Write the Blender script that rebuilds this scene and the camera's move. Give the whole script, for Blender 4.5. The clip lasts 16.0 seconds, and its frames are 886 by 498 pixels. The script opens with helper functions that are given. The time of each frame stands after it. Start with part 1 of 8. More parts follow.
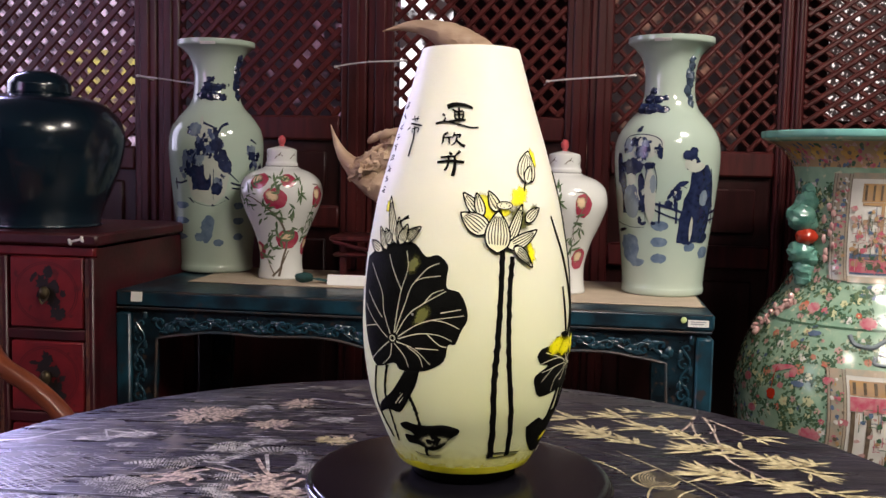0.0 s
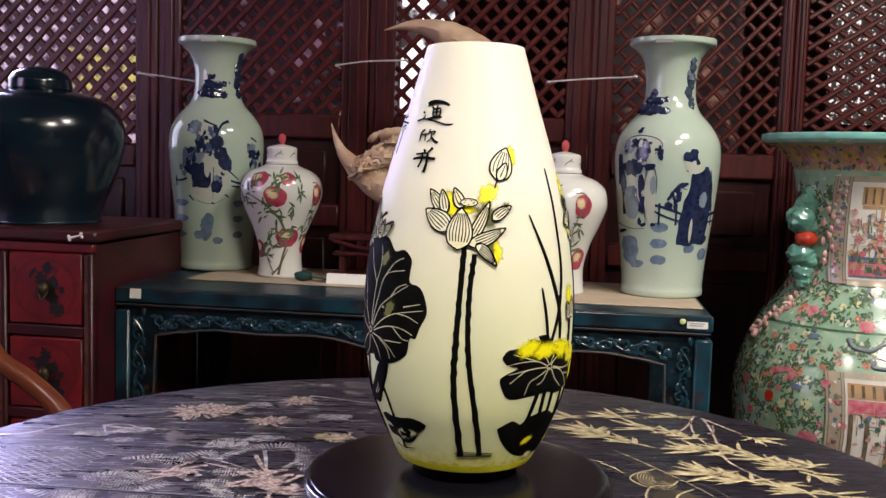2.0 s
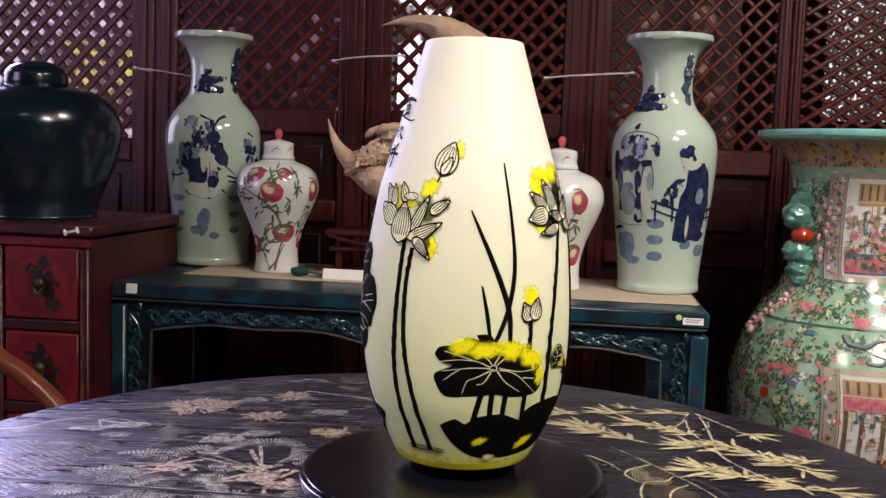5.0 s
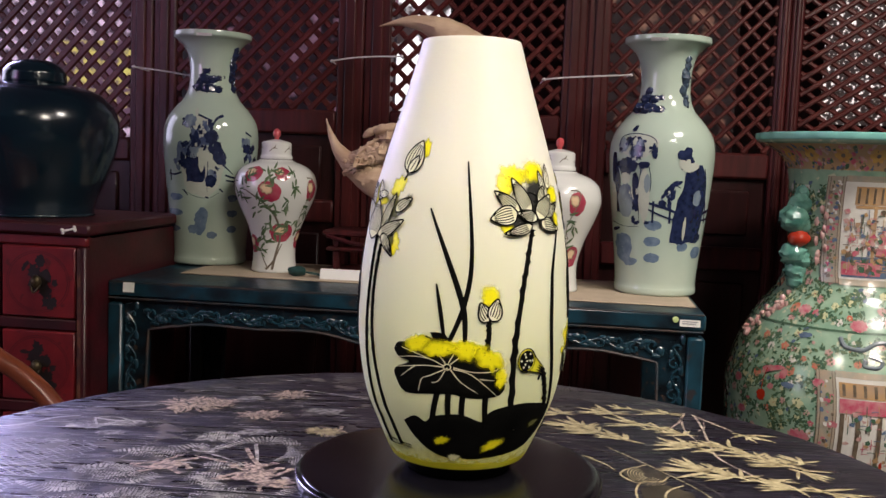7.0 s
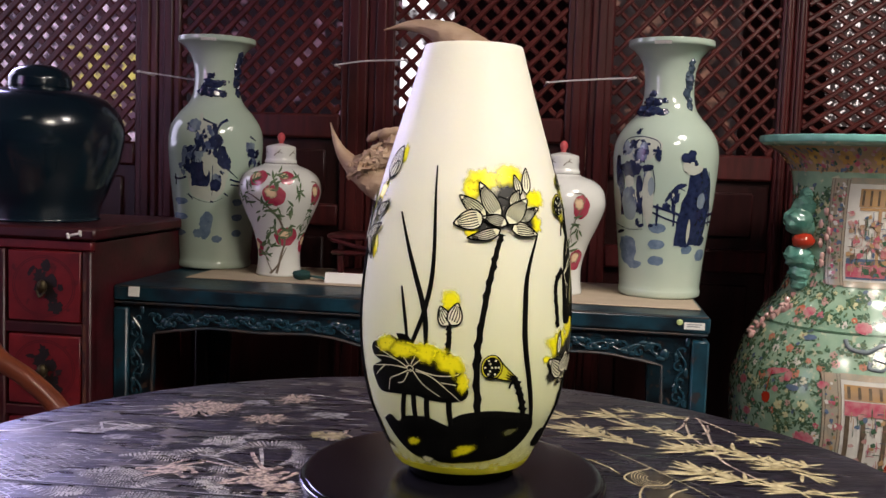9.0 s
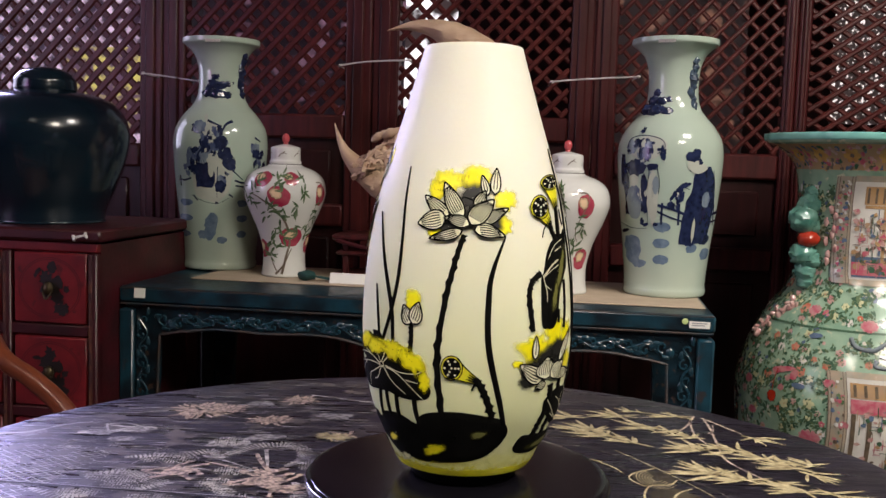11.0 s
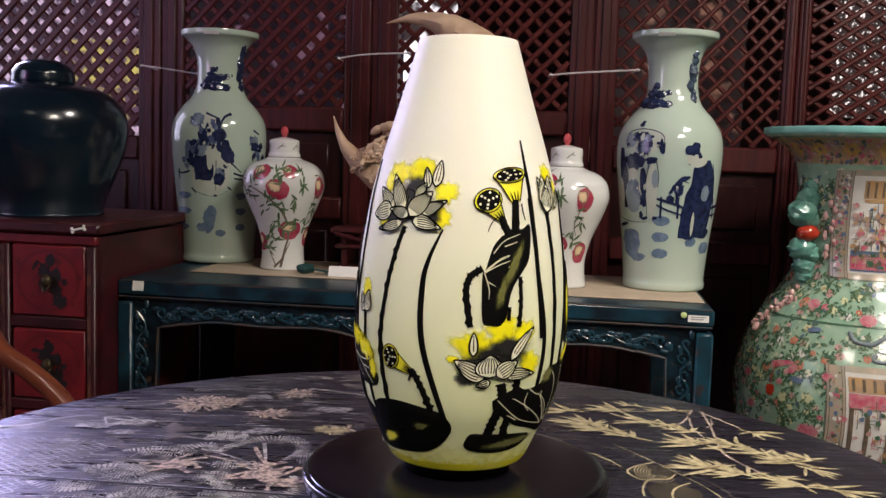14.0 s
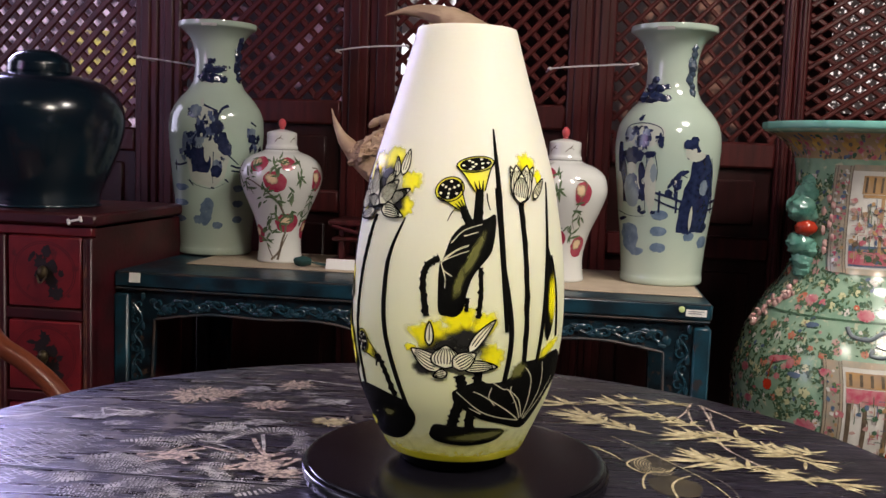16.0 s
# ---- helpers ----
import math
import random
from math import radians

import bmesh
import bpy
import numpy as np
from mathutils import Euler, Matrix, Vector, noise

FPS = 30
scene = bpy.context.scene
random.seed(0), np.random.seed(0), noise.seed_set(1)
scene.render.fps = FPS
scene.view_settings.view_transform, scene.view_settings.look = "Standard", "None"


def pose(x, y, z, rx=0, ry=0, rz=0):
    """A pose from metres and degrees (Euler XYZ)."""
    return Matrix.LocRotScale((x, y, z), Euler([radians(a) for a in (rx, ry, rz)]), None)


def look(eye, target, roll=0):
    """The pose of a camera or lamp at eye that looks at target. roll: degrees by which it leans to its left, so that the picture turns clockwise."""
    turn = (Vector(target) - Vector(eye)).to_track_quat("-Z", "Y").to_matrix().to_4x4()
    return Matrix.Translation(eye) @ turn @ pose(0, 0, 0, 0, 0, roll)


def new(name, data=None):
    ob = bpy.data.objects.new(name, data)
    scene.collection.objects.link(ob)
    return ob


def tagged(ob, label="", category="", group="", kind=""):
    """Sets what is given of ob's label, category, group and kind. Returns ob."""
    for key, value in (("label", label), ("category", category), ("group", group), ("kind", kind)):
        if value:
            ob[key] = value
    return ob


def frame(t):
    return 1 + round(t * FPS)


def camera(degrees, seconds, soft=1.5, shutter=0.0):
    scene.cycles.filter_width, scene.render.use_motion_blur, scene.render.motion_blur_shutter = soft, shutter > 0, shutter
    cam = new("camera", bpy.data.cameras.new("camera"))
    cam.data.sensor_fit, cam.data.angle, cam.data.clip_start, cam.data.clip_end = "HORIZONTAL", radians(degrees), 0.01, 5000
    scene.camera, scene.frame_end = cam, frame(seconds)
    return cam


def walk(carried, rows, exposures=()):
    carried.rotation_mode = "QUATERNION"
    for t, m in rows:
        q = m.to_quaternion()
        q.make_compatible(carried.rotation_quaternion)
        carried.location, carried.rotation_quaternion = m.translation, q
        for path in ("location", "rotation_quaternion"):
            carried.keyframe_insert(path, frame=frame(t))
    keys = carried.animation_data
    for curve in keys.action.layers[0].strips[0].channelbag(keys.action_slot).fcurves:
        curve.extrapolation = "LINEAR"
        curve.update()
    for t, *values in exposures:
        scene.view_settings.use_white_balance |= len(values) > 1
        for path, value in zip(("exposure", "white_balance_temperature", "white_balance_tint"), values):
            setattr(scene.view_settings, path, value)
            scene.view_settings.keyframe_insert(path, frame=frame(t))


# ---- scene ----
cam = camera(49.0, 16.0)
PATH = [
    (0, (0.027, -0.158, 1.058), (-0.04, 1.833, 0.88), 1.2),
    (0.5, (0.028, -0.159, 1.058), (-0.038, 1.832, 0.883), 1.2),
    (1, (0.027, -0.158, 1.056), (-0.038, 1.833, 0.883), 1.3),
    (1.5, (0.026, -0.158, 1.055), (-0.041, 1.833, 0.879), 1.5),
    (2, (0.026, -0.158, 1.055), (-0.039, 1.834, 0.879), 1.7),
    (2.5, (0.026, -0.159, 1.055), (-0.039, 1.832, 0.876), 1.8),
    (3, (0.026, -0.158, 1.054), (-0.035, 1.833, 0.874), 1.8),
    (3.5, (0.026, -0.158, 1.055), (-0.033, 1.832, 0.872), 1.9),
    (4, (0.027, -0.158, 1.056), (-0.032, 1.833, 0.872), 1.8),
    (6.5, (0.027, -0.159, 1.053), (-0.028, 1.832, 0.868), 2.1),
    (7, (0.028, -0.159, 1.053), (-0.026, 1.832, 0.872), 2.2),
    (7.5, (0.028, -0.16, 1.054), (-0.026, 1.83, 0.871), 2.3),
    (8, (0.03, -0.163, 1.055), (-0.025, 1.828, 0.876), 2.2),
    (8.5, (0.03, -0.162, 1.057), (-0.027, 1.83, 0.878), 2.2),
    (9, (0.029, -0.162, 1.055), (-0.035, 1.829, 0.879), 2.0),
    (11.5, (0.031, -0.163, 1.057), (-0.045, 1.828, 0.877), 1.7),
    (12, (0.031, -0.162, 1.056), (-0.044, 1.828, 0.871), 1.8),
    (12.5, (0.031, -0.162, 1.056), (-0.044, 1.828, 0.868), 1.8),
    (13, (0.03, -0.161, 1.056), (-0.044, 1.829, 0.867), 1.9),
    (13.5, (0.032, -0.161, 1.057), (-0.042, 1.828, 0.867), 1.9),
    (14, (0.031, -0.161, 1.057), (-0.042, 1.829, 0.865), 1.8),
    (14.5, (0.031, -0.16, 1.055), (-0.042, 1.83, 0.862), 1.9),
    (15, (0.029, -0.16, 1.054), (-0.042, 1.829, 0.858), 2.0),
    (15.5, (0.029, -0.16, 1.054), (-0.041, 1.829, 0.853), 2.1),
    (16, (0.027, -0.157, 1.053), (-0.037, 1.831, 0.851), 2.1),
]
walk(cam, [(t, look(e, g, r)) for t, e, g, r in PATH], [(0, 0.06), (4, 0.05), (7, -0.08), (16, -0.13)])

# ---- light ----
world = bpy.data.worlds.new("world")
scene.world = world
world.use_nodes = True
sky = world.node_tree.nodes["Background"]
sky.inputs[0].default_value = (0.55, 0.50, 0.62, 1)
sky.inputs[1].default_value = 0.006


def area_lamp(name, eye, target, sx, sy, power, colour, spread=180):
    data = bpy.data.lights.new(name, "AREA")
    data.shape, data.size, data.size_y, data.energy, data.color = "RECTANGLE", sx, sy, power, colour
    data.spread = radians(spread)
    ob = new(name, data)
    ob.matrix_world = look(eye, target)
    return ob


WARM, COOL = (1.0, 0.90, 0.78), (0.58, 0.52, 1.0)
area_lamp("ceiling_lamp_light", (1.05, -0.60, 2.52), (0.25, 0.9, 0.8), 0.55, 0.55, 21.5, WARM, 100)
# added fill from the left, aimed narrowly to flatten the lotus vase's shading
area_lamp("ceiling_lamp_light", (-0.60, -0.55, 2.52), (0.02, 0.65, 0.95), 0.40, 0.40, 2.9, (1.0, 0.88, 0.80), 50)
area_lamp("ceiling_lamp_light", (1.20, 0.75, 2.52), (0.75, 1.7, 0.8), 0.45, 0.45, 24, (1.0, 0.91, 0.85), 120)
# added magenta lamp that tints the left lattice for a violet haze
area_lamp("window_light", (-2.74, 0.35, 1.75), (-0.60, 2.35, 1.75), 1.0, 1.3, 0.9, (1.0, 0.25, 1.0), 50)
area_lamp("window_light", (-2.05, 2.60, 1.75), (-0.82, 0.72, 0.78), 0.9, 1.3, 10.6, COOL, 40)

# ---- materials ----


def mat(name, base, rough=0.5, metal=0.0, vary=0.25, scale=12.0, second=None, bump=0.0, bump_scale=60.0,
        coat=0.0, stretch=(1, 1, 1), grain=0.0, spec=0.5, transmit=0.0, wear=None, edge=(0.32, 0.68), tint=None):
    """Noise at two scales between base and second, fine relief, optional worn patches of another colour."""
    m = bpy.data.materials.new(name)
    m.use_nodes = True
    nt = m.node_tree
    n, l = nt.nodes, nt.links
    b = n["Principled BSDF"]
    tc = n.new("ShaderNodeTexCoord")
    mp = n.new("ShaderNodeMapping")
    mp.inputs["Scale"].default_value = stretch
    l.new(tc.outputs["Object"], mp.inputs[0])
    big = n.new("ShaderNodeTexNoise")
    big.inputs["Scale"].default_value, big.inputs["Detail"].default_value = scale, 6
    l.new(mp.outputs[0], big.inputs["Vector"])
    ramp = n.new("ShaderNodeValToRGB")
    ramp.color_ramp.elements[0].position, ramp.color_ramp.elements[1].position = edge
    s = second or tuple(c * (1 - vary) for c in base)
    ramp.color_ramp.elements[0].color, ramp.color_ramp.elements[1].color = (*s, 1), (*base, 1)
    l.new(big.outputs["Fac"], ramp.inputs[0])
    out = ramp.outputs[0]
    fine = n.new("ShaderNodeTexNoise")
    fine.inputs["Scale"].default_value, fine.inputs["Detail"].default_value = bump_scale, 8
    l.new(mp.outputs[0], fine.inputs["Vector"])
    if grain:
        mx = n.new("ShaderNodeMix")
        mx.data_type, mx.blend_type = "RGBA", "MULTIPLY"
        mx.inputs["Factor"].default_value = grain
        l.new(out, mx.inputs[6])
        l.new(fine.outputs["Fac"], mx.inputs[7])
        out = mx.outputs[2]
    if wear:
        wn = n.new("ShaderNodeTexNoise")
        wn.inputs["Scale"].default_value, wn.inputs["Detail"].default_value = scale * 2.3, 9
        l.new(tc.outputs["Object"], wn.inputs["Vector"])
        wr = n.new("ShaderNodeValToRGB")
        wr.color_ramp.elements[0].position, wr.color_ramp.elements[1].position = 0.60, 0.68
        l.new(wn.outputs["Fac"], wr.inputs[0])
        mx = n.new("ShaderNodeMix")
        mx.data_type = "RGBA"
        l.new(wr.outputs[0], mx.inputs["Factor"])
        l.new(out, mx.inputs[6])
        mx.inputs[7].default_value = (*wear, 1)
        out = mx.outputs[2]
    if tint:
        colour, z0, z1 = tint
        sp = n.new("ShaderNodeSeparateXYZ")
        l.new(tc.outputs["Object"], sp.inputs[0])
        tr = n.new("ShaderNodeMapRange")
        tr.interpolation_type = "SMOOTHSTEP"
        tr.inputs["From Min"].default_value, tr.inputs["From Max"].default_value = z0, z1
        tr.inputs["To Min"].default_value, tr.inputs["To Max"].default_value = 1.0, 0.0
        l.new(sp.outputs[2], tr.inputs[0])
        mx = n.new("ShaderNodeMix")
        mx.data_type = "RGBA"
        l.new(tr.outputs[0], mx.inputs["Factor"])
        l.new(out, mx.inputs[6])
        mx.inputs[7].default_value = (*colour, 1)
        out = mx.outputs[2]
    l.new(out, b.inputs["Base Color"])
    mr = n.new("ShaderNodeMapRange")
    mr.inputs["To Min"].default_value, mr.inputs["To Max"].default_value = max(0.02, rough * 0.75), min(1, rough * 1.25)
    l.new(fine.outputs["Fac"], mr.inputs[0])
    l.new(mr.outputs[0], b.inputs["Roughness"])
    b.inputs["Metallic"].default_value = metal
    b.inputs["Coat Weight"].default_value = coat
    b.inputs["Coat Roughness"].default_value = 0.08
    b.inputs["Specular IOR Level"].default_value = spec
    if transmit:
        b.inputs["Subsurface Weight"].default_value = transmit
        b.inputs["Subsurface Radius"].default_value = (0.02, 0.018, 0.012)
    if bump:
        bp = n.new("ShaderNodeBump")
        bp.inputs["Strength"].default_value, bp.inputs["Distance"].default_value = bump, 0.002
        l.new(fine.outputs["Fac"], bp.inputs["Height"])
        l.new(bp.outputs[0], b.inputs["Normal"])
    return m


def glow(name, colour, power):
    m = bpy.data.materials.new(name)
    m.use_nodes = True
    b = m.node_tree.nodes["Principled BSDF"]
    b.inputs["Base Color"].default_value = (*colour, 1)
    b.inputs["Emission Color"].default_value = (*colour, 1)
    b.inputs["Emission Strength"].default_value = power
    return m


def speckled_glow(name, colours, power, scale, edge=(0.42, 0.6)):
    """Backdrop glow behind the lattice: patches of brightness painted as emission, soft and uneven."""
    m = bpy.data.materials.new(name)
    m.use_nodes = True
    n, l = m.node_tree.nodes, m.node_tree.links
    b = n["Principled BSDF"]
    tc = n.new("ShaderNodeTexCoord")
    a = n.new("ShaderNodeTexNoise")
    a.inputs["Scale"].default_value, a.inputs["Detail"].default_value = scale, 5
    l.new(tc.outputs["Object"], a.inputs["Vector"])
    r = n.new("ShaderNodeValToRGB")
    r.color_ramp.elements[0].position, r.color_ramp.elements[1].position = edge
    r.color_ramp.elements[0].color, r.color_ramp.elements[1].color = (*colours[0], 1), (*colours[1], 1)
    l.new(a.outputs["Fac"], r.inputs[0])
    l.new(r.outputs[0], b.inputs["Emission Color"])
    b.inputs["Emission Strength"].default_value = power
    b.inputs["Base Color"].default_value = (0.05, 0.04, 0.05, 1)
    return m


def soft_paint(name, colour, rough=0.35):
    """Paint sprayed on glass: full in its middle, thinning out to its edge, by the u coordinate of the patch."""
    m = bpy.data.materials.new(name)
    m.use_nodes = True
    n, l = m.node_tree.nodes, m.node_tree.links
    b = n["Principled BSDF"]
    b.inputs["Base Color"].default_value = (*colour, 1)
    b.inputs["Roughness"].default_value = rough
    tc = n.new("ShaderNodeTexCoord")
    sp = n.new("ShaderNodeSeparateXYZ")
    l.new(tc.outputs["UV"], sp.inputs[0])
    nz = n.new("ShaderNodeTexNoise")
    nz.inputs["Scale"].default_value, nz.inputs["Detail"].default_value = 180, 4
    l.new(tc.outputs["Object"], nz.inputs["Vector"])
    ad = n.new("ShaderNodeMath")
    ad.operation = "MULTIPLY_ADD"
    l.new(nz.outputs["Fac"], ad.inputs[0])
    ad.inputs[1].default_value = 0.24
    l.new(sp.outputs[0], ad.inputs[2])
    mr = n.new("ShaderNodeMapRange")
    mr.interpolation_type = "SMOOTHSTEP"
    mr.inputs["From Min"].default_value, mr.inputs["From Max"].default_value = 0.48, 1.10
    mr.inputs["To Min"].default_value, mr.inputs["To Max"].default_value = 1.0, 0.0
    l.new(ad.outputs[0], mr.inputs[0])
    l.new(mr.outputs[0], b.inputs["Alpha"])
    return m


def streaked_lacquer():
    """Old dark blue-violet lacquer: polish worn in long streaks along the boards, dull patches, fine ridges."""
    m = bpy.data.materials.new("dark_lacquer")
    m.use_nodes = True
    n, l = m.node_tree.nodes, m.node_tree.links
    b = n["Principled BSDF"]
    tc = n.new("ShaderNodeTexCoord")

    def streak(scale, stretch, lo, hi, a, c):
        mp = n.new("ShaderNodeMapping")
        mp.inputs["Scale"].default_value = stretch
        mp.inputs["Rotation"].default_value = (0, 0, radians(4))
        l.new(tc.outputs["Object"], mp.inputs[0])
        nz = n.new("ShaderNodeTexNoise")
        nz.inputs["Scale"].default_value, nz.inputs["Detail"].default_value = scale, 7
        l.new(mp.outputs[0], nz.inputs["Vector"])
        r = n.new("ShaderNodeValToRGB")
        r.color_ramp.elements[0].position, r.color_ramp.elements[1].position = lo, hi
        r.color_ramp.elements[0].color, r.color_ramp.elements[1].color = (*a, 1), (*c, 1)
        l.new(nz.outputs["Fac"], r.inputs[0])
        return nz, r.outputs[0]
    _, base = streak(7, (1, 3.5, 1), 0.36, 0.66, (0.0045, 0.004, 0.0075), (0.016, 0.0135, 0.024))
    _, rough = streak(16, (1, 9, 1), 0.36, 0.64, (0.24, 0.24, 0.24), (0.46, 0.46, 0.46))
    fine, worn = streak(60, (1, 7, 1), 0.52, 0.72, (0, 0, 0), (0.030, 0.026, 0.038))
    mx = n.new("ShaderNodeMix")
    mx.data_type, mx.blend_type = "RGBA", "ADD"
    mx.inputs["Factor"].default_value = 1.0
    l.new(base, mx.inputs[6])
    l.new(worn, mx.inputs[7])
    l.new(mx.outputs[2], b.inputs["Base Color"])
    l.new(rough, b.inputs["Roughness"])
    bp = n.new("ShaderNodeBump")
    bp.inputs["Strength"].default_value, bp.inputs["Distance"].default_value = 0.34, 0.002
    l.new(fine.outputs["Fac"], bp.inputs["Height"])
    l.new(bp.outputs[0], b.inputs["Normal"])
    return m


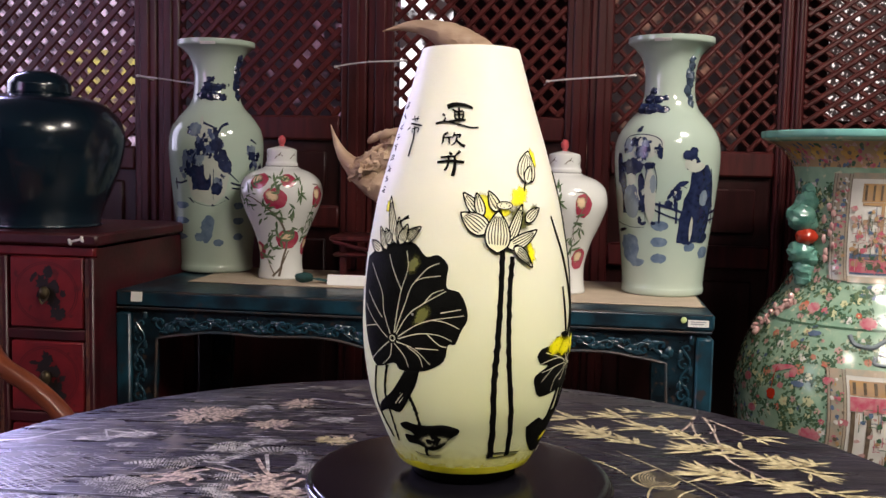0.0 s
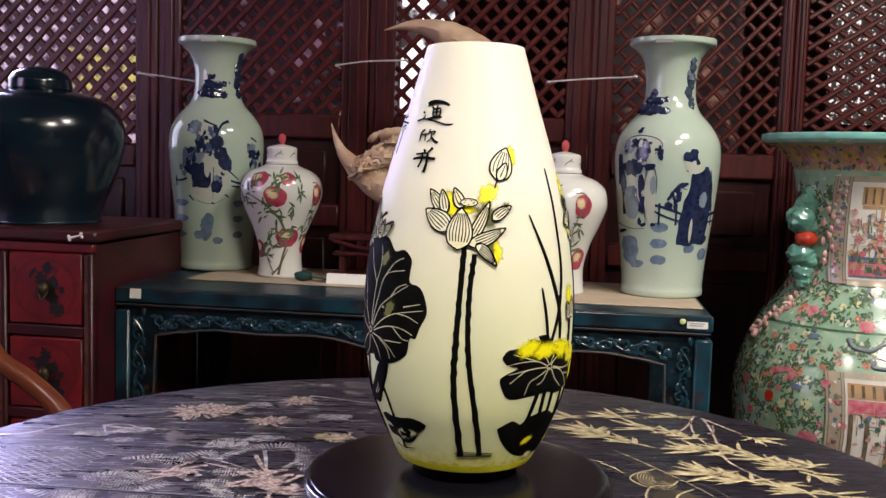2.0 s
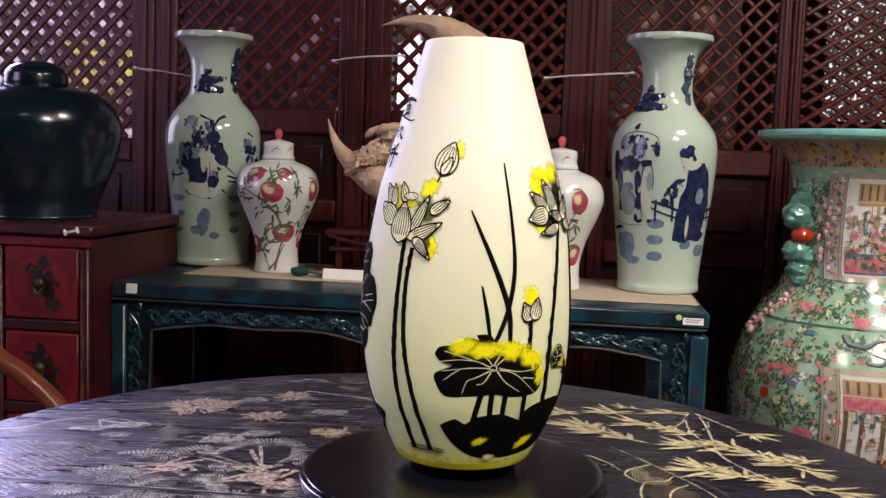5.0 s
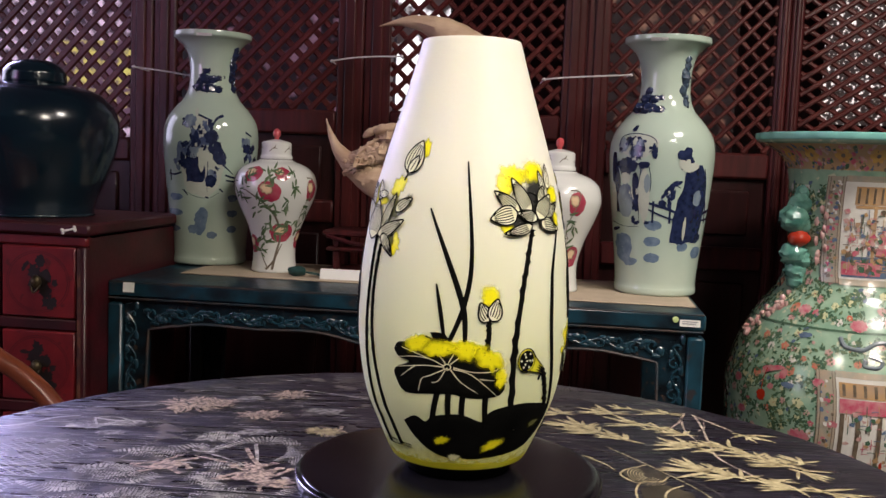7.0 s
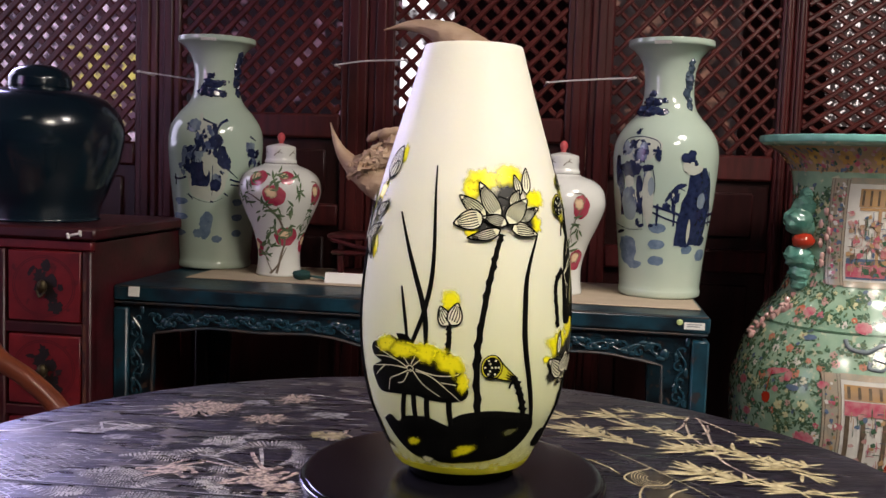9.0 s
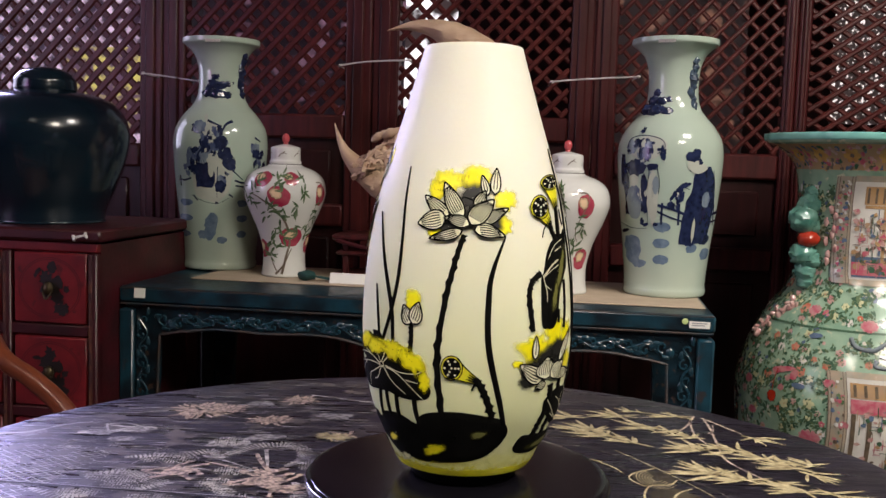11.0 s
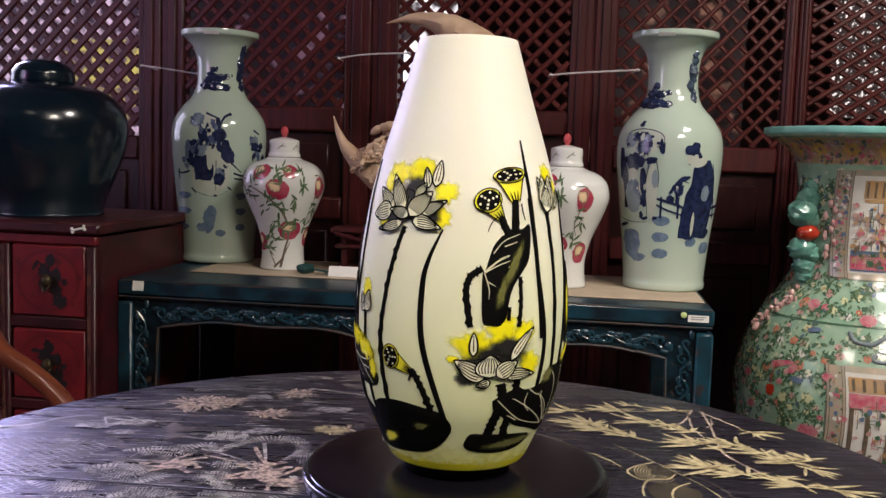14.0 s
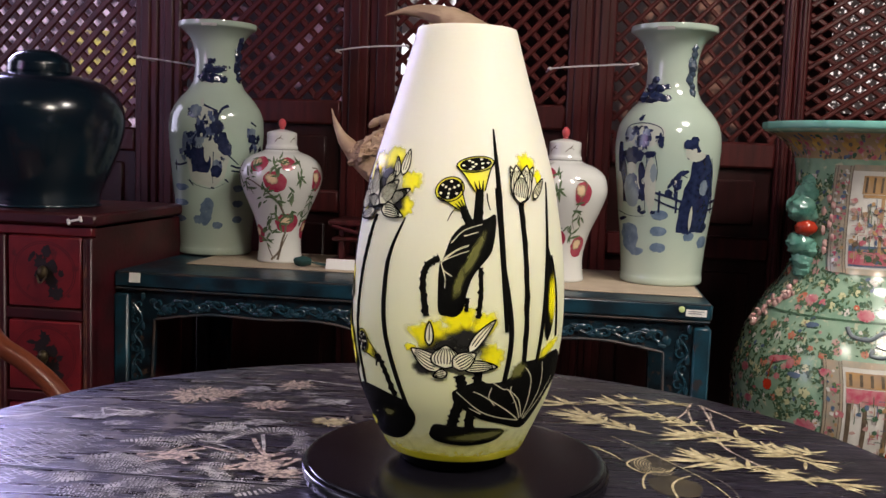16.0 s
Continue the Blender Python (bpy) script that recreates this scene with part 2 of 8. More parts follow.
M = {
    "opal": mat("opal_glass", (0.79, 0.775, 0.675), 0.42, vary=0.03, scale=9, coat=0.0, spec=0.15, transmit=0.35, bump=0.02, bump_scale=500, tint=((0.705, 0.735, 0.42), 0.02, 0.29)),
    "ink": mat("black_enamel", (0.006, 0.006, 0.0055), 0.6, vary=0.4, scale=60, bump=0.25, bump_scale=900, spec=0.02),
    "vein": mat("pale_line", (0.80, 0.76, 0.52), 0.4, vary=0.15, scale=80),
    "petal": mat("cream_petal", (0.82, 0.81, 0.64), 0.5, vary=0.1, scale=60, second=(0.78, 0.76, 0.50), spec=0.1),
    "yellow": soft_paint("yellow_spray", (0.90, 0.82, 0.008)),
    "olive": soft_paint("olive_spray", (0.13, 0.13, 0.035)),
    "yellow_band": mat("yellow_glass", (0.88, 0.82, 0.03), 0.3, vary=0.25, scale=40, coat=0.2),
    "ink_soft": soft_paint("soft_black", (0.012, 0.012, 0.010), 0.5),
    "petal_soft": soft_paint("soft_cream", (0.70, 0.68, 0.40)),
    "foot": mat("dark_foot", (0.003, 0.003, 0.003), 0.6, vary=0.3, spec=0.05),
    "turntable": mat("black_turntable", (0.006, 0.0055, 0.008), 0.2, vary=0.2, scale=30, spec=0.5, bump=0.03, bump_scale=400),
    "lacquer": streaked_lacquer(),
    "gold": mat("gold_paint", (0.60, 0.53, 0.32), 0.42, second=(0.24, 0.19, 0.10), scale=140, bump=0.15, bump_scale=600),
    "pink_inlay": mat("pink_inlay", (0.58, 0.46, 0.37), 0.4, second=(0.13, 0.10, 0.10), scale=230, edge=(0.38, 0.60), bump=0.2, bump_scale=500),
    "grey_inlay": mat("grey_inlay", (0.30, 0.29, 0.29), 0.42, second=(0.07, 0.065, 0.07), scale=160, edge=(0.42, 0.58), bump=0.2, bump_scale=500),
    "faint_line": mat("faint_line", (0.12, 0.105, 0.10), 0.45, second=(0.03, 0.026, 0.03), scale=60),
    # near-black of the board seam; also darkens the altar's rear legs as shade
    "seam": mat("seam", (0.006, 0.005, 0.006), 0.7, vary=0.2),
    "blue": mat("teal_lacquer", (0.010, 0.058, 0.088), 0.34, second=(0.004, 0.010, 0.016), scale=14, edge=(0.40, 0.74), bump=0.25, bump_scale=90,
                wear=(0.030, 0.026, 0.028)),
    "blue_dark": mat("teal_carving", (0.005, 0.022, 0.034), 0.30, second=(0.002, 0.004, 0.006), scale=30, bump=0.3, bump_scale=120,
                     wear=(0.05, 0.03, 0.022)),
    "worn_edge": mat("worn_teal_edge", (0.045, 0.030, 0.024), 0.60, second=(0.008, 0.020, 0.028), scale=22, edge=(0.38, 0.62), bump=0.2),
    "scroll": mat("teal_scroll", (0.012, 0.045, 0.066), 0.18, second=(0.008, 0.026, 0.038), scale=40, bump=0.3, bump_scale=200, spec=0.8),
    "shell_inlay": mat("shell_inlay", (0.55, 0.53, 0.51), 0.35, second=(0.16, 0.155, 0.16), scale=90, edge=(0.35, 0.6)),
    "wash": mat("cobalt_wash", (0.055, 0.075, 0.16), 0.2, second=(0.24, 0.30, 0.34), scale=24, stretch=(1, 1, 0.5), edge=(0.40, 0.62), coat=0.3),
    "coil_grey": mat("grey_enamel", (0.25, 0.29, 0.30), 0.15, second=(0.13, 0.16, 0.19), scale=60, coat=0.4),
    "olive_field": mat("olive_field", (0.060, 0.048, 0.030), 0.45, second=(0.022, 0.018, 0.014), scale=30),
    "mat": mat("linen_mat", (0.46, 0.37, 0.27), 0.85, vary=0.15, scale=20, bump=0.2, bump_scale=500),
    "celadon": mat("celadon_glaze", (0.47, 0.55, 0.45), 0.13, second=(0.40, 0.50, 0.42), scale=5, coat=0.4, bump=0.02, bump_scale=60),
    "cobalt": mat("cobalt_paint", (0.022, 0.032, 0.085), 0.2, second=(0.008, 0.012, 0.036), scale=70, coat=0.3),
    "blue_grey": mat("blue_grey_glaze", (0.075, 0.11, 0.15), 0.2, second=(0.03, 0.045, 0.075), scale=80, coat=0.3),
    "cobalt_pale": mat("pale_cobalt", (0.18, 0.25, 0.33), 0.2, second=(0.09, 0.14, 0.22), scale=60, coat=0.3),
    "cream_paint": mat("pale_glaze", (0.50, 0.53, 0.46), 0.2, vary=0.12, scale=40, coat=0.3),
    "porcelain": mat("white_porcelain", (0.70, 0.70, 0.66), 0.12, vary=0.05, scale=6, coat=0.4),
    "peach": mat("peach_red", (0.42, 0.085, 0.115), 0.2, second=(0.30, 0.02, 0.055), scale=30, coat=0.3),
    "peach_tip": soft_paint("peach_yellow", (0.68, 0.50, 0.32), 0.2),
    "leaf_green": mat("leaf_green", (0.15, 0.21, 0.11), 0.25, second=(0.06, 0.10, 0.05), scale=80, coat=0.3),
    "twig": mat("twig_brown", (0.16, 0.12, 0.08), 0.3, vary=0.4, scale=80, coat=0.3),
    "red_knob": mat("red_knob", (0.55, 0.08, 0.09), 0.15, vary=0.2, coat=0.4),
    "jar": mat("dark_green_glaze", (0.005, 0.017, 0.027), 0.20, second=(0.004, 0.009, 0.017), scale=7, coat=0.35, bump=0.10, bump_scale=26),
    "red": mat("red_lacquer", (0.21, 0.013, 0.016), 0.40, second=(0.10, 0.007, 0.010), scale=14, bump=0.15, bump_scale=120,
               wear=(0.09, 0.010, 0.010)),
    "red_dark": mat("dark_red_lacquer", (0.062, 0.006, 0.010), 0.42, second=(0.020, 0.004, 0.005), scale=12, bump=0.15, bump_scale=100),
    "red_ring": mat("ring_red", (0.13, 0.008, 0.010), 0.42, second=(0.08, 0.006, 0.008), scale=30),
    "worn_gilt": mat("worn_gilt", (0.11, 0.035, 0.018), 0.6, second=(0.04, 0.008, 0.008), scale=40, edge=(0.42, 0.6)),
    "black_paint": mat("black_paint", (0.014, 0.010, 0.009), 0.45, vary=0.3, scale=60),
    "brass": mat("old_brass", (0.10, 0.075, 0.04), 0.45, metal=0.8, vary=0.4, scale=90),
    "wood": mat("dark_rosewood", (0.100, 0.017, 0.017), 0.38, second=(0.044, 0.009, 0.009), scale=6, stretch=(7, 7, 0.7), bump=0.3,
                bump_scale=50, grain=0.4, spec=0.35),
    # rosewood darkened: shade of the recessed door panels put into the colour; far wall too
    "wood_panel": mat("shaded_panel_wood", (0.040, 0.009, 0.009), 0.34, second=(0.016, 0.004, 0.004), scale=6, stretch=(7, 7, 0.7), bump=0.3, bump_scale=50, grain=0.4, spec=0.4),
    "wood_slat": mat("lattice_wood", (0.120, 0.023, 0.019), 0.36, second=(0.055, 0.010, 0.010), scale=20, bump=0.25, bump_scale=80, grain=0.3, spec=0.35),
    "moon": mat("pale_carved_wood", (0.62, 0.45, 0.31), 0.5, second=(0.44, 0.29, 0.19), scale=14, bump=0.5, bump_scale=70, stretch=(1, 1, 3)),
    "arm": mat("orange_wood", (0.20, 0.05, 0.02), 0.34, second=(0.11, 0.025, 0.011), scale=10, stretch=(1, 6, 1), coat=0.2, bump=0.1),
    "paper": mat("white_paper", (0.80, 0.79, 0.74), 0.8, vary=0.06, scale=50),
    "sticker": mat("sticker_green", (0.50, 0.60, 0.25), 0.6, vary=0.1, scale=80),
    "print": mat("grey_print", (0.30, 0.30, 0.32), 0.8, vary=0.2),
    "thread": mat("grey_thread", (0.62, 0.58, 0.58), 0.7, vary=0.1, scale=60),
    "tassel": mat("green_thread", (0.01, 0.06, 0.055), 0.6, vary=0.4, scale=90, bump=0.4, bump_scale=400),
    "rose_green": mat("famille_green", (0.33, 0.46, 0.33), 0.2, second=(0.20, 0.34, 0.24), scale=24, coat=0.3, bump=0.2, bump_scale=70, wear=(0.52, 0.52, 0.36)),
    "ochre": mat("ochre_glaze", (0.46, 0.28, 0.12), 0.22, second=(0.36, 0.25, 0.17), scale=30, coat=0.3),
    "turquoise": mat("turquoise_glaze", (0.22, 0.52, 0.46), 0.2, vary=0.15, scale=30, coat=0.3),
    "border": mat("pink_border", (0.42, 0.33, 0.24), 0.25, second=(0.30, 0.30, 0.24), scale=60, coat=0.3),
    "rose": mat("rose_enamel", (0.44, 0.07, 0.12), 0.22, second=(0.50, 0.24, 0.24), scale=70, coat=0.3),
    "rose_pale": mat("pale_rose", (0.52, 0.38, 0.33), 0.22, second=(0.46, 0.22, 0.21), scale=90, coat=0.3),
    "coral": mat("coral_red", (0.42, 0.035, 0.015), 0.15, vary=0.25, coat=0.5, scale=50),
    "coral_soft": mat("soft_coral", (0.50, 0.13, 0.08), 0.22, second=(0.52, 0.26, 0.18), scale=70, coat=0.3),
    "straw": mat("straw_enamel", (0.62, 0.60, 0.36), 0.22, second=(0.50, 0.52, 0.30), scale=60, coat=0.3),
    "mustard": mat("mustard_enamel", (0.60, 0.38, 0.10), 0.22, second=(0.46, 0.24, 0.08), scale=60, coat=0.3),
    "jade": mat("jade_green", (0.17, 0.36, 0.29), 0.14, second=(0.06, 0.19, 0.15), scale=42, coat=0.5, bump=0.3, bump_scale=60),
    "dark_green": mat("dark_leaf", (0.075, 0.15, 0.09), 0.25, vary=0.35, scale=60, coat=0.3),
    "white_panel": mat("white_enamel", (0.66, 0.64, 0.58), 0.22, vary=0.08, scale=50, coat=0.3),
    "slate": mat("slate_blue", (0.12, 0.17, 0.26), 0.25, vary=0.3, scale=50, coat=0.3),
    "plaster": mat("dim_plaster", (0.13, 0.10, 0.09), 0.9, vary=0.15, scale=3, bump=0.2, bump_scale=40),
    "floor": mat("brown_floor", (0.07, 0.045, 0.035), 0.5, vary=0.3, scale=4, stretch=(1, 6, 1), bump=0.15),
    "ceiling": mat("ceiling_paint", (0.13, 0.10, 0.09), 0.9, vary=0.1, scale=3),
    "lamp": glow("lamp_panel", (1.0, 0.92, 0.80), 4.0),
    "window_sky": glow("window_sky", (0.75, 0.72, 1.0), 4.0),
    "metal": mat("dark_metal", (0.10, 0.10, 0.11), 0.4, metal=0.9, vary=0.2),
}

# ---- building helpers ----


class Sheet:
    """Collects vertices, faces and a radial u coordinate; becomes one mesh."""

    def __init__(self):
        self.v, self.f, self.u = [], [], []

    def add(self, verts, faces, u=None):
        k = len(self.v)
        self.v += [tuple(p) for p in verts]
        self.f += [tuple(i + k for i in q) for q in faces]
        self.u += list(u) if u else [0.0] * len(verts)

    def grid(self, rows, u=None, close=False):
        n, w = len(rows), len(rows[0])
        faces = []
        for i in range(n - 1):
            for j in range(w if close else w - 1):
                k = (j + 1) % w
                faces.append((i * w + j, i * w + k, (i + 1) * w + k, (i + 1) * w + j))
        self.add([p for r in rows for p in r], faces, u)

    def box(self, x0, x1, y0, y1, z0, z1, bevel=0.0):
        b = min(bevel, (x1 - x0) * 0.4, (y1 - y0) * 0.4, (z1 - z0) * 0.4)
        if b <= 0:
            v = [(x, y, z) for x in (x0, x1) for y in (y0, y1) for z in (z0, z1)]
            self.add(v, [(0, 1, 3, 2), (4, 6, 7, 5), (0, 4, 5, 1), (2, 3, 7, 6), (0, 2, 6, 4), (1, 5, 7, 3)])
            return
        v, f = [], []
        for sx in (0, 1):
            for sy in (0, 1):
                for sz in (0, 1):
                    X, Y, Z = (x0, x1)[sx], (y0, y1)[sy], (z0, z1)[sz]
                    dx, dy, dz = (b, -b)[sx], (b, -b)[sy], (b, -b)[sz]
                    v += [(X, Y + dy, Z + dz), (X + dx, Y, Z + dz), (X + dx, Y + dy, Z)]

        def c(sx, sy, sz, k):
            return (sx * 4 + sy * 2 + sz) * 3 + k
        for s in (0, 1):
            f += [(c(s, 0, 0, 0), c(s, 0, 1, 0), c(s, 1, 1, 0), c(s, 1, 0, 0)),
                  (c(0, s, 0, 1), c(1, s, 0, 1), c(1, s, 1, 1), c(0, s, 1, 1)),
                  (c(0, 0, s, 2), c(0, 1, s, 2), c(1, 1, s, 2), c(1, 0, s, 2))]
        for a in (0, 1):
            for d in (0, 1):
                f += [(c(a, d, 0, 0), c(a, d, 1, 0), c(a, d, 1, 1), c(a, d, 0, 1)),
                      (c(a, 0, d, 0), c(a, 1, d, 0), c(a, 1, d, 2), c(a, 0, d, 2)),
                      (c(0, a, d, 1), c(1, a, d, 1), c(1, a, d, 2), c(0, a, d, 2))]
                for e in (0, 1):
                    f.append((c(a, d, e, 0), c(a, d, e, 1), c(a, d, e, 2)))
        self.add(v, f)

    def ball(self, centre, rx, ry, rz, n=14, m=9, lump=0.0):
        rows = []
        for i in range(m):
            t = math.pi * (0.02 + 0.96 * i / (m - 1))
            row = []
            for j in range(n):
                a = 2 * math.pi * j / n
                d = Vector((math.sin(t) * math.cos(a), math.sin(t) * math.sin(a), math.cos(t)))
                k = 1 + lump * noise.noise(d * 3 + Vector(centre) * 50)
                row.append((centre[0] + rx * d.x * k, centre[1] + ry * d.y * k, centre[2] + rz * d.z * k))
            rows.append(row)
        self.grid(rows, close=True)
        k = len(self.v)
        self.f += [tuple(range(k - n, k)), tuple(range(k - n * m, k - n * m + n))]

    def tube(self, pts, radii, n=8):
        pts = [Vector(p) for p in pts]
        if not hasattr(radii, "__len__"):
            radii = [radii] * len(pts)
        rows, up = [], None
        for i, p in enumerate(pts):
            d = (pts[min(i + 1, len(pts) - 1)] - pts[max(i - 1, 0)]).normalized()
            if up is None:
                up = d.orthogonal().normalized()
            up = (up - d * up.dot(d)).normalized()
            side = d.cross(up)
            rows.append([p + (up * math.cos(2 * math.pi * j / n) + side * math.sin(2 * math.pi * j / n)) * radii[i] for j in range(n)])
        self.grid(rows, close=True)
        k = len(self.v)
        self.f += [tuple(range(k - n, k)), tuple(range(k - n * len(rows), k - n * len(rows) + n))]

    def mesh(self, name, smooth=40):
        me = bpy.data.meshes.new(name)
        me.from_pydata(self.v, [], self.f)
        if any(self.u):
            uv = me.uv_layers.new(name="UVMap")
            for lp in me.loops:
                uv.data[lp.index].uv = (self.u[lp.vertex_index], 0.5)
        bm = bmesh.new()
        bm.from_mesh(me)
        bmesh.ops.recalc_face_normals(bm, faces=bm.faces)
        bm.to_mesh(me)
        bm.free()
        if smooth:
            me.polygons.foreach_set("use_smooth", [True] * len(me.polygons))
            me.set_sharp_from_angle(angle=radians(smooth))
        return me


def part(name, sheet, material, parent=None, label="", smooth=40):
    me = sheet.mesh(name, smooth) if isinstance(sheet, Sheet) else sheet
    if not me.materials:
        me.materials.append(M[material])
    ob = new(name, me)
    ob.parent = parent
    return tagged(ob, label)


def thing(name, m, label, category, group="", kind=""):
    ob = new(name)
    ob.matrix_world = m
    ob.empty_display_size = 0.05
    return tagged(ob, label, category, group, kind)


def spline(pts, steps=6):
    """Catmull-Rom through tuples of any length."""
    out = []
    n = len(pts)
    for i in range(n - 1):
        p0, p1, p2, p3 = pts[max(i - 1, 0)], pts[i], pts[i + 1], pts[min(i + 2, n - 1)]
        for k in range(steps):
            t = k / steps
            out.append(tuple(0.5 * (2 * b + (c - a) * t + (2 * a - 5 * b + 4 * c - d) * t * t + (3 * b - a - 3 * c + d) * t ** 3)
                             for a, b, c, d in zip(p0, p1, p2, p3)))
    out.append(tuple(pts[-1]))
    return out


def lathe(profile, n=72, wave=None):
    """A turned body from (radius, height) pairs. wave(angle, radius, z) may displace the radius."""
    s = Sheet()
    s.grid([[((r + (wave(a, r, z) if wave else 0)) * math.cos(a), (r + (wave(a, r, z) if wave else 0)) * math.sin(a), z)
             for a in (2 * math.pi * j / n for j in range(n))] for r, z in profile], close=True)
    return s


class Turned:
    """The skin of a turned body: places a point by angle (degrees, 0 towards -y), height and lift."""

    def __init__(self, profile):
        self.z = [z for r, z in profile]
        self.r = [r for r, z in profile]

    def radius(self, z):
        return float(np.interp(z, self.z, self.r))

    def at(self, phi, z, lift=0.0006):
        a, r = radians(phi - 90), self.radius(z) + lift
        return (r * math.cos(a), r * math.sin(a), z)

    def chart(self, phi, z):
        """Local drawing paper in metres round a point of the skin."""
        k = math.degrees(1 / self.radius(z))
        return lambda x, y, lift=0.0006: self.at(phi + x * k, z + y, lift)


def flat(x0, y0, z0, turn=0.0):
    c, s = math.cos(radians(turn)), math.sin(radians(turn))
    return lambda x, y, lift=0.0006: (x0 + c * x - s * y, y0 + s * x + c * y, z0 + lift)


# drawing on paper f(x, y, lift)


def ribbon(sh, f, pts, w0, w1=None, lift=0.0008, steps=6, thorn=0.0, mid=None):
    pts = spline(pts, steps) if len(pts) > 2 else [tuple(a + (b - a) * k / 8 for a, b in zip(*pts)) for k in range(9)]
    w1 = w0 if w1 is None else w1
    rows, n = [], len(pts)
    for i, (x, y) in enumerate(pts):
        xa, ya = pts[max(i - 1, 0)]
        xb, yb = pts[min(i + 1, n - 1)]
        d = math.hypot(xb - xa, yb - ya) or 1
        nx, ny = -(yb - ya) / d, (xb - xa) / d
        t = i / (n - 1)
        w = (w0 + (w1 - w0) * t if mid is None else (w0 * (1 - t) ** 2 + mid * 2 * t * (1 - t) * 1.2 + w1 * t * t)) / 2
        a = w + (thorn * random.random() if thorn and i % 2 else 0)
        b = w + (thorn * random.random() if thorn and i % 2 == 0 else 0)
        rows.append([f(x + nx * a, y + ny * a, lift), f(x, y, lift), f(x - nx * b, y - ny * b, lift)])
    sh.grid(rows)


def patch(sh, f, cx, cy, outline, lift=0.0006, n=48, rings=6):
    """A filled form: outline(angle in radians) gives the radius."""
    rows, u = [], []
    for i in range(rings + 1):
        k = max(i / rings, 0.02)
        row = []
        for j in range(n):
            a = 2 * math.pi * j / n
            r = outline(a) * k
            row.append(f(cx + r * math.cos(a), cy + r * math.sin(a), lift))
            u.append(k)
        rows.append(row)
    sh.grid(rows, u, close=True)


def oval(rx, ry, turn=0.0, ragged=0.0, seed=0.0, freq=2.0):
    def o(a):
        b = a - radians(turn)
        r = rx * ry / math.hypot(ry * math.cos(b), rx * math.sin(b))
        return r * (1 + ragged * noise.noise((math.cos(a) * freq, math.sin(a) * freq, seed)))
    return o


def petal(fill, line, f, bx, by, angle, length, width, bend=0.0, stripes=4, lw=0.0007, lift=0.0009):
    """A pointed petal from (bx, by); its outline and stripes go into line."""
    ca, sa = math.cos(radians(angle)), math.sin(radians(angle))

    def q(t, s):
        w = width * 0.5 * (math.sin(math.pi * min(1, t ** 0.75)) ** 0.8 if t < 1 else 0)
        x, y = t * length, s * w + bend * length * t * t
        return bx + ca * x - sa * y, by + sa * x + ca * y
    rows = [[f(*q(i / 12, -1 + j / 3), lift) for j in range(7)] for i in range(13)]
    if fill is not None:
        fill.grid(rows)
    if line is not None:
        for s in (-1, 1):
            ribbon(line, f, [q(i / 8, s) for i in range(9)], lw * 2.1, lw * 2.1, lift + 0.00010, 3)
        for k in range(stripes):
            s = -1 + 2 * (k + 1) / (stripes + 1)
            ribbon(line, f, [q(t, s) for t in (0.20, 0.40, 0.6, 0.75, 0.86)], lw * 1.45, lw * 1.1, lift + 0.00010, 3)


# ---- room ----
WY, WTURN = 2.40, -6.35
WALL = pose(0, WY, 0, 0, 0, WTURN)


def slab(name, x0, x1, y0, y1, z0, z1, material, kind="structure", label="", category="", m=None, bevel=0.0):
    s = Sheet()
    s.box(x0, x1, y0, y1, z0, z1, bevel)
    ob = part(name, s, material, None, label)
    if m is not None:
        ob.matrix_world = m
    return tagged(ob, "", category, "", kind)


slab("floor", -2.8, 2.8, -2.2, 6.0, -0.05, 0.0, "floor", label="dark brown wooden shop floor", category="floor")
slab("ceiling", -2.8, 2.8, -2.2, 6.0, 2.60, 2.65, "ceiling", label="dim painted ceiling", category="ceiling")
slab("wall_south", -2.8, 2.8, -2.25, -2.2, 0, 2.6, "plaster", label="plain dim plaster wall", category="wall")
slab("wall_east", 2.8, 2.85, -2.2, 6.0, 0, 2.6, "plaster", label="plain dim plaster wall", category="wall")
slab("wall_west", -2.85, -2.8, -2.2, 6.0, 0, 2.6, "plaster", label="plain dim plaster wall", category="wall")
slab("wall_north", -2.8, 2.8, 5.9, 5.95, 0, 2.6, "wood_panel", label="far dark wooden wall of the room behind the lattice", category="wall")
# panels out of view; the second is only there for the added fill
for x, y, s in ((1.05, -0.60, 0.6), (-0.60, -0.55, 0.45), (1.20, 0.75, 0.5)):
    cl = thing("ceiling_light", pose(x, y, 2.6), "square warm ceiling light panel in a metal frame", "ceiling light", "ceiling lights")
    fr = Sheet()
    h = s / 2
    for a, b, c, d in ((-h, h, -h, -h + 0.03), (-h, h, h - 0.03, h), (-h, -h + 0.03, -h + 0.03, h - 0.03), (h - 0.03, h, -h + 0.03, h - 0.03)):
        fr.box(a, b, c, d, -0.06, 0)
    part("frame", fr, "metal", cl)
    df = Sheet()
    df.box(-h + 0.03, h - 0.03, -h + 0.03, h - 0.03, -0.03, -0.01)
    part("diffuser", df, "lamp", cl, "glowing warm diffuser")
ws = Sheet()
ws.box(-2.796, -2.79, 2.2, 3.4, 1.05, 2.45)
# unseen second pane, added to go with the magenta tint lamp
w2 = Sheet()
w2.box(-2.796, -2.79, -0.15, 0.85, 1.05, 2.45)
tagged(part("added_window_2", w2, "window_sky", None, "unseen cool daylight window pane"), "", "window", "", "structure")
tagged(part("window_1", ws, "window_sky", None, "unseen cool daylight window pane"), "", "window", "", "structure")

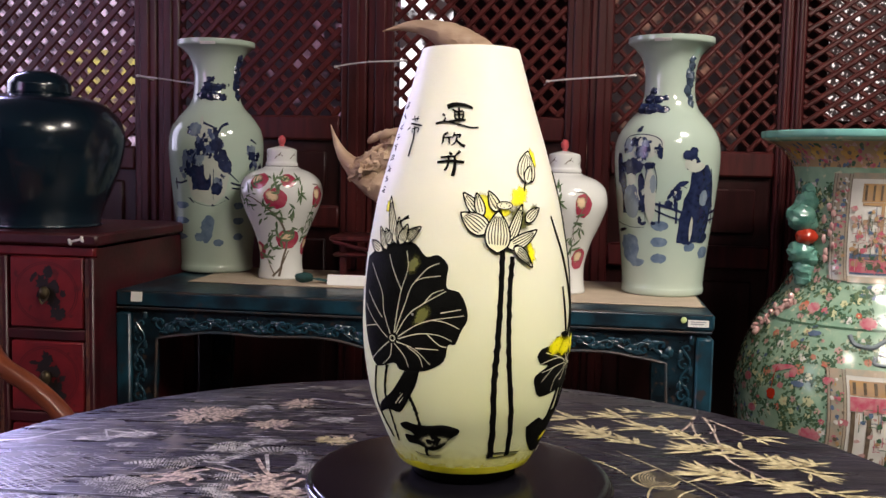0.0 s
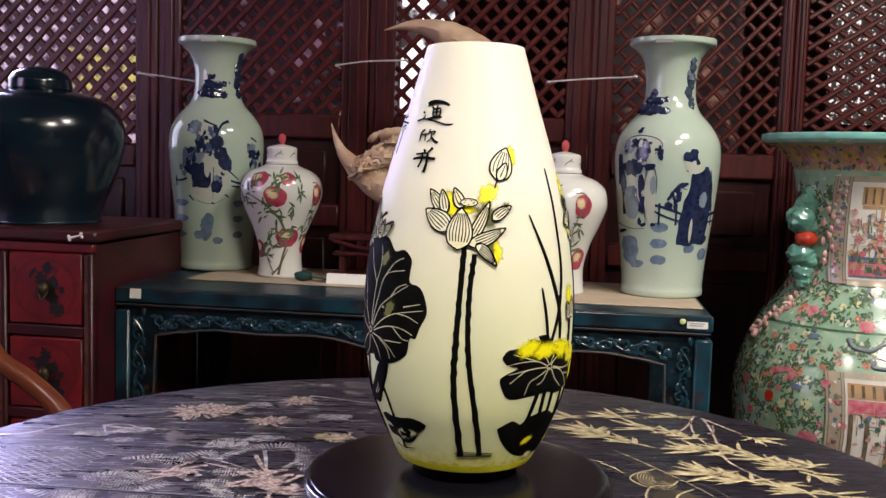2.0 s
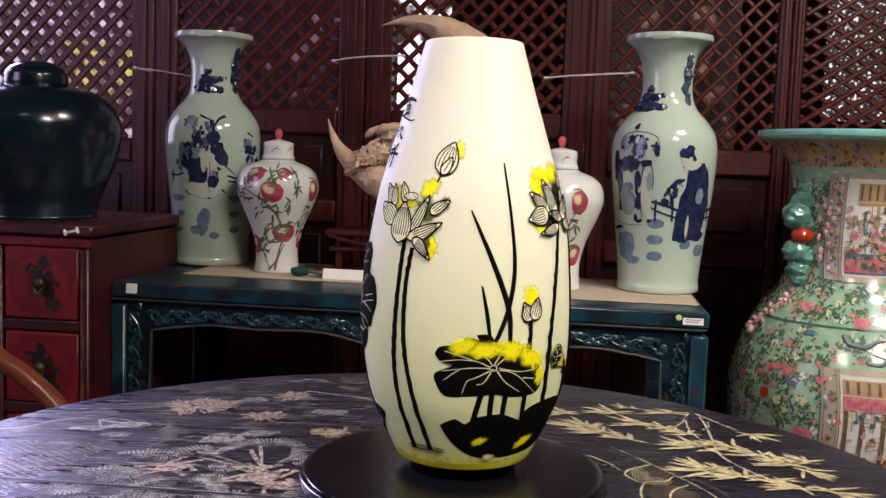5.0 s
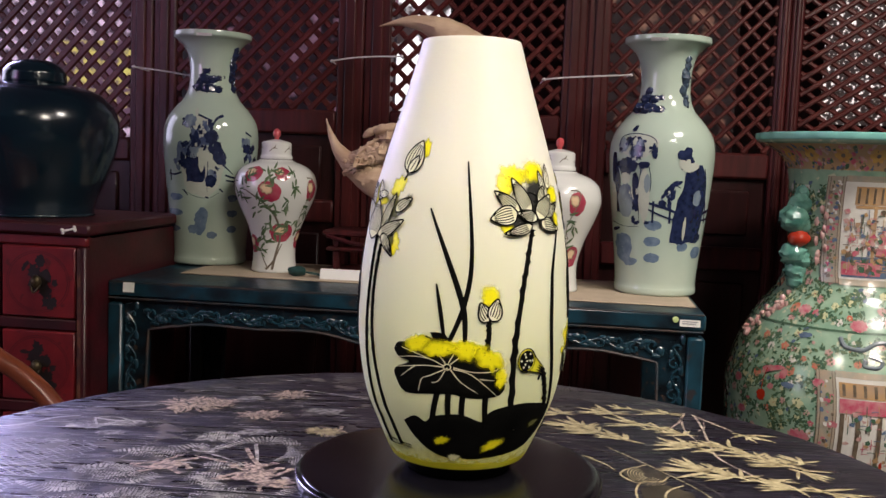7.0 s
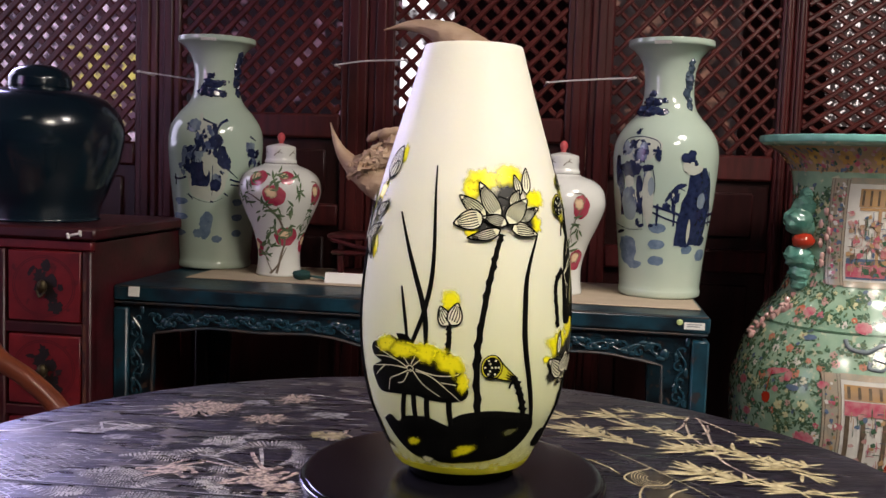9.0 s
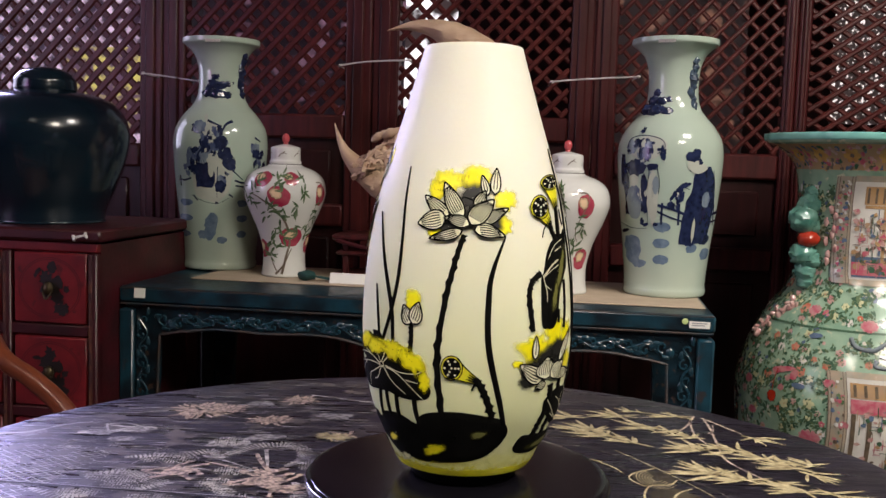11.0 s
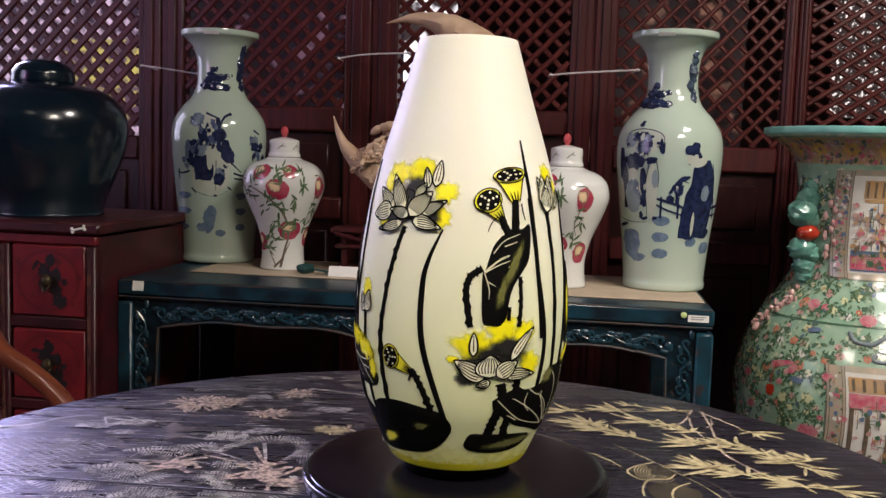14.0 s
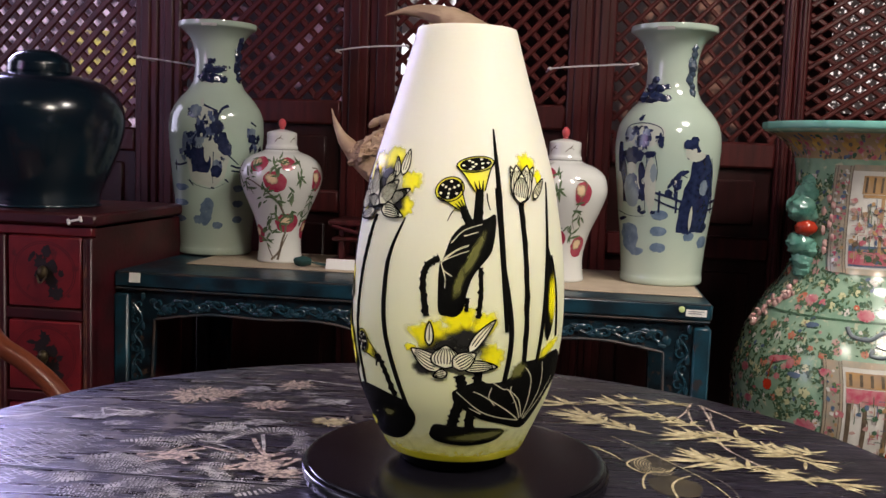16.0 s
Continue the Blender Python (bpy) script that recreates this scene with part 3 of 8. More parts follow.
# lattice doors: (left, right, foot of the lattice, slope of the slats, slat width, spacing)
DOORS = ((-1.46, -0.925, 1.085, 46, 0.0185, 0.0365), (-0.792, -0.345, 1.175, 45, 0.0165, 0.0365), (-0.200, 0.248, 1.180, 45, 0.0140, 0.0365),
         (0.368, 0.775, 1.100, 46, 0.0115, 0.0345), (0.838, 1.32, 1.150, 34, 0.0125, 0.0315))
LTOP = 1.86


def clip(px, pz, dx, dz, x0, x1, z0, z1):
    lo, hi = -9.0, 9.0
    for p, d, a, b in ((px, dx, x0, x1), (pz, dz, z0, z1)):
        if abs(d) > 1e-6:
            s, e = sorted(((a - p) / d, (b - p) / d))
            lo, hi = max(lo, s), min(hi, e)
    return lo, hi


SLATS = []
for number, (x0, x1, zb, slope, sw, gap) in enumerate(DOORS):
    lab = "dark red-brown wooden lattice door with diagonal slats"
    door = thing("lattice_door", WALL, lab, "lattice door", "lattice doors along the wall")
    left = (DOORS[number - 1][1] + x0) / 2 if number else x0 - 0.06
    right = (x1 + DOORS[number + 1][0]) / 2 if number < len(DOORS) - 1 else x1 + 0.06
    for a, b in ((left, x0), (x1, right)):
        s = Sheet()
        s.box(a + 0.001, b - 0.0005, 0.0, 0.05, 0.02, 2.55, 0.005)
        e = 0.3 * (b - a)
        s.box(a + e, b - e, -0.008, 0.002, 0.02, 2.55, 0.004)
        part("stile", s, "wood", door)
    for z0, z1 in ((zb - 0.065, zb), (zb - 0.30, zb - 0.24), (0.02, 0.14), (LTOP, LTOP + 0.07), (2.45, 2.55)):
        s = Sheet()
        s.box(x0, x1, 0.002, 0.048, z0, z1, 0.006)
        part("rail", s, "wood", door)
    # recessed panels, their shade carried by the darker wood colour
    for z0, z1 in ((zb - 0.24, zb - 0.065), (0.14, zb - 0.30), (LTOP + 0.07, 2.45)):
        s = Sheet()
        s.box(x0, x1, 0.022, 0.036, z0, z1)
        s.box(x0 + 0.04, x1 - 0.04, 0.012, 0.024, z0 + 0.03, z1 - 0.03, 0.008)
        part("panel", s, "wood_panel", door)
    for sign, depth in ((1, 0.012), (-1, 0.0165)):
        dx, dz = math.cos(radians(slope)), sign * math.sin(radians(slope))
        nx, nz = -dz, dx
        for k in range(-60, 61):
            px, pz = (x0 + x1) / 2 + nx * gap * (k + 0.5), (zb + LTOP) / 2 + nz * gap * (k + 0.5)
            lo, hi = clip(px, pz, dx, dz, x0, x1, zb, LTOP)
            if hi - lo < 0.02:
                continue
            SLATS.append((door, px, pz, dx, dz, lo, hi, depth, sw))

# glowing panels standing in for the bright space beyond the lattice
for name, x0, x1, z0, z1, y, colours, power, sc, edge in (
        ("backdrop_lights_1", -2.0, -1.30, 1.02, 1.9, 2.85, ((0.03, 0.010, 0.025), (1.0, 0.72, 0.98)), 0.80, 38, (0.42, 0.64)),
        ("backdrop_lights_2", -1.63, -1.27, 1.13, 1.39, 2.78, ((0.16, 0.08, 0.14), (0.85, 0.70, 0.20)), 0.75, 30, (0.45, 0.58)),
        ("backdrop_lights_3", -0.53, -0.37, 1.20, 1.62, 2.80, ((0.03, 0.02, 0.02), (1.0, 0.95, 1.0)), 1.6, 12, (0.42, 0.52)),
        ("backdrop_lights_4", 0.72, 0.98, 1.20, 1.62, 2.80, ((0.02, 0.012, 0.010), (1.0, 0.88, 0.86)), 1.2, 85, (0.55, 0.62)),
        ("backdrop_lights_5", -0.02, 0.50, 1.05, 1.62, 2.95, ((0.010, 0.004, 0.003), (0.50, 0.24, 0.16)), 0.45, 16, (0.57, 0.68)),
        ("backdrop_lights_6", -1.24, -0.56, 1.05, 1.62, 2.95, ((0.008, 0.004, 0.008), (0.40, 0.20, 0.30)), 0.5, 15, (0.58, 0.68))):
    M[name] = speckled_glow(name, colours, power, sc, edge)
    slab(name, x0, x1, y, y + 0.01, z0, z1, name, label="glowing speckled backdrop panel behind the lattice", category="backdrop", m=pose(0, 0, 0, 0, 0, WTURN))

# ---- round table ----
TZ, TC, TR = 0.78, (-0.014, 0.612), 0.452
table = thing("round_table", pose(TC[0], TC[1], 0), "dark lacquered round table with gold bamboo and inlaid flowers", "table")
top = lathe(spline([(0.001, TZ), (0.25, TZ), (TR - 0.012, TZ), (TR - 0.003, TZ - 0.003), (TR, TZ - 0.010), (TR - 0.004, TZ - 0.020),
                    (TR - 0.014, TZ - 0.027), (TR - 0.03, TZ - 0.03), (0.001, TZ - 0.03)], 3), 128)
part("tabletop", top, "lacquer", table)
s = lathe([(TR - 0.07, TZ - 0.03), (TR - 0.06, TZ - 0.09), (TR - 0.075, TZ - 0.09), (TR - 0.085, TZ - 0.03)], 96)
part("apron", s, "lacquer", table)
for k in range(4):
    a = radians(45 + 90 * k)
    s = Sheet()
    c, d = math.cos(a), math.sin(a)
    pts = spline([(c * 0.36, d * 0.36, TZ - 0.04), (c * 0.38, d * 0.38, 0.5), (c * 0.33, d * 0.33, 0.2), (c * 0.36, d * 0.36, 0.0)], 5)
    s.tube(pts, [0.032 - 0.012 * i / len(pts) for i in range(len(pts))], 10)
    part("leg", s, "lacquer", table)

# ---- turntable ----
TT = (0.0181, 0.6405)
TTZ = 0.7985
turntable = thing("turntable", pose(TT[0], TT[1], TZ + 0.0005), "glossy black round display turntable on the table", "turntable")
h = TTZ - TZ - 0.0005
part("platter", lathe(spline([(0.001, h), (0.06, h), (0.119, h), (0.1225, h - 0.0008), (0.1232, h - 0.003), (0.1275, h - 0.0042), (0.1285, h - 0.0075),
                              (0.127, h - 0.013), (0.122, h - 0.016), (0.08, h - 0.016), (0.001, h - 0.016)], 4), 128), "turntable", turntable)
part("base", lathe([(0.10, h - 0.016), (0.11, 0.0015), (0.108, 0.0), (0.001, 0.0)], 96), "turntable", turntable)

# ---- lotus vase ----
ZO = 0.0094 + 0.001


def V(z):
    return z / 1000 - ZO


VP = [(0.0545, 0.0205), (0.0575, 0.0250), (0.0614, 0.0329), (0.0703, 0.0528), (0.0782, 0.0725), (0.0834, 0.0968), (0.0862, 0.1209), (0.0867, 0.1447),
      (0.0856, 0.1683), (0.0833, 0.1918), (0.0796, 0.2152), (0.0754, 0.2386), (0.0692, 0.2618), (0.0625, 0.2850), (0.0554, 0.3082), (0.0500, 0.3266),
      (0.0448, 0.3450), (0.0403, 0.3610)]
VP = spline([(r, z * 0.996 - 0.0094) for r, z in VP], 4)
vase = thing("lotus_vase", pose(TT[0], TT[1], TTZ), "white opal glass vase with black and yellow lotus relief", "vase")
inner = [(r - 0.004, z) for r, z in reversed(VP)]
zr = VP[-1][1]
part("body", lathe(VP + [(0.0398, zr + 0.0012), (0.0380, zr + 0.0012)] + inner + [(0.001, VP[0][1])], 128), "opal", vase)
part("foot", lathe([(0.001, 0.0), (0.0430, 0.0), (0.0440, 0.001), (0.0450, 0.005), (0.0500, VP[0][1] + 0.0005), (0.03, VP[0][1] + 0.0005)], 96), "foot", vase, "dark foot")
SK = Turned(VP)


def on_vase(name, draw, material, label="", parent=None, lifted=True):
    s = Sheet()
    draw(s)
    return part(name, s, material, parent or vase, label)


def C(phi, z):
    return SK.chart(phi, V(z))


def stem(phi_z, w0, w1=None, thorn=0.0, name="stem", mid=None, lift=0.0010):
    """A long stroke through (angle, height in mm) points."""
    s = Sheet()
    pts = spline(phi_z, 10) if len(phi_z) > 2 else [tuple(a + (b - a) * k / 12 for a, b in zip(*phi_z)) for k in range(13)]
    rows, n = [], len(pts)
    w1 = w0 if w1 is None else w1
    for i, (p, z) in enumerate(pts):
        k = math.degrees(1 / SK.radius(V(z)))
        (pa, za), (pb, zb_) = pts[max(i - 1, 0)], pts[min(i + 1, n - 1)]
        dx, dy = (pb - pa) / k, (zb_ - za) / 1000
        d = math.hypot(dx, dy) or 1
        nx, ny = -dy / d, dx / d
        t = i / (n - 1)
        w = 0.5 * (w0 + (w1 - w0) * t if mid is None else w0 * (1 - t) ** 2 + mid * 2.4 * t * (1 - t) + w1 * t * t)
        a = w + (thorn * random.random() if thorn and i % 3 == 0 else 0)
        b = w + (thorn * random.random() if thorn and i % 3 == 1 else 0)
        rows.append([SK.at(p + nx * a * k, V(z) + ny * a, lift * 0.4), SK.at(p + nx * a * 0.7 * k, V(z) + ny * a * 0.7, lift), SK.at(p, V(z), lift * 1.3),
                     SK.at(p - nx * b * 0.7 * k, V(z) - ny * b * 0.7, lift), SK.at(p - nx * b * k, V(z) - ny * b, lift * 0.4)])
    s.grid(rows)
    return part(name, s, "ink", vase)


def spray(phi, z, rx, ry, turn=0, colour="yellow", ragged=0.3, seed=1.0, name="yellow_spray", lift=0.0004):
    return on_vase(name, lambda s: patch(s, C(phi, z), 0, 0, oval(rx * 1.6, ry * 1.6, turn, ragged, seed), lift), colour)


def shape(name, outline, centre, material, label="", lift=0.0012):
    """A filled form drawn through (angle, height in mm) points round a centre."""
    pts = spline(list(outline) + [outline[0]], 3)[:-1]
    rows, rings = [], 7
    for i in range(rings + 1):
        k = max(i / rings, 0.02)
        l_ = lift if i < rings else lift * 0.3
        rows.append([SK.at(centre[0] + (p - centre[0]) * k, V(centre[1] + (z - centre[1]) * k), l_) for p, z in pts])
    s = Sheet()
    s.grid(rows, close=True)
    return part(name, s, material, vase, label)


def skin_ribbon(s, pts, w0, w1, lift, steps=5):
    """A smooth stroke of metric width through (angle, mm) points."""
    p0, z0 = pts[0]
    f = C(p0, z0)
    k = math.degrees(1 / SK.radius(V(z0)))
    ribbon(s, f, [((p - p0) / k, (z - z0) / 1000) for p, z in pts], w0, w1, lift, steps)


def veins(lf, lines, w=0.0007, lift=0.0018):
    s = Sheet()
    for pts in lines:
        skin_ribbon(s, pts, w * 1.25, w * 0.7, lift)
    return part("vein", s, "vein", lf, "pale veins")


def ring(lf, centre, r):
    s = Sheet()
    ribbon(s, C(*centre), [(r * math.cos(t), r * 0.8 * math.sin(t)) for t in (i * math.pi / 6 for i in range(13))], 0.0008, 0.0008, 0.0018, 3)
    return part("leaf_ring", s, "vein", lf, "pale ring at the leaf stalk")


def character(strokes):
    """One brush-written character; each stroke is (points, first width, last width)."""
    s = Sheet()
    for pts, w0, w1 in strokes:
        p0, z0 = pts[0]
        k = math.degrees(1 / SK.radius(V(z0)))
        path = [((p - p0) / k, (z - z0) / 1000) for p, z in pts]
        ribbon(s, C(p0, z0), path, w0 * 1.3, w1 * 1.3, 0.0011, 6, mid=(w0 + w1) * 0.62)
    return part("character", s, "ink", vase, "black brush-written character")


def bloom(petals, pod=None, ground=(), label="", lift=0.0010):
    """petals: (base, tip, width, bend, stripes) with base and tip as (angle, mm)."""
    p0, z0 = petals[-1][0]
    f = C(p0, z0)
    k = math.degrees(1 / SK.radius(V(z0)))
    place = lambda q: ((q[0] - p0) / k, (q[1] - z0) / 1000)
    fl, ln = Sheet(), Sheet()
    for i, (base, tip, w, bend, stripes) in enumerate(petals):
        (bx, by), (tx, ty) = place(base), place(tip)
        bend *= 1.7
        d, a = math.hypot(tx - bx, ty - by), math.atan2(ty - by, tx - bx)
        petal(fl, ln, f, bx, by, math.degrees(a) - math.degrees(math.atan(bend)), d * math.cos(math.atan(bend)), w * 1.26, bend, stripes, 0.00060, lift + 0.00018 * i)
    if pod:
        c, rx, ry = pod
        px, py = place(c)
        patch(fl, f, px, py, oval(rx, ry), lift + 0.0014)
        ribbon(ln, f, [(px + rx * math.cos(t), py + ry * math.sin(t)) for t in (i * math.pi / 6 for i in range(13))], 0.0008, 0.0008, lift + 0.0017, 3)
        for q in range(6):
            patch(ln, f, px + rx * 0.6 * math.cos(q * 1.15), py + ry * 0.5 * math.sin(q * 1.15), oval(0.0006, 0.0004), lift + 0.0017, 8, 1)
    ob = part("lotus_flower", fl, "petal", vase, label)
    part("petal_line", ln, "ink", ob, "black outlines")
    if ground:
        g = Sheet()
        for i, (c, rx, ry) in enumerate(ground):
            patch(g, f, *place(c), oval(rx * 1.35, ry * 1.35, 0, 0.3, i, 3), 0.0007 + 0.00005 * i)
        part("ground", g, "ink_soft", ob, "black ground")
    return ob


def seed_pod(phi, z, rx, ry, turn, tip, label="lotus seed pod with a yellow cone"):
    """A pod: a dark face with pale seeds and a yellow cone that narrows towards the stalk at tip."""
    f = C(phi, z)
    kk = math.degrees(1 / SK.radius(V(z)))
    tx, ty = (tip[0] - phi) / kk, (tip[1] - z) / 1000
    length, cone = math.hypot(tx, ty), math.atan2(ty, tx)
    ca, sa = math.cos(cone), math.sin(cone)
    ct, s_t = math.cos(radians(turn)), math.sin(radians(turn))
    half = rx * ry / math.hypot(ry * math.cos(cone + math.pi / 2 - radians(turn)), rx * math.sin(cone + math.pi / 2 - radians(turn))) * 1.12
    c, ln, fc, seeds = Sheet(), Sheet(), Sheet(), Sheet()
    edge = lambda t, q: (ca * length * t - sa * half * (1 - 0.74 * t ** 0.8) * q, sa * length * t + ca * half * (1 - 0.74 * t ** 0.8) * q)
    c.grid([[f(*edge(i / 8, q), 0.0009) for q in (-1, -0.5, 0, 0.5, 1)] for i in range(9)])
    patch(c, f, 0, 0, oval(rx * 1.14, ry * 1.16, turn), 0.0010)
    for q in (-1, 1):
        ribbon(ln, f, [edge(t, q) for t in (0, 0.35, 0.7, 1)], 0.0009, 0.0009, 0.0013)
    for q in (-0.45, 0.05, 0.5):
        ribbon(ln, f, [edge(t, q) for t in (0.62, 0.8, 1.0)], 0.0004, 0.0018, 0.0013)
    turnp = lambda r, t: (ct * r * rx * math.cos(t) - s_t * r * ry * math.sin(t), s_t * r * rx * math.cos(t) + ct * r * ry * math.sin(t))
    ribbon(ln, f, [turnp(1.16, i * math.pi / 8) for i in range(17)], 0.0008, 0.0008, 0.0014, 3)
    patch(fc, f, 0, 0, oval(rx * 0.98, ry * 0.98, turn), 0.0014)
    for k in range(10):
        x, y = turnp(0.0 if k == 0 else 0.40 if k < 4 else 0.74, k * 2.09 if k < 4 else k * 1.047)
        patch(seeds, f, x, y, oval(0.105 * max(rx, ry), 0.095 * min(rx, ry) + 0.0002, turn), 0.0018, 10, 1)
    ob = part("seed_pod", c, "yellow_band", vase, label)
    part("pod_face", fc, "ink", ob, "dark pod face")
    part("pod_line", ln, "ink", ob, "black outlines")
    part("seed", seeds, "petal", ob, "pale seeds")
    return ob


# yellow rim at the foot
s = Sheet()
rows = []
for i in range(97):
    p = i * 3.75
    up = 27.5 + 3 * noise.noise((math.cos(radians(p)) * 3, math.sin(radians(p)) * 3, 2.0))
    rows.append([SK.at(p, V(z_), 0.0004) for z_ in (21.5, (22 + up) / 2, up)])
s.grid(rows)
part("yellow_rim", s, "yellow_band", vase, "uneven yellow rim at the foot")
s = Sheet()
for k in range(5):
    u_ = []
    rr = []
    for i in range(97):
        p = i * 3.75
        lo, hi = 26 + 7 * k, 26 + 7 * (k + 1)
        rr.append([SK.at(p, V(z_), 0.00035) for z_ in (lo, hi)])
        u_ += [0.70 + 0.08 * k, 0.70 + 0.08 * (k + 1)]
    s.grid(rr, u_)
part("yellow_fade", s, "yellow", vase, "yellow tint fading upwards")

# large leaf, its stalks and the flower behind it
spray(-53.4, 234.3, 0.0043, 0.0037, 60, "yellow", 0.45, 3, lift=0.0004)
bloom([((-41.5, 204.7), (-52.9, 242.1), 0.0070, -0.05, 3),
       ((-48.7, 200), (-59.2, 217.7), 0.0061, 0, 3),
       ((-39.2, 205.7), (-42, 226.1), 0.0055, 0, 3),
       ((-52.4, 198.8), (-68.4, 205.3), 0.0061, 0, 3),
       ((-45.7, 204.3), (-52.2, 216.6), 0.0067, 0, 4),
       ((-35.6, 206.7), (-25.5, 219.6), 0.0067, -0.12, 4),
       ((-38.4, 204.9), (-34.3, 221), 0.0067, 0, 4)], None, [], "cream lotus flower with black striped petals", 0.001)
stem([(-41.4, 222.1), (-37.8, 225.2), (-34.8, 226.6)], 0.0015, 0.0033, 0, "stem", None)
big_leaf = shape("lotus_leaf", [(-72.5, 191.7), (-56.9, 201.3), (-37.9, 208.1), (-28.3, 206), (-21.8, 197.1), (-14.9, 198.6), (-9.4, 191.6), (-9.6, 183.3), (-9.4, 174), (-3.3, 171.2), (0.4, 161), (1.2, 150.6), (-2.1, 141), (-4.8, 131.4), (-8.3, 130.8), (-10.4, 118.2), (-17.8, 110.9), (-25.7, 108), (-36.2, 107.8), (-39.9, 112.5), (-55, 106.7), (-63.2, 119.2), (-69, 140.4), (-72.9, 166.8)], (-27.1, 152.5), "ink", "black lotus leaf with pale veins", 0.0014)
veins(big_leaf, [[(-41.3, 135.7), (-46.4, 151.7), (-49.4, 168.5), (-61.9, 188.6)],
         [(-38.5, 136.8), (-36.1, 159.8), (-34.7, 170.6), (-31.3, 187.9), (-33.2, 200.4)],
         [(-34.7, 170.6), (-41.8, 186.8), (-45.2, 197.1)],
         [(-37.8, 137), (-32.4, 158.2), (-26.5, 177.9), (-12.8, 183.1)],
         [(-26.5, 177.9), (-19.8, 188.5), (-13.8, 192.4)],
         [(-37, 136), (-29.6, 152.2), (-21.1, 161.6), (-9.6, 171.9)],
         [(-21.1, 161.6), (-16.8, 169.3), (-10.8, 172.9)],
         [(-35.8, 134.1), (-25.4, 144.3), (-16.3, 149.5), (-0.6, 153.7)],
         [(-16.3, 149.5), (-9.2, 148), (-2.9, 143.7)],
         [(-12.1, 155.1), (-2.1, 158.4)],
         [(-35.8, 132.4), (-23.7, 138.1), (-13.3, 138.2), (-6.2, 133.9)],
         [(-19.2, 138.7), (-12.5, 130.4), (-8.7, 129.5)],
         [(-37, 130), (-26.1, 126), (-17.4, 114.9)],
         [(-25.3, 126.8), (-13.2, 127)],
         [(-38.3, 128.4), (-32.1, 119.6), (-29.7, 110.8)],
         [(-30.2, 127.5), (-23.7, 121), (-21.5, 112.6)],
         [(-40.3, 128), (-41.7, 117.7), (-47.8, 110)],
         [(-42.4, 128.9), (-50.8, 120), (-58.1, 111.5)],
         [(-43.4, 132.2), (-53.2, 141.6), (-65.9, 154.6)],
         [(-52, 140.7), (-65.8, 136.6)],
         [(-47.7, 147.1), (-63.3, 166.2)]], 0.00062, 0.0017)
spray(-22.1, 152.1, 0.0070, 0.0041, 60, "olive", 0.45, 5, lift=0.0015)
spray(-28.5, 190.7, 0.0057, 0.0041, 60, "olive", 0.45, 6, lift=0.0015)
ring(big_leaf, (-39.7, 132.3), 0.0026)
stem([(-45.4, 110.2), (-50.3, 86.3), (-49, 68.1), (-51, 44.4)], 0.0023, 0.0010, 0.0012, "stem", None)
stem([(-55.5, 107.2), (-61.8, 83), (-61.1, 64.5), (-56.6, 46.1)], 0.0018, 0.0008, 0.0008, "stem", None)
curl = shape("folded_leaf", [(-23.7, 109.7), (-26.9, 96.3), (-33.7, 81.4), (-40.5, 71.7), (-50.6, 71.9), (-64.1, 65.4), (-58.6, 74.7), (-44.5, 87.9), (-36.3, 101.1), (-32.5, 107.7)], (-36.9, 88.6), "ink", "curled black leaf under the large one", 0.0012)
veins(curl, [[(-41.2, 79.6), (-37.2, 85.6), (-34.9, 88.9)],
         [(-38.5, 80.3), (-35.2, 85.2)]], 0.0006, 0.0017)
stem([(-31.4, 87.6), (-28.4, 76.8), (-27, 61.7), (-26.4, 36.5)], 0.0027, 0.0020, 0.0016, "stem", None)
shape("lotus_leaf", [(-42.9, 61.7), (-36.6, 64.8), (-29.6, 63.6), (-20.1, 64.4), (-11.4, 66.1), (-2.9, 63.2), (-3.3, 58.7), (-8.7, 53.4), (-14.9, 45.2), (-23.6, 41.6), (-31.6, 45.5), (-40.3, 45.9), (-41.5, 52.9), (-32.6, 52.2), (-36.6, 56.6), (-42.2, 58.1)], (-19.5, 55.2), "ink", "ragged black leaf by the foot", 0.0012)
spray(-19.6, 51.2, 0.0082, 0.0035, 10, "petal_soft", 0.45, 2, lift=0.0016)
spray(-22.1, 50.3, 0.0018, 0.0014, 0, "ink", 0.45, 2, lift=0.002)
spray(-18.6, 54.6, 0.0018, 0.0014, 0, "ink", 0.45, 2, lift=0.002)
spray(-16.3, 53.2, 0.0018, 0.0014, 0, "ink", 0.45, 2, lift=0.002)
spray(-17.9, 49.8, 0.0018, 0.0014, 0, "ink", 0.45, 2, lift=0.002)
stem([(-36, 38.5), (-29, 37), (-15.6, 38.8)], 0.0006, 0.0004, 0, "stem", None)

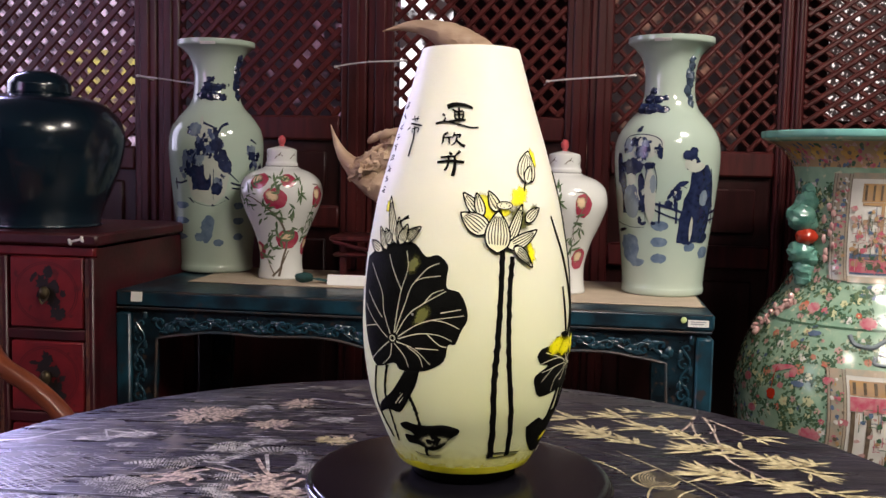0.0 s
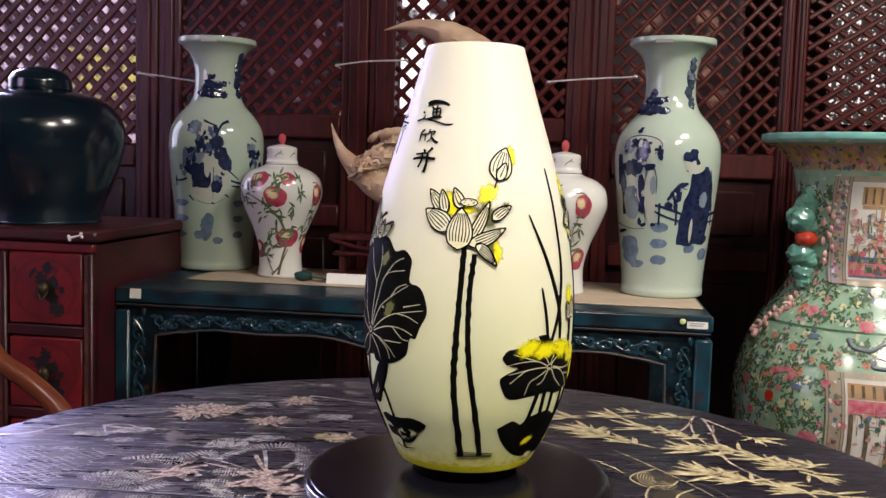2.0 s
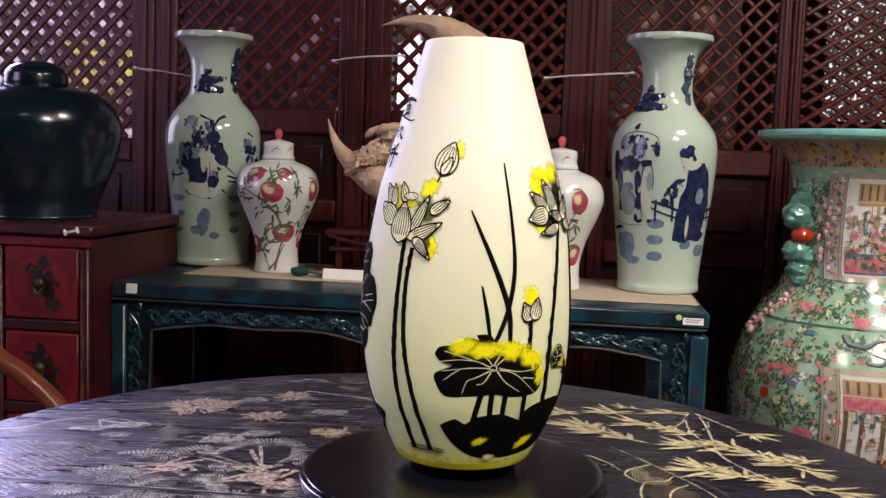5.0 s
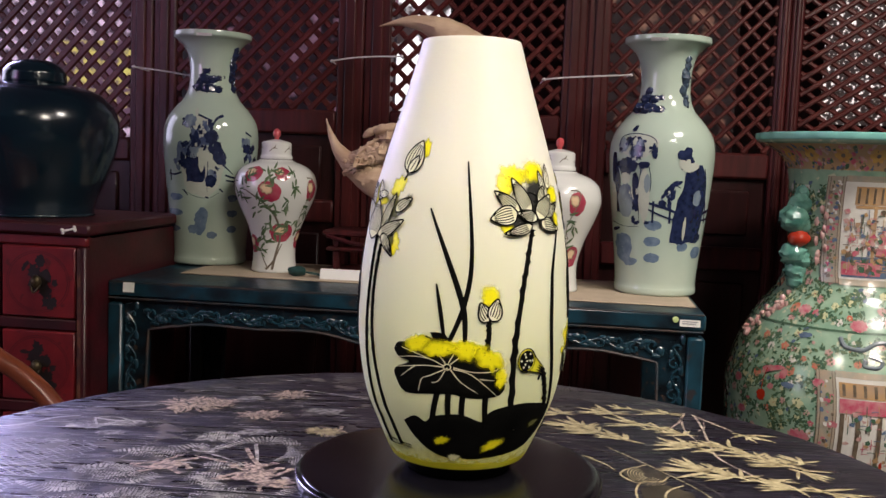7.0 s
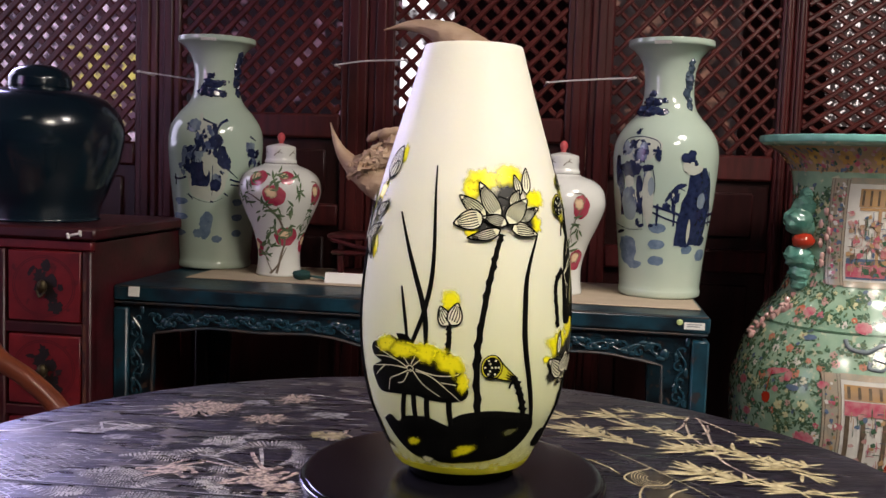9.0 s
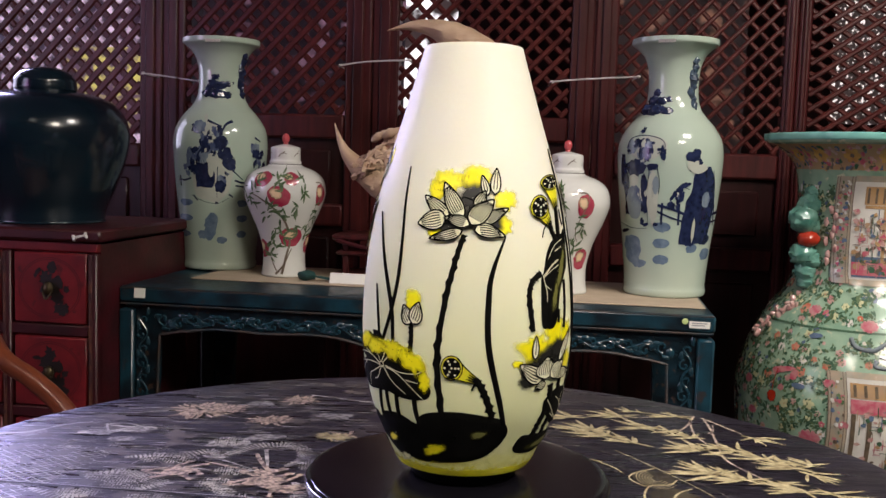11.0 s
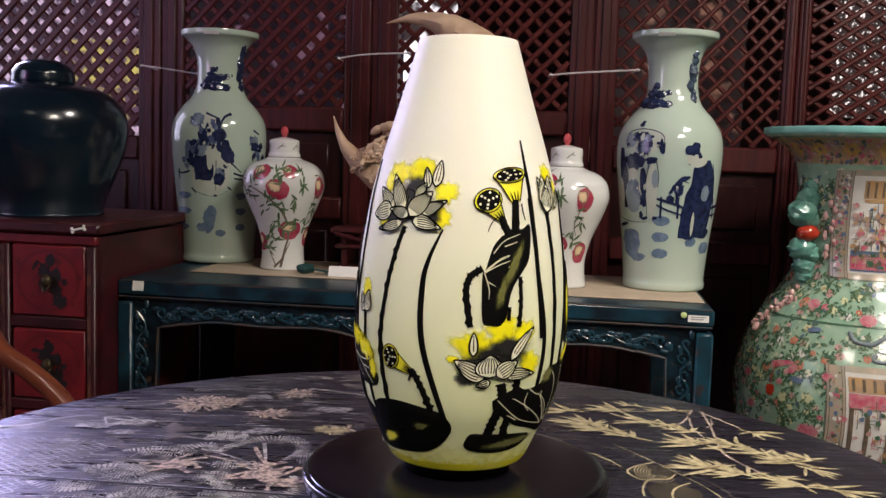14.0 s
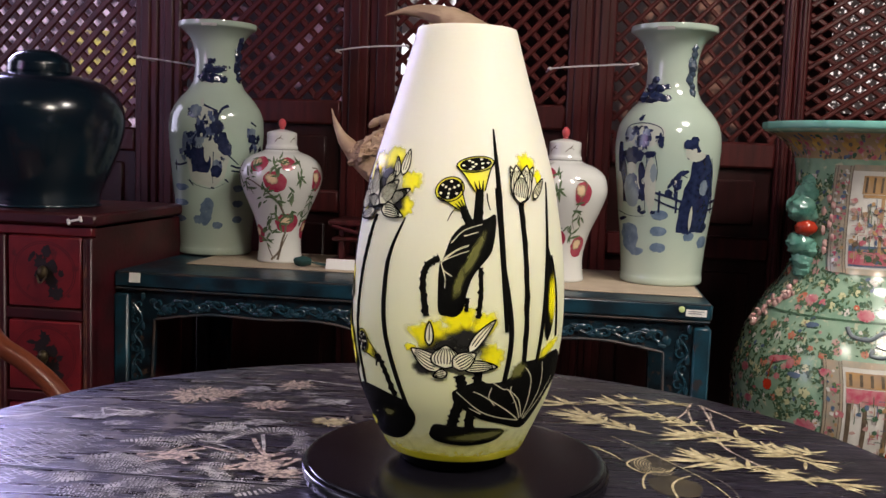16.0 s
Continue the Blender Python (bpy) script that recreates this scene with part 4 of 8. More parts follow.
# writing, in brush strokes
character([([(-17.9, 311.7), (-12.2, 313.7), (-3.5, 313.2), (2.8, 310.9)], 0.0032, 0.0013),
           ([(-13.4, 309.9), (-9, 307.8), (-5.1, 309)], 0.0011, 0.0011),
           ([(-11.6, 308), (-10.4, 302.8), (-5.1, 302.8), (-4.6, 308.3)], 0.0010, 0.0010),
           ([(-10.7, 305.5), (-5.3, 305.8)], 0.0008, 0.0008),
           ([(-8.3, 311.4), (-7.3, 300.2)], 0.0013, 0.0011),
           ([(-15.5, 300.3), (-8.8, 301.3), (-2.7, 301.7)], 0.0014, 0.0013),
           ([(-21.3, 306.2), (-18.8, 304.9)], 0.0013, 0.0010),
           ([(-18.2, 303.5), (-20, 300.7), (-25.4, 298.7)], 0.0010, 0.0008),
           ([(-26.1, 298.9), (-17.8, 300.4), (-5.7, 297.8), (1.4, 295.9), (7.1, 296.1)], 0.0011, 0.0008)])
character([([(-15, 291.9), (-17.9, 289.6), (-18, 284.3)], 0.0014, 0.0010),
           ([(-17.4, 287.8), (-12.1, 288.4)], 0.0010, 0.0008),
           ([(-14.1, 288.1), (-13.3, 282.9)], 0.0010, 0.0008),
           ([(-18.2, 284.6), (-19, 282.8)], 0.0008, 0.0005),
           ([(-10.2, 292), (-11.4, 287.9)], 0.0011, 0.0006),
           ([(-10.8, 289.6), (-5.9, 290.4), (-7.1, 287.9)], 0.0011, 0.0008),
           ([(-8.3, 288.9), (-9.1, 284.5), (-11.6, 282)], 0.0010, 0.0006),
           ([(-8.9, 286.4), (-5.7, 283.1), (-2.4, 281.3)], 0.0010, 0.0019)])
character([([(-12.8, 276.5), (-10.8, 274.6)], 0.0011, 0.0016),
           ([(-5.5, 277.7), (-8.4, 274.2)], 0.0019, 0.0010),
           ([(-18.5, 272.7), (-8.9, 273.6)], 0.0011, 0.0011),
           ([(-20.5, 268.9), (-12, 270), (-2.4, 269)], 0.0013, 0.0018),
           ([(-13, 274.3), (-13, 267.1), (-14.9, 262.4)], 0.0013, 0.0014),
           ([(-9, 274.4), (-8.5, 266.4), (-9.5, 258.4)], 0.0014, 0.0021)])
character([([(-51.5, 302.6), (-42.8, 303.2)], 0.0008, 0.0008),
           ([(-49.3, 305.7), (-46.6, 300.9)], 0.0008, 0.0008),
           ([(-44.5, 305), (-45, 300.9)], 0.0008, 0.0008),
           ([(-51.1, 299.5), (-38.1, 297.4)], 0.0011, 0.0011),
           ([(-50.8, 296.5), (-54.1, 294.2)], 0.0010, 0.0006),
           ([(-48.2, 294.9), (-46.7, 291.6)], 0.0008, 0.0006),
           ([(-48.2, 294.9), (-41.6, 295.7), (-41.1, 291.8)], 0.0008, 0.0008),
           ([(-45.9, 297.3), (-44.1, 287.5), (-45, 273.1)], 0.0010, 0.0014)])

# first flower with its pod, stems and bud
spray(12.8, 234.3, 0.0067, 0.0094, 20, "yellow", 0.45, 2, lift=0.0004)
spray(32.4, 243.7, 0.0052, 0.0079, -35, "yellow", 0.45, 7, lift=0.0004)
spray(49.1, 273.2, 0.0027, 0.0061, 0, "yellow", 0.45, 8, lift=0.0004)
spray(36.3, 199.1, 0.0040, 0.0079, 0, "yellow", 0.45, 9, lift=0.0004)
spray(20.7, 231.2, 0.0061, 0.0027, 0, "yellow", 0.45, 5, lift=0.0004)
spray(30.9, 227.3, 0.0076, 0.0076, 30, "olive", 0.45, 3, lift=0.0006)
spray(42, 232.6, 0.0033, 0.0046, -30, "olive", 0.45, 4, lift=0.0006)
spray(32.7, 200.8, 0.0033, 0.0052, 0, "olive", 0.45, 6, lift=0.0006)
bloom([((9.3, 228.1), (-2.5, 246.3), 0.0079, -0.06, 3),
       ((8.4, 228), (5.2, 246.3), 0.0064, 0, 2),
       ((18.5, 232.8), (12.3, 247.7), 0.0073, -0.14, 2),
       ((11, 215.3), (-3.5, 231.2), 0.0125, 0.1, 5),
       ((22, 207.3), (33, 238.2), 0.0070, 0.05, 3),
       ((34.3, 223.8), (45.5, 234.9), 0.0067, -0.1, 3),
       ((21.2, 205), (41.8, 218), 0.0079, 0.08, 4),
       ((25.2, 204.9), (36.3, 189.4), 0.0067, -0.2, 4),
       ((16, 200.9), (17.5, 232.9), 0.0158, 0, 7)], ((21.3, 236.8), 0.0068, 0.0029), [], "cream lotus flower with black striped petals", 0.001)
bloom([((37.7, 253.6), (45.4, 279), 0.0143, 0, 5),
       ((38.5, 253.6), (44.6, 267.5), 0.0061, 0, 1)], None, [], "cream lotus bud with black stripes", 0.001)
stem([(38.7, 255.5), (37.5, 252.3), (36.2, 247.9)], 0.0014, 0.0011, 0, "stem", None)
stem([(19.6, 204.5), (18.2, 171.4), (16.8, 133.7), (15.9, 94.7), (19.5, 37)], 0.0039, 0.0045, 0.001, "stem", None)
stem([(25.1, 198.2), (23, 171.2), (22.6, 133.4), (25.4, 93.9), (32.8, 38.2)], 0.0035, 0.0041, 0.001, "stem", None)
stem([(15.6, 39.8), (26.2, 40.8), (42.8, 39.3)], 0.0008, 0.0004, 0, "stem", None)
stem([(18.4, 37.1), (31.6, 37.4), (42, 37.2)], 0.0006, 0.0004, 0, "stem", None)

# second leaf and its stalks
leaf_two = shape("lotus_leaf", [(40.6, 119.4), (43.5, 125.2), (52.2, 127.2), (56.4, 132.9), (62.9, 130.9), (70, 127.4), (80.9, 129.4), (90.8, 122.8), (98.5, 114.9), (98.4, 103.7), (101.5, 94.7), (98.9, 87.3), (89.7, 85), (79.3, 85.8), (73.4, 88), (61.3, 87.1), (46.3, 86), (41, 95.9), (40.6, 104.2), (49.9, 110.9), (43.4, 113.5)], (70.5, 108.5), "ink", "black lotus leaf with pale veins and a yellow upper edge", 0.0014)
shape("leaf_fold", [(61.4, 135.1), (66.3, 135.4), (70.1, 132.9), (70.8, 126.6), (64.4, 128.1)], (66.4, 131.2), "ink", "small turned-up leaf edge", 0.001)
veins(leaf_two, [[(68.5, 110.5), (61.6, 115), (52.5, 115.7), (42.7, 113.4)],
         [(61.6, 115), (54.1, 118.6), (46, 122)],
         [(68.2, 109.4), (58.6, 109.6), (44.2, 106.3)],
         [(54, 108.9), (49.8, 104.4), (45.3, 99.1)],
         [(68.6, 107.2), (61.6, 102), (57.2, 98.8), (55, 88.9)],
         [(69.4, 106.5), (66, 98.3), (62.4, 96.5)],
         [(72.4, 107.6), (77.5, 98.2), (86.5, 89.5)],
         [(73.6, 108.1), (83, 103.9), (97.3, 86.7)],
         [(73.6, 109.4), (84.4, 106.1), (94.4, 107.1), (98.3, 111.9)],
         [(87.4, 100.7), (94.9, 99.5)],
         [(72.2, 111.9), (77.1, 117.6), (82.5, 119.8)],
         [(69.6, 112.5), (66.6, 117.8), (61.5, 123.1)],
         [(71, 112.6), (73.2, 118.4), (74.2, 121.6)]], 0.00065, 0.0017)
ring(leaf_two, (70.5, 109.6), 0.0028)
spray(54.8, 126.4, 0.0094, 0.0053, 20, "yellow", 0.45, 4, lift=0.002)
spray(65.9, 123, 0.0123, 0.0049, 0, "yellow", 0.45, 5, lift=0.002)
spray(79.7, 123.4, 0.0143, 0.0061, -10, "yellow", 0.45, 6, lift=0.002)
spray(91.8, 116.4, 0.0102, 0.0061, -25, "yellow", 0.45, 7, lift=0.002)
spray(98.6, 101.5, 0.0037, 0.0070, 0, "yellow", 0.45, 9, lift=0.002)
stem([(65.2, 88.3), (63.3, 77.4), (61.6, 66.1)], 0.0045, 0.0043, 0, "stem", None)
stem([(71.1, 88.9), (70.8, 78.3), (71, 67.3)], 0.0045, 0.0043, 0, "stem", None)
stem([(78.9, 87.3), (78.5, 77.7), (78.6, 67.9)], 0.0045, 0.0043, 0, "stem", None)
stem([(91.2, 86.3), (91.4, 76.2), (92.6, 65.6)], 0.0045, 0.0043, 0, "stem", None)

shape("dark_bank", [(41.8, 61.4), (50.9, 67.6), (57, 63.4), (62.6, 69.1), (76.6, 71.8), (86.2, 67.6), (94.5, 60.6), (95.1, 40.7), (75.5, 32.6), (59.2, 36.3), (47.4, 48.3)], (70, 52.7), "ink", "solid black leaf bank by the foot", 0.0011)
shape("dark_bank", [(90.1, 64.3), (93.9, 72.9), (102.2, 77.3), (117.6, 78.8), (138.4, 73.8), (143.6, 69.2), (146.9, 60), (142.6, 48.7), (131.5, 38.4), (112.7, 33.9), (84, 31.8), (78.4, 38), (84, 53.7)], (113.5, 56.5), "ink", "solid black leaf bank by the foot", 0.0012)
spray(66.3, 48.6, 0.0049, 0.0025, 20, "yellow", 0.45, 3, lift=0.0019)
spray(100.1, 44.9, 0.0074, 0.0033, 20, "yellow", 0.45, 5, lift=0.0019)
spray(74.4, 34, 0.0037, 0.0023, 0, "petal_soft", 0.45, 2, lift=0.0019)
spray(128, 60, 0.0049, 0.0025, 10, "olive", 0.45, 2, lift=0.0019)
stem([(103.2, 48.5), (100.5, 44.9), (95.5, 39.6)], 0.0012, 0.0012, 0, "stem", None)
stem([(100.4, 46.6), (102, 42.4)], 0.0010, 0.0010, 0, "stem", None)

# third flower
spray(106.3, 254, 0.0107, 0.0068, 0, "yellow", 0.45, 3, lift=0.0004)
spray(123.6, 256.9, 0.0107, 0.0073, 0, "yellow", 0.45, 5, lift=0.0004)
spray(140.6, 240.6, 0.0076, 0.0064, 0, "yellow", 0.45, 7, lift=0.0004)
spray(138.9, 220.9, 0.0055, 0.0070, 0, "yellow", 0.45, 9, lift=0.0004)
spray(100.7, 214.9, 0.0052, 0.0040, 0, "yellow", 0.45, 4, lift=0.0004)
spray(100, 246.7, 0.0061, 0.0061, 0, "yellow", 0.45, 8, lift=0.0004)
bloom([((129.4, 243), (126.7, 258.8), 0.0055, 0.05, 2),
       ((133.8, 244.2), (136.1, 264.2), 0.0067, 0, 2),
       ((108.6, 227.3), (93, 242.5), 0.0082, -0.05, 5),
       ((106.8, 226.6), (90.5, 221.1), 0.0116, 0, 6),
       ((116.3, 225.6), (104.3, 252.8), 0.0097, -0.05, 6),
       ((122.4, 234.6), (128.6, 247.1), 0.0070, 0.1, 4),
       ((126.8, 221.6), (141.5, 234.3), 0.0067, -0.12, 5),
       ((116, 217.5), (98.1, 210.5), 0.0064, -0.1, 4),
       ((122.2, 217.4), (139, 213.3), 0.0088, -0.22, 5),
       ((119.7, 221.2), (105.7, 226.5), 0.0070, 0.1, 5),
       ((120.5, 221.3), (133, 240.7), 0.0110, -0.12, 7)], None, [((121, 241.4), 0.0119, 0.0103), ((131.2, 223.6), 0.0091, 0.0107), ((108.4, 219.3), 0.0076, 0.0061), ((117.2, 226), 0.0122, 0.0091)], "cream lotus flower with striped petals on black", 0.001)
stem([(114.9, 240.4), (116.6, 241.9), (121.7, 239.6)], 0.0008, 0.0008, 0, "stem", None)

# paired pods over a hanging leaf, fourth flower
seed_pod(164.2, 235.2, 0.0094, 0.0076, 25, (171.7, 221.3))
seed_pod(178.7, 254.3, 0.0122, 0.0049, 8, (180.9, 234.4))
stem([(171.6, 222.8), (173.5, 216.1), (176.4, 208.7)], 0.0052, 0.0067, 0.001, "stem", None)
stem([(180.9, 235.9), (180.6, 226.9), (179.9, 211.8)], 0.0055, 0.0073, 0.0006, "stem", None)
stem([(169, 222.6), (165.8, 218), (163.8, 211.8)], 0.0009, 0.0005, 0, "stem", None)
stem([(185, 233), (185.4, 227), (186.7, 220.7)], 0.0011, 0.0006, 0, "stem", None)
hang = shape("folded_leaf", [(171.3, 208.6), (178.5, 212.6), (184.3, 214), (189.7, 217.5), (189.5, 204.6), (187.8, 192.5), (185.4, 185.8), (178.1, 172.4), (174.9, 158.9), (173.5, 147.1), (169.8, 141.1), (165.3, 141.6), (161.3, 144.6), (160.6, 163.1), (160.9, 180.6), (162.7, 184.9), (166.3, 200.1)], (175, 186), "ink", "folded black hanging leaf with pale veins", 0.0012)
veins(hang, [[(166.4, 195.9), (172.6, 205.3), (182.1, 210.2)],
         [(172.7, 201.2), (180, 204.4)],
         [(161.4, 182.3), (169.7, 191.5), (175.4, 194.7)],
         [(162, 181.9), (168.7, 186.9), (175.5, 190.5)],
         [(162, 181.5), (168.6, 189.8), (175.1, 193.9)],
         [(161.7, 181.5), (164.1, 170), (164, 162.5)],
         [(162.8, 175.7), (167.4, 171.5)]], 0.0006, 0.0017)
spray(177.8, 187.3, 0.0029, 0.0168, -25, "olive", 0.45, 4, lift=0.0016)
spray(170.9, 167.1, 0.0025, 0.0109, -15, "olive", 0.45, 7, lift=0.0016)
stem([(160.9, 184.5), (154.9, 178.9), (152.8, 166.5), (155.2, 141)], 0.0045, 0.0045, 0.002, "stem", None)
stem([(181.5, 178.4), (182, 160.1), (181, 140.6)], 0.0033, 0.0033, 0.0016, "stem", None)
stem([(175.4, 155.9), (174.9, 145.6)], 0.0029, 0.0029, 0.001, "stem", None)
spray(156.8, 127.3, 0.0135, 0.0090, 5, "yellow", 0.45, 6, lift=0.0004)
spray(172.4, 136.9, 0.0107, 0.0094, 0, "yellow", 0.45, 1, lift=0.0004)
spray(184.4, 135.9, 0.0094, 0.0070, 30, "yellow", 0.45, 8, lift=0.0004)
spray(189.2, 112.2, 0.0086, 0.0070, -30, "yellow", 0.45, 3, lift=0.0004)
spray(146.7, 116.3, 0.0037, 0.0023, 0, "yellow", 0.45, 2, lift=0.0004)
bloom([((157.2, 118.9), (157.2, 137.3), 0.0049, 0, 1),
       ((177, 114.5), (190, 139.9), 0.0061, -0.1, 2),
       ((164.1, 102.6), (147.6, 115.9), 0.0107, -0.12, 5),
       ((166.5, 99), (159.1, 95.6), 0.0053, 0, 3),
       ((173.9, 102.6), (192.2, 103.5), 0.0074, -0.12, 4),
       ((165.7, 102.1), (165.7, 120.2), 0.0172, 0, 8),
       ((169.3, 103.5), (180.5, 114.5), 0.0107, 0, 5)], None, [((170.1, 118.4), 0.0205, 0.0094), ((176.7, 125), 0.0143, 0.0082), ((157.7, 108.8), 0.0123, 0.0102), ((153.5, 101.8), 0.0072, 0.0057)], "cream and yellow lotus flower on black", 0.001)
stem([(172.7, 97.2), (174.5, 84.1), (171.2, 65.6), (169.1, 53.4)], 0.0070, 0.0074, 0.002, "stem", None)
stem([(182.5, 99.5), (181.9, 84.2), (179.7, 63.4), (180.4, 51.2)], 0.0061, 0.0070, 0.002, "stem", None)
shape("dark_bank", [(154.2, 45.6), (158.1, 55.2), (168.1, 54.8), (181.9, 53.7), (202.6, 50.8), (205.1, 45.4), (195.8, 39), (175.9, 37.2), (158.5, 40.5)], (178, 47.5), "ink", "solid black leaf bank by the foot", 0.0012)
spray(186.5, 45.6, 0.0184, 0.0029, 5, "olive", 0.45, 3, lift=0.0016)
fan = shape("lotus_leaf", [(169.1, 83.4), (173.6, 87.4), (183.6, 92.9), (188.3, 90.6), (197.6, 92.1), (203.9, 97.9), (207.6, 105.1), (218.7, 106.5), (238.6, 109.8), (252.9, 93.3), (235.9, 75.1), (227.5, 56.1), (219.2, 48.5), (200, 55.8), (186.3, 60.8), (175.8, 69.4), (170.3, 74.9)], (204.7, 73.1), "ink", "black fan-shaped lotus leaf with pale veins", 0.0015)
veins(fan, [[(212.6, 57.3), (201, 67.8), (184.3, 81.9), (180.4, 84.2)],
         [(212.8, 56.8), (194.8, 62.6), (183.7, 69.3), (171.5, 84)],
         [(213.4, 58.3), (201.3, 82.7), (196.7, 85.5), (188.9, 92.7)],
         [(201.3, 82.7), (201.6, 87.1)],
         [(214.2, 59.4), (208.3, 74.8), (201.1, 83.9)],
         [(215.3, 59.1), (214.9, 89.4), (208.9, 101.6)],
         [(216.5, 57.6), (223.9, 82.9), (221.6, 103.7)],
         [(217.6, 57.4), (235.2, 89.2)],
         [(193.2, 72.2), (189.1, 79.4), (190.1, 87.2)],
         [(185.7, 65.7), (178.9, 70.6)]], 0.0007, 0.0017)
spray(204.5, 100, 0.0057, 0.0041, 40, "olive", 0.45, 3, lift=0.0018)
spray(226.4, 114.9, 0.0113, 0.0033, 25, "yellow", 0.45, 3, lift=0.0018)
spray(213.2, 255.9, 0.0076, 0.0061, 0, "yellow", 0.45, 3, lift=0.0004)
spray(222.4, 246, 0.0040, 0.0049, 0, "yellow", 0.45, 6, lift=0.0004)
bloom([((204.9, 227.4), (200.3, 253.5), 0.0079, 0.1, 4),
       ((204.9, 227.4), (218.8, 253.7), 0.0079, -0.1, 4),
       ((215.2, 228.9), (226.5, 244.8), 0.0052, -0.1, 3),
       ((204.2, 226.4), (204.3, 254.6), 0.0116, 0.05, 5),
       ((204.9, 226.4), (213, 254.8), 0.0116, 0, 5),
       ((204.3, 226.1), (207.7, 248.5), 0.0107, 0, 6)], None, [((206.4, 244.2), 0.0061, 0.0091)], "half-open lotus bud with striped petals", 0.001)

# small inscription column
s = Sheet()
f = C(-66, 280)
rnd = random.Random(15)
for k in range(9):
    y0_ = 0.034 - 0.0085 * k
    ribbon(s, f, [(rnd.uniform(-0.003, 0.003), y0_ + 0.003 * math.cos(q * 1.9)) if q % 2 else (rnd.uniform(-0.004, 0.004), y0_ - 0.003 * math.sin(q * 1.3)) for q in range(5)], 0.0010, 0.0007, 0.001, 5)
    ribbon(s, f, [(-0.003, y0_ + rnd.uniform(-0.002, 0.002)), (0.003, y0_ + rnd.uniform(-0.001, 0.003))], 0.0011, 0.0008, 0.001)
for k in range(6):
    y0_ = 0.018 - 0.0085 * k
    ribbon(s, C(-92, 285), [(rnd.uniform(-0.003, 0.003), y0_ + rnd.uniform(-0.003, 0.003)) for q in range(4)], 0.0010, 0.0008, 0.001, 5)
part("inscription", s, "ink", vase, "column of small black brush marks")

# long blades and stalks
stem([(57.4, 228), (68.7, 191), (77.5, 155), (79, 128)], 0.001, 0.003, mid=0.0055, name="grass_blade")
stem([(77.6, 264), (81.1, 195), (78, 157), (70.3, 126)], 0.001, 0.003, mid=0.0045, name="grass_blade")
stem([(63.6, 172), (66.5, 150), (68.6, 129)], 0.001, 0.002, mid=0.004, name="grass_blade")
stem([(139.7, 213), (133, 190), (130.4, 168), (131.4, 125), (142.5, 68)], 0.001, 0.004, mid=0.0055, name="grass_blade")
stem([(191, 281), (192, 240), (193.4, 187), (196.2, 130)], 0.001, 0.003, mid=0.0060, name="grass_blade")
stem([(190.1, 237), (194, 180), (199, 128), (197, 86)], 0.001, 0.004, mid=0.0050, name="grass_blade")
stem([(230, 242), (224, 190), (217.5, 100)], 0.001, 0.004, mid=0.0045, name="grass_blade")
stem([(117, 214), (113, 195), (108.5, 164), (105.1, 121), (107.2, 72)], 0.0036, 0.0048, 0.0016)
stem([(206, 226), (207.5, 170), (208.2, 98)], 0.0046, 0.0046, 0.0012)

# small bud and single pod
spray(91.3, 163.2, 0.0061, 0.0070, 0, "yellow", 0.45, 5, lift=0.0004)
bloom([((90.6, 145), (85.9, 159.1), 0.0082, -0.15, 4),
       ((91.7, 145.1), (94.9, 162.2), 0.0090, 0.1, 4)], None, [], "small opening lotus bud", 0.001)
stem([(90.6, 145.4), (90.8, 134.6), (90.2, 121.9)], 0.0033, 0.0041, 0.0022, "stem", None)
seed_pod(112.7, 113.8, 0.0070, 0.0082, 0, (125.4, 103.8))
stem([(125, 106), (129.9, 93.3), (135.1, 74.4)], 0.0045, 0.0049, 0.0022, "stem", None)
stem([(123.3, 96.7), (123.9, 99.5), (125.6, 102.7)], 0.0010, 0.0020, 0.001, "stem", None)

# spear leaf
s = Sheet()
petal(s, None, C(226, 119), -0.002, 0, 88, 0.074, 0.014, 0.02, 0, 0.001, 0.0008)
part("spear_leaf", s, "ink", vase, "black spear leaf")
spray(227, 152, 0.004, 0.014, 0, "yellow", seed=3, lift=0.0012)
stem([(228, 186), (232, 160), (234, 122)], 0.002, 0.003)

# ---- altar table ----
AZ = 0.785
ALTAR = pose(-0.706, 1.785, 0, 0, 0, -6.35)
SC = Matrix.Scale(0.934, 4)
AL, AD = 1.190, 0.467
altar = thing("altar_table", ALTAR, "worn blue-green lacquered altar table with carved apron", "table")
s = Sheet()
s.box(0, AL, 0, AD, AZ - 0.034, AZ, 0.005)
part("tabletop", s, "blue", altar)
for z_ in (AZ - 0.0335, AZ - 0.0005):
    s = Sheet()
    s.tube([(0.004 + (AL - 0.008) * k / 40, 0.0025 + 0.0006 * noise.noise((k * 0.7, z_ * 9, 0)), z_ - 0.002) for k in range(41)], 0.0022, 6)
    part("worn_arris", s, "worn_edge", altar, "worn brown edge of the top board")
s = Sheet()
s.box(0.012, AL - 0.012, 0.012, AD - 0.012, AZ - 0.046, AZ - 0.034)
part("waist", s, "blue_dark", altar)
for x in (0, AL - 0.032):
    for y in (0.0, AD - 0.04):
        s = Sheet()
        s.box(x, x + 0.032, y, y + 0.04, 0.02, AZ - 0.046, 0.004)
        s.box(x - 0.004, x + 0.036, y - 0.004, y + 0.044, 0.0, 0.02, 0.004)
        # rear legs coloured near-black to paint in the shade under the table
        part("leg", s, "blue" if y == 0.0 else "seam", altar)


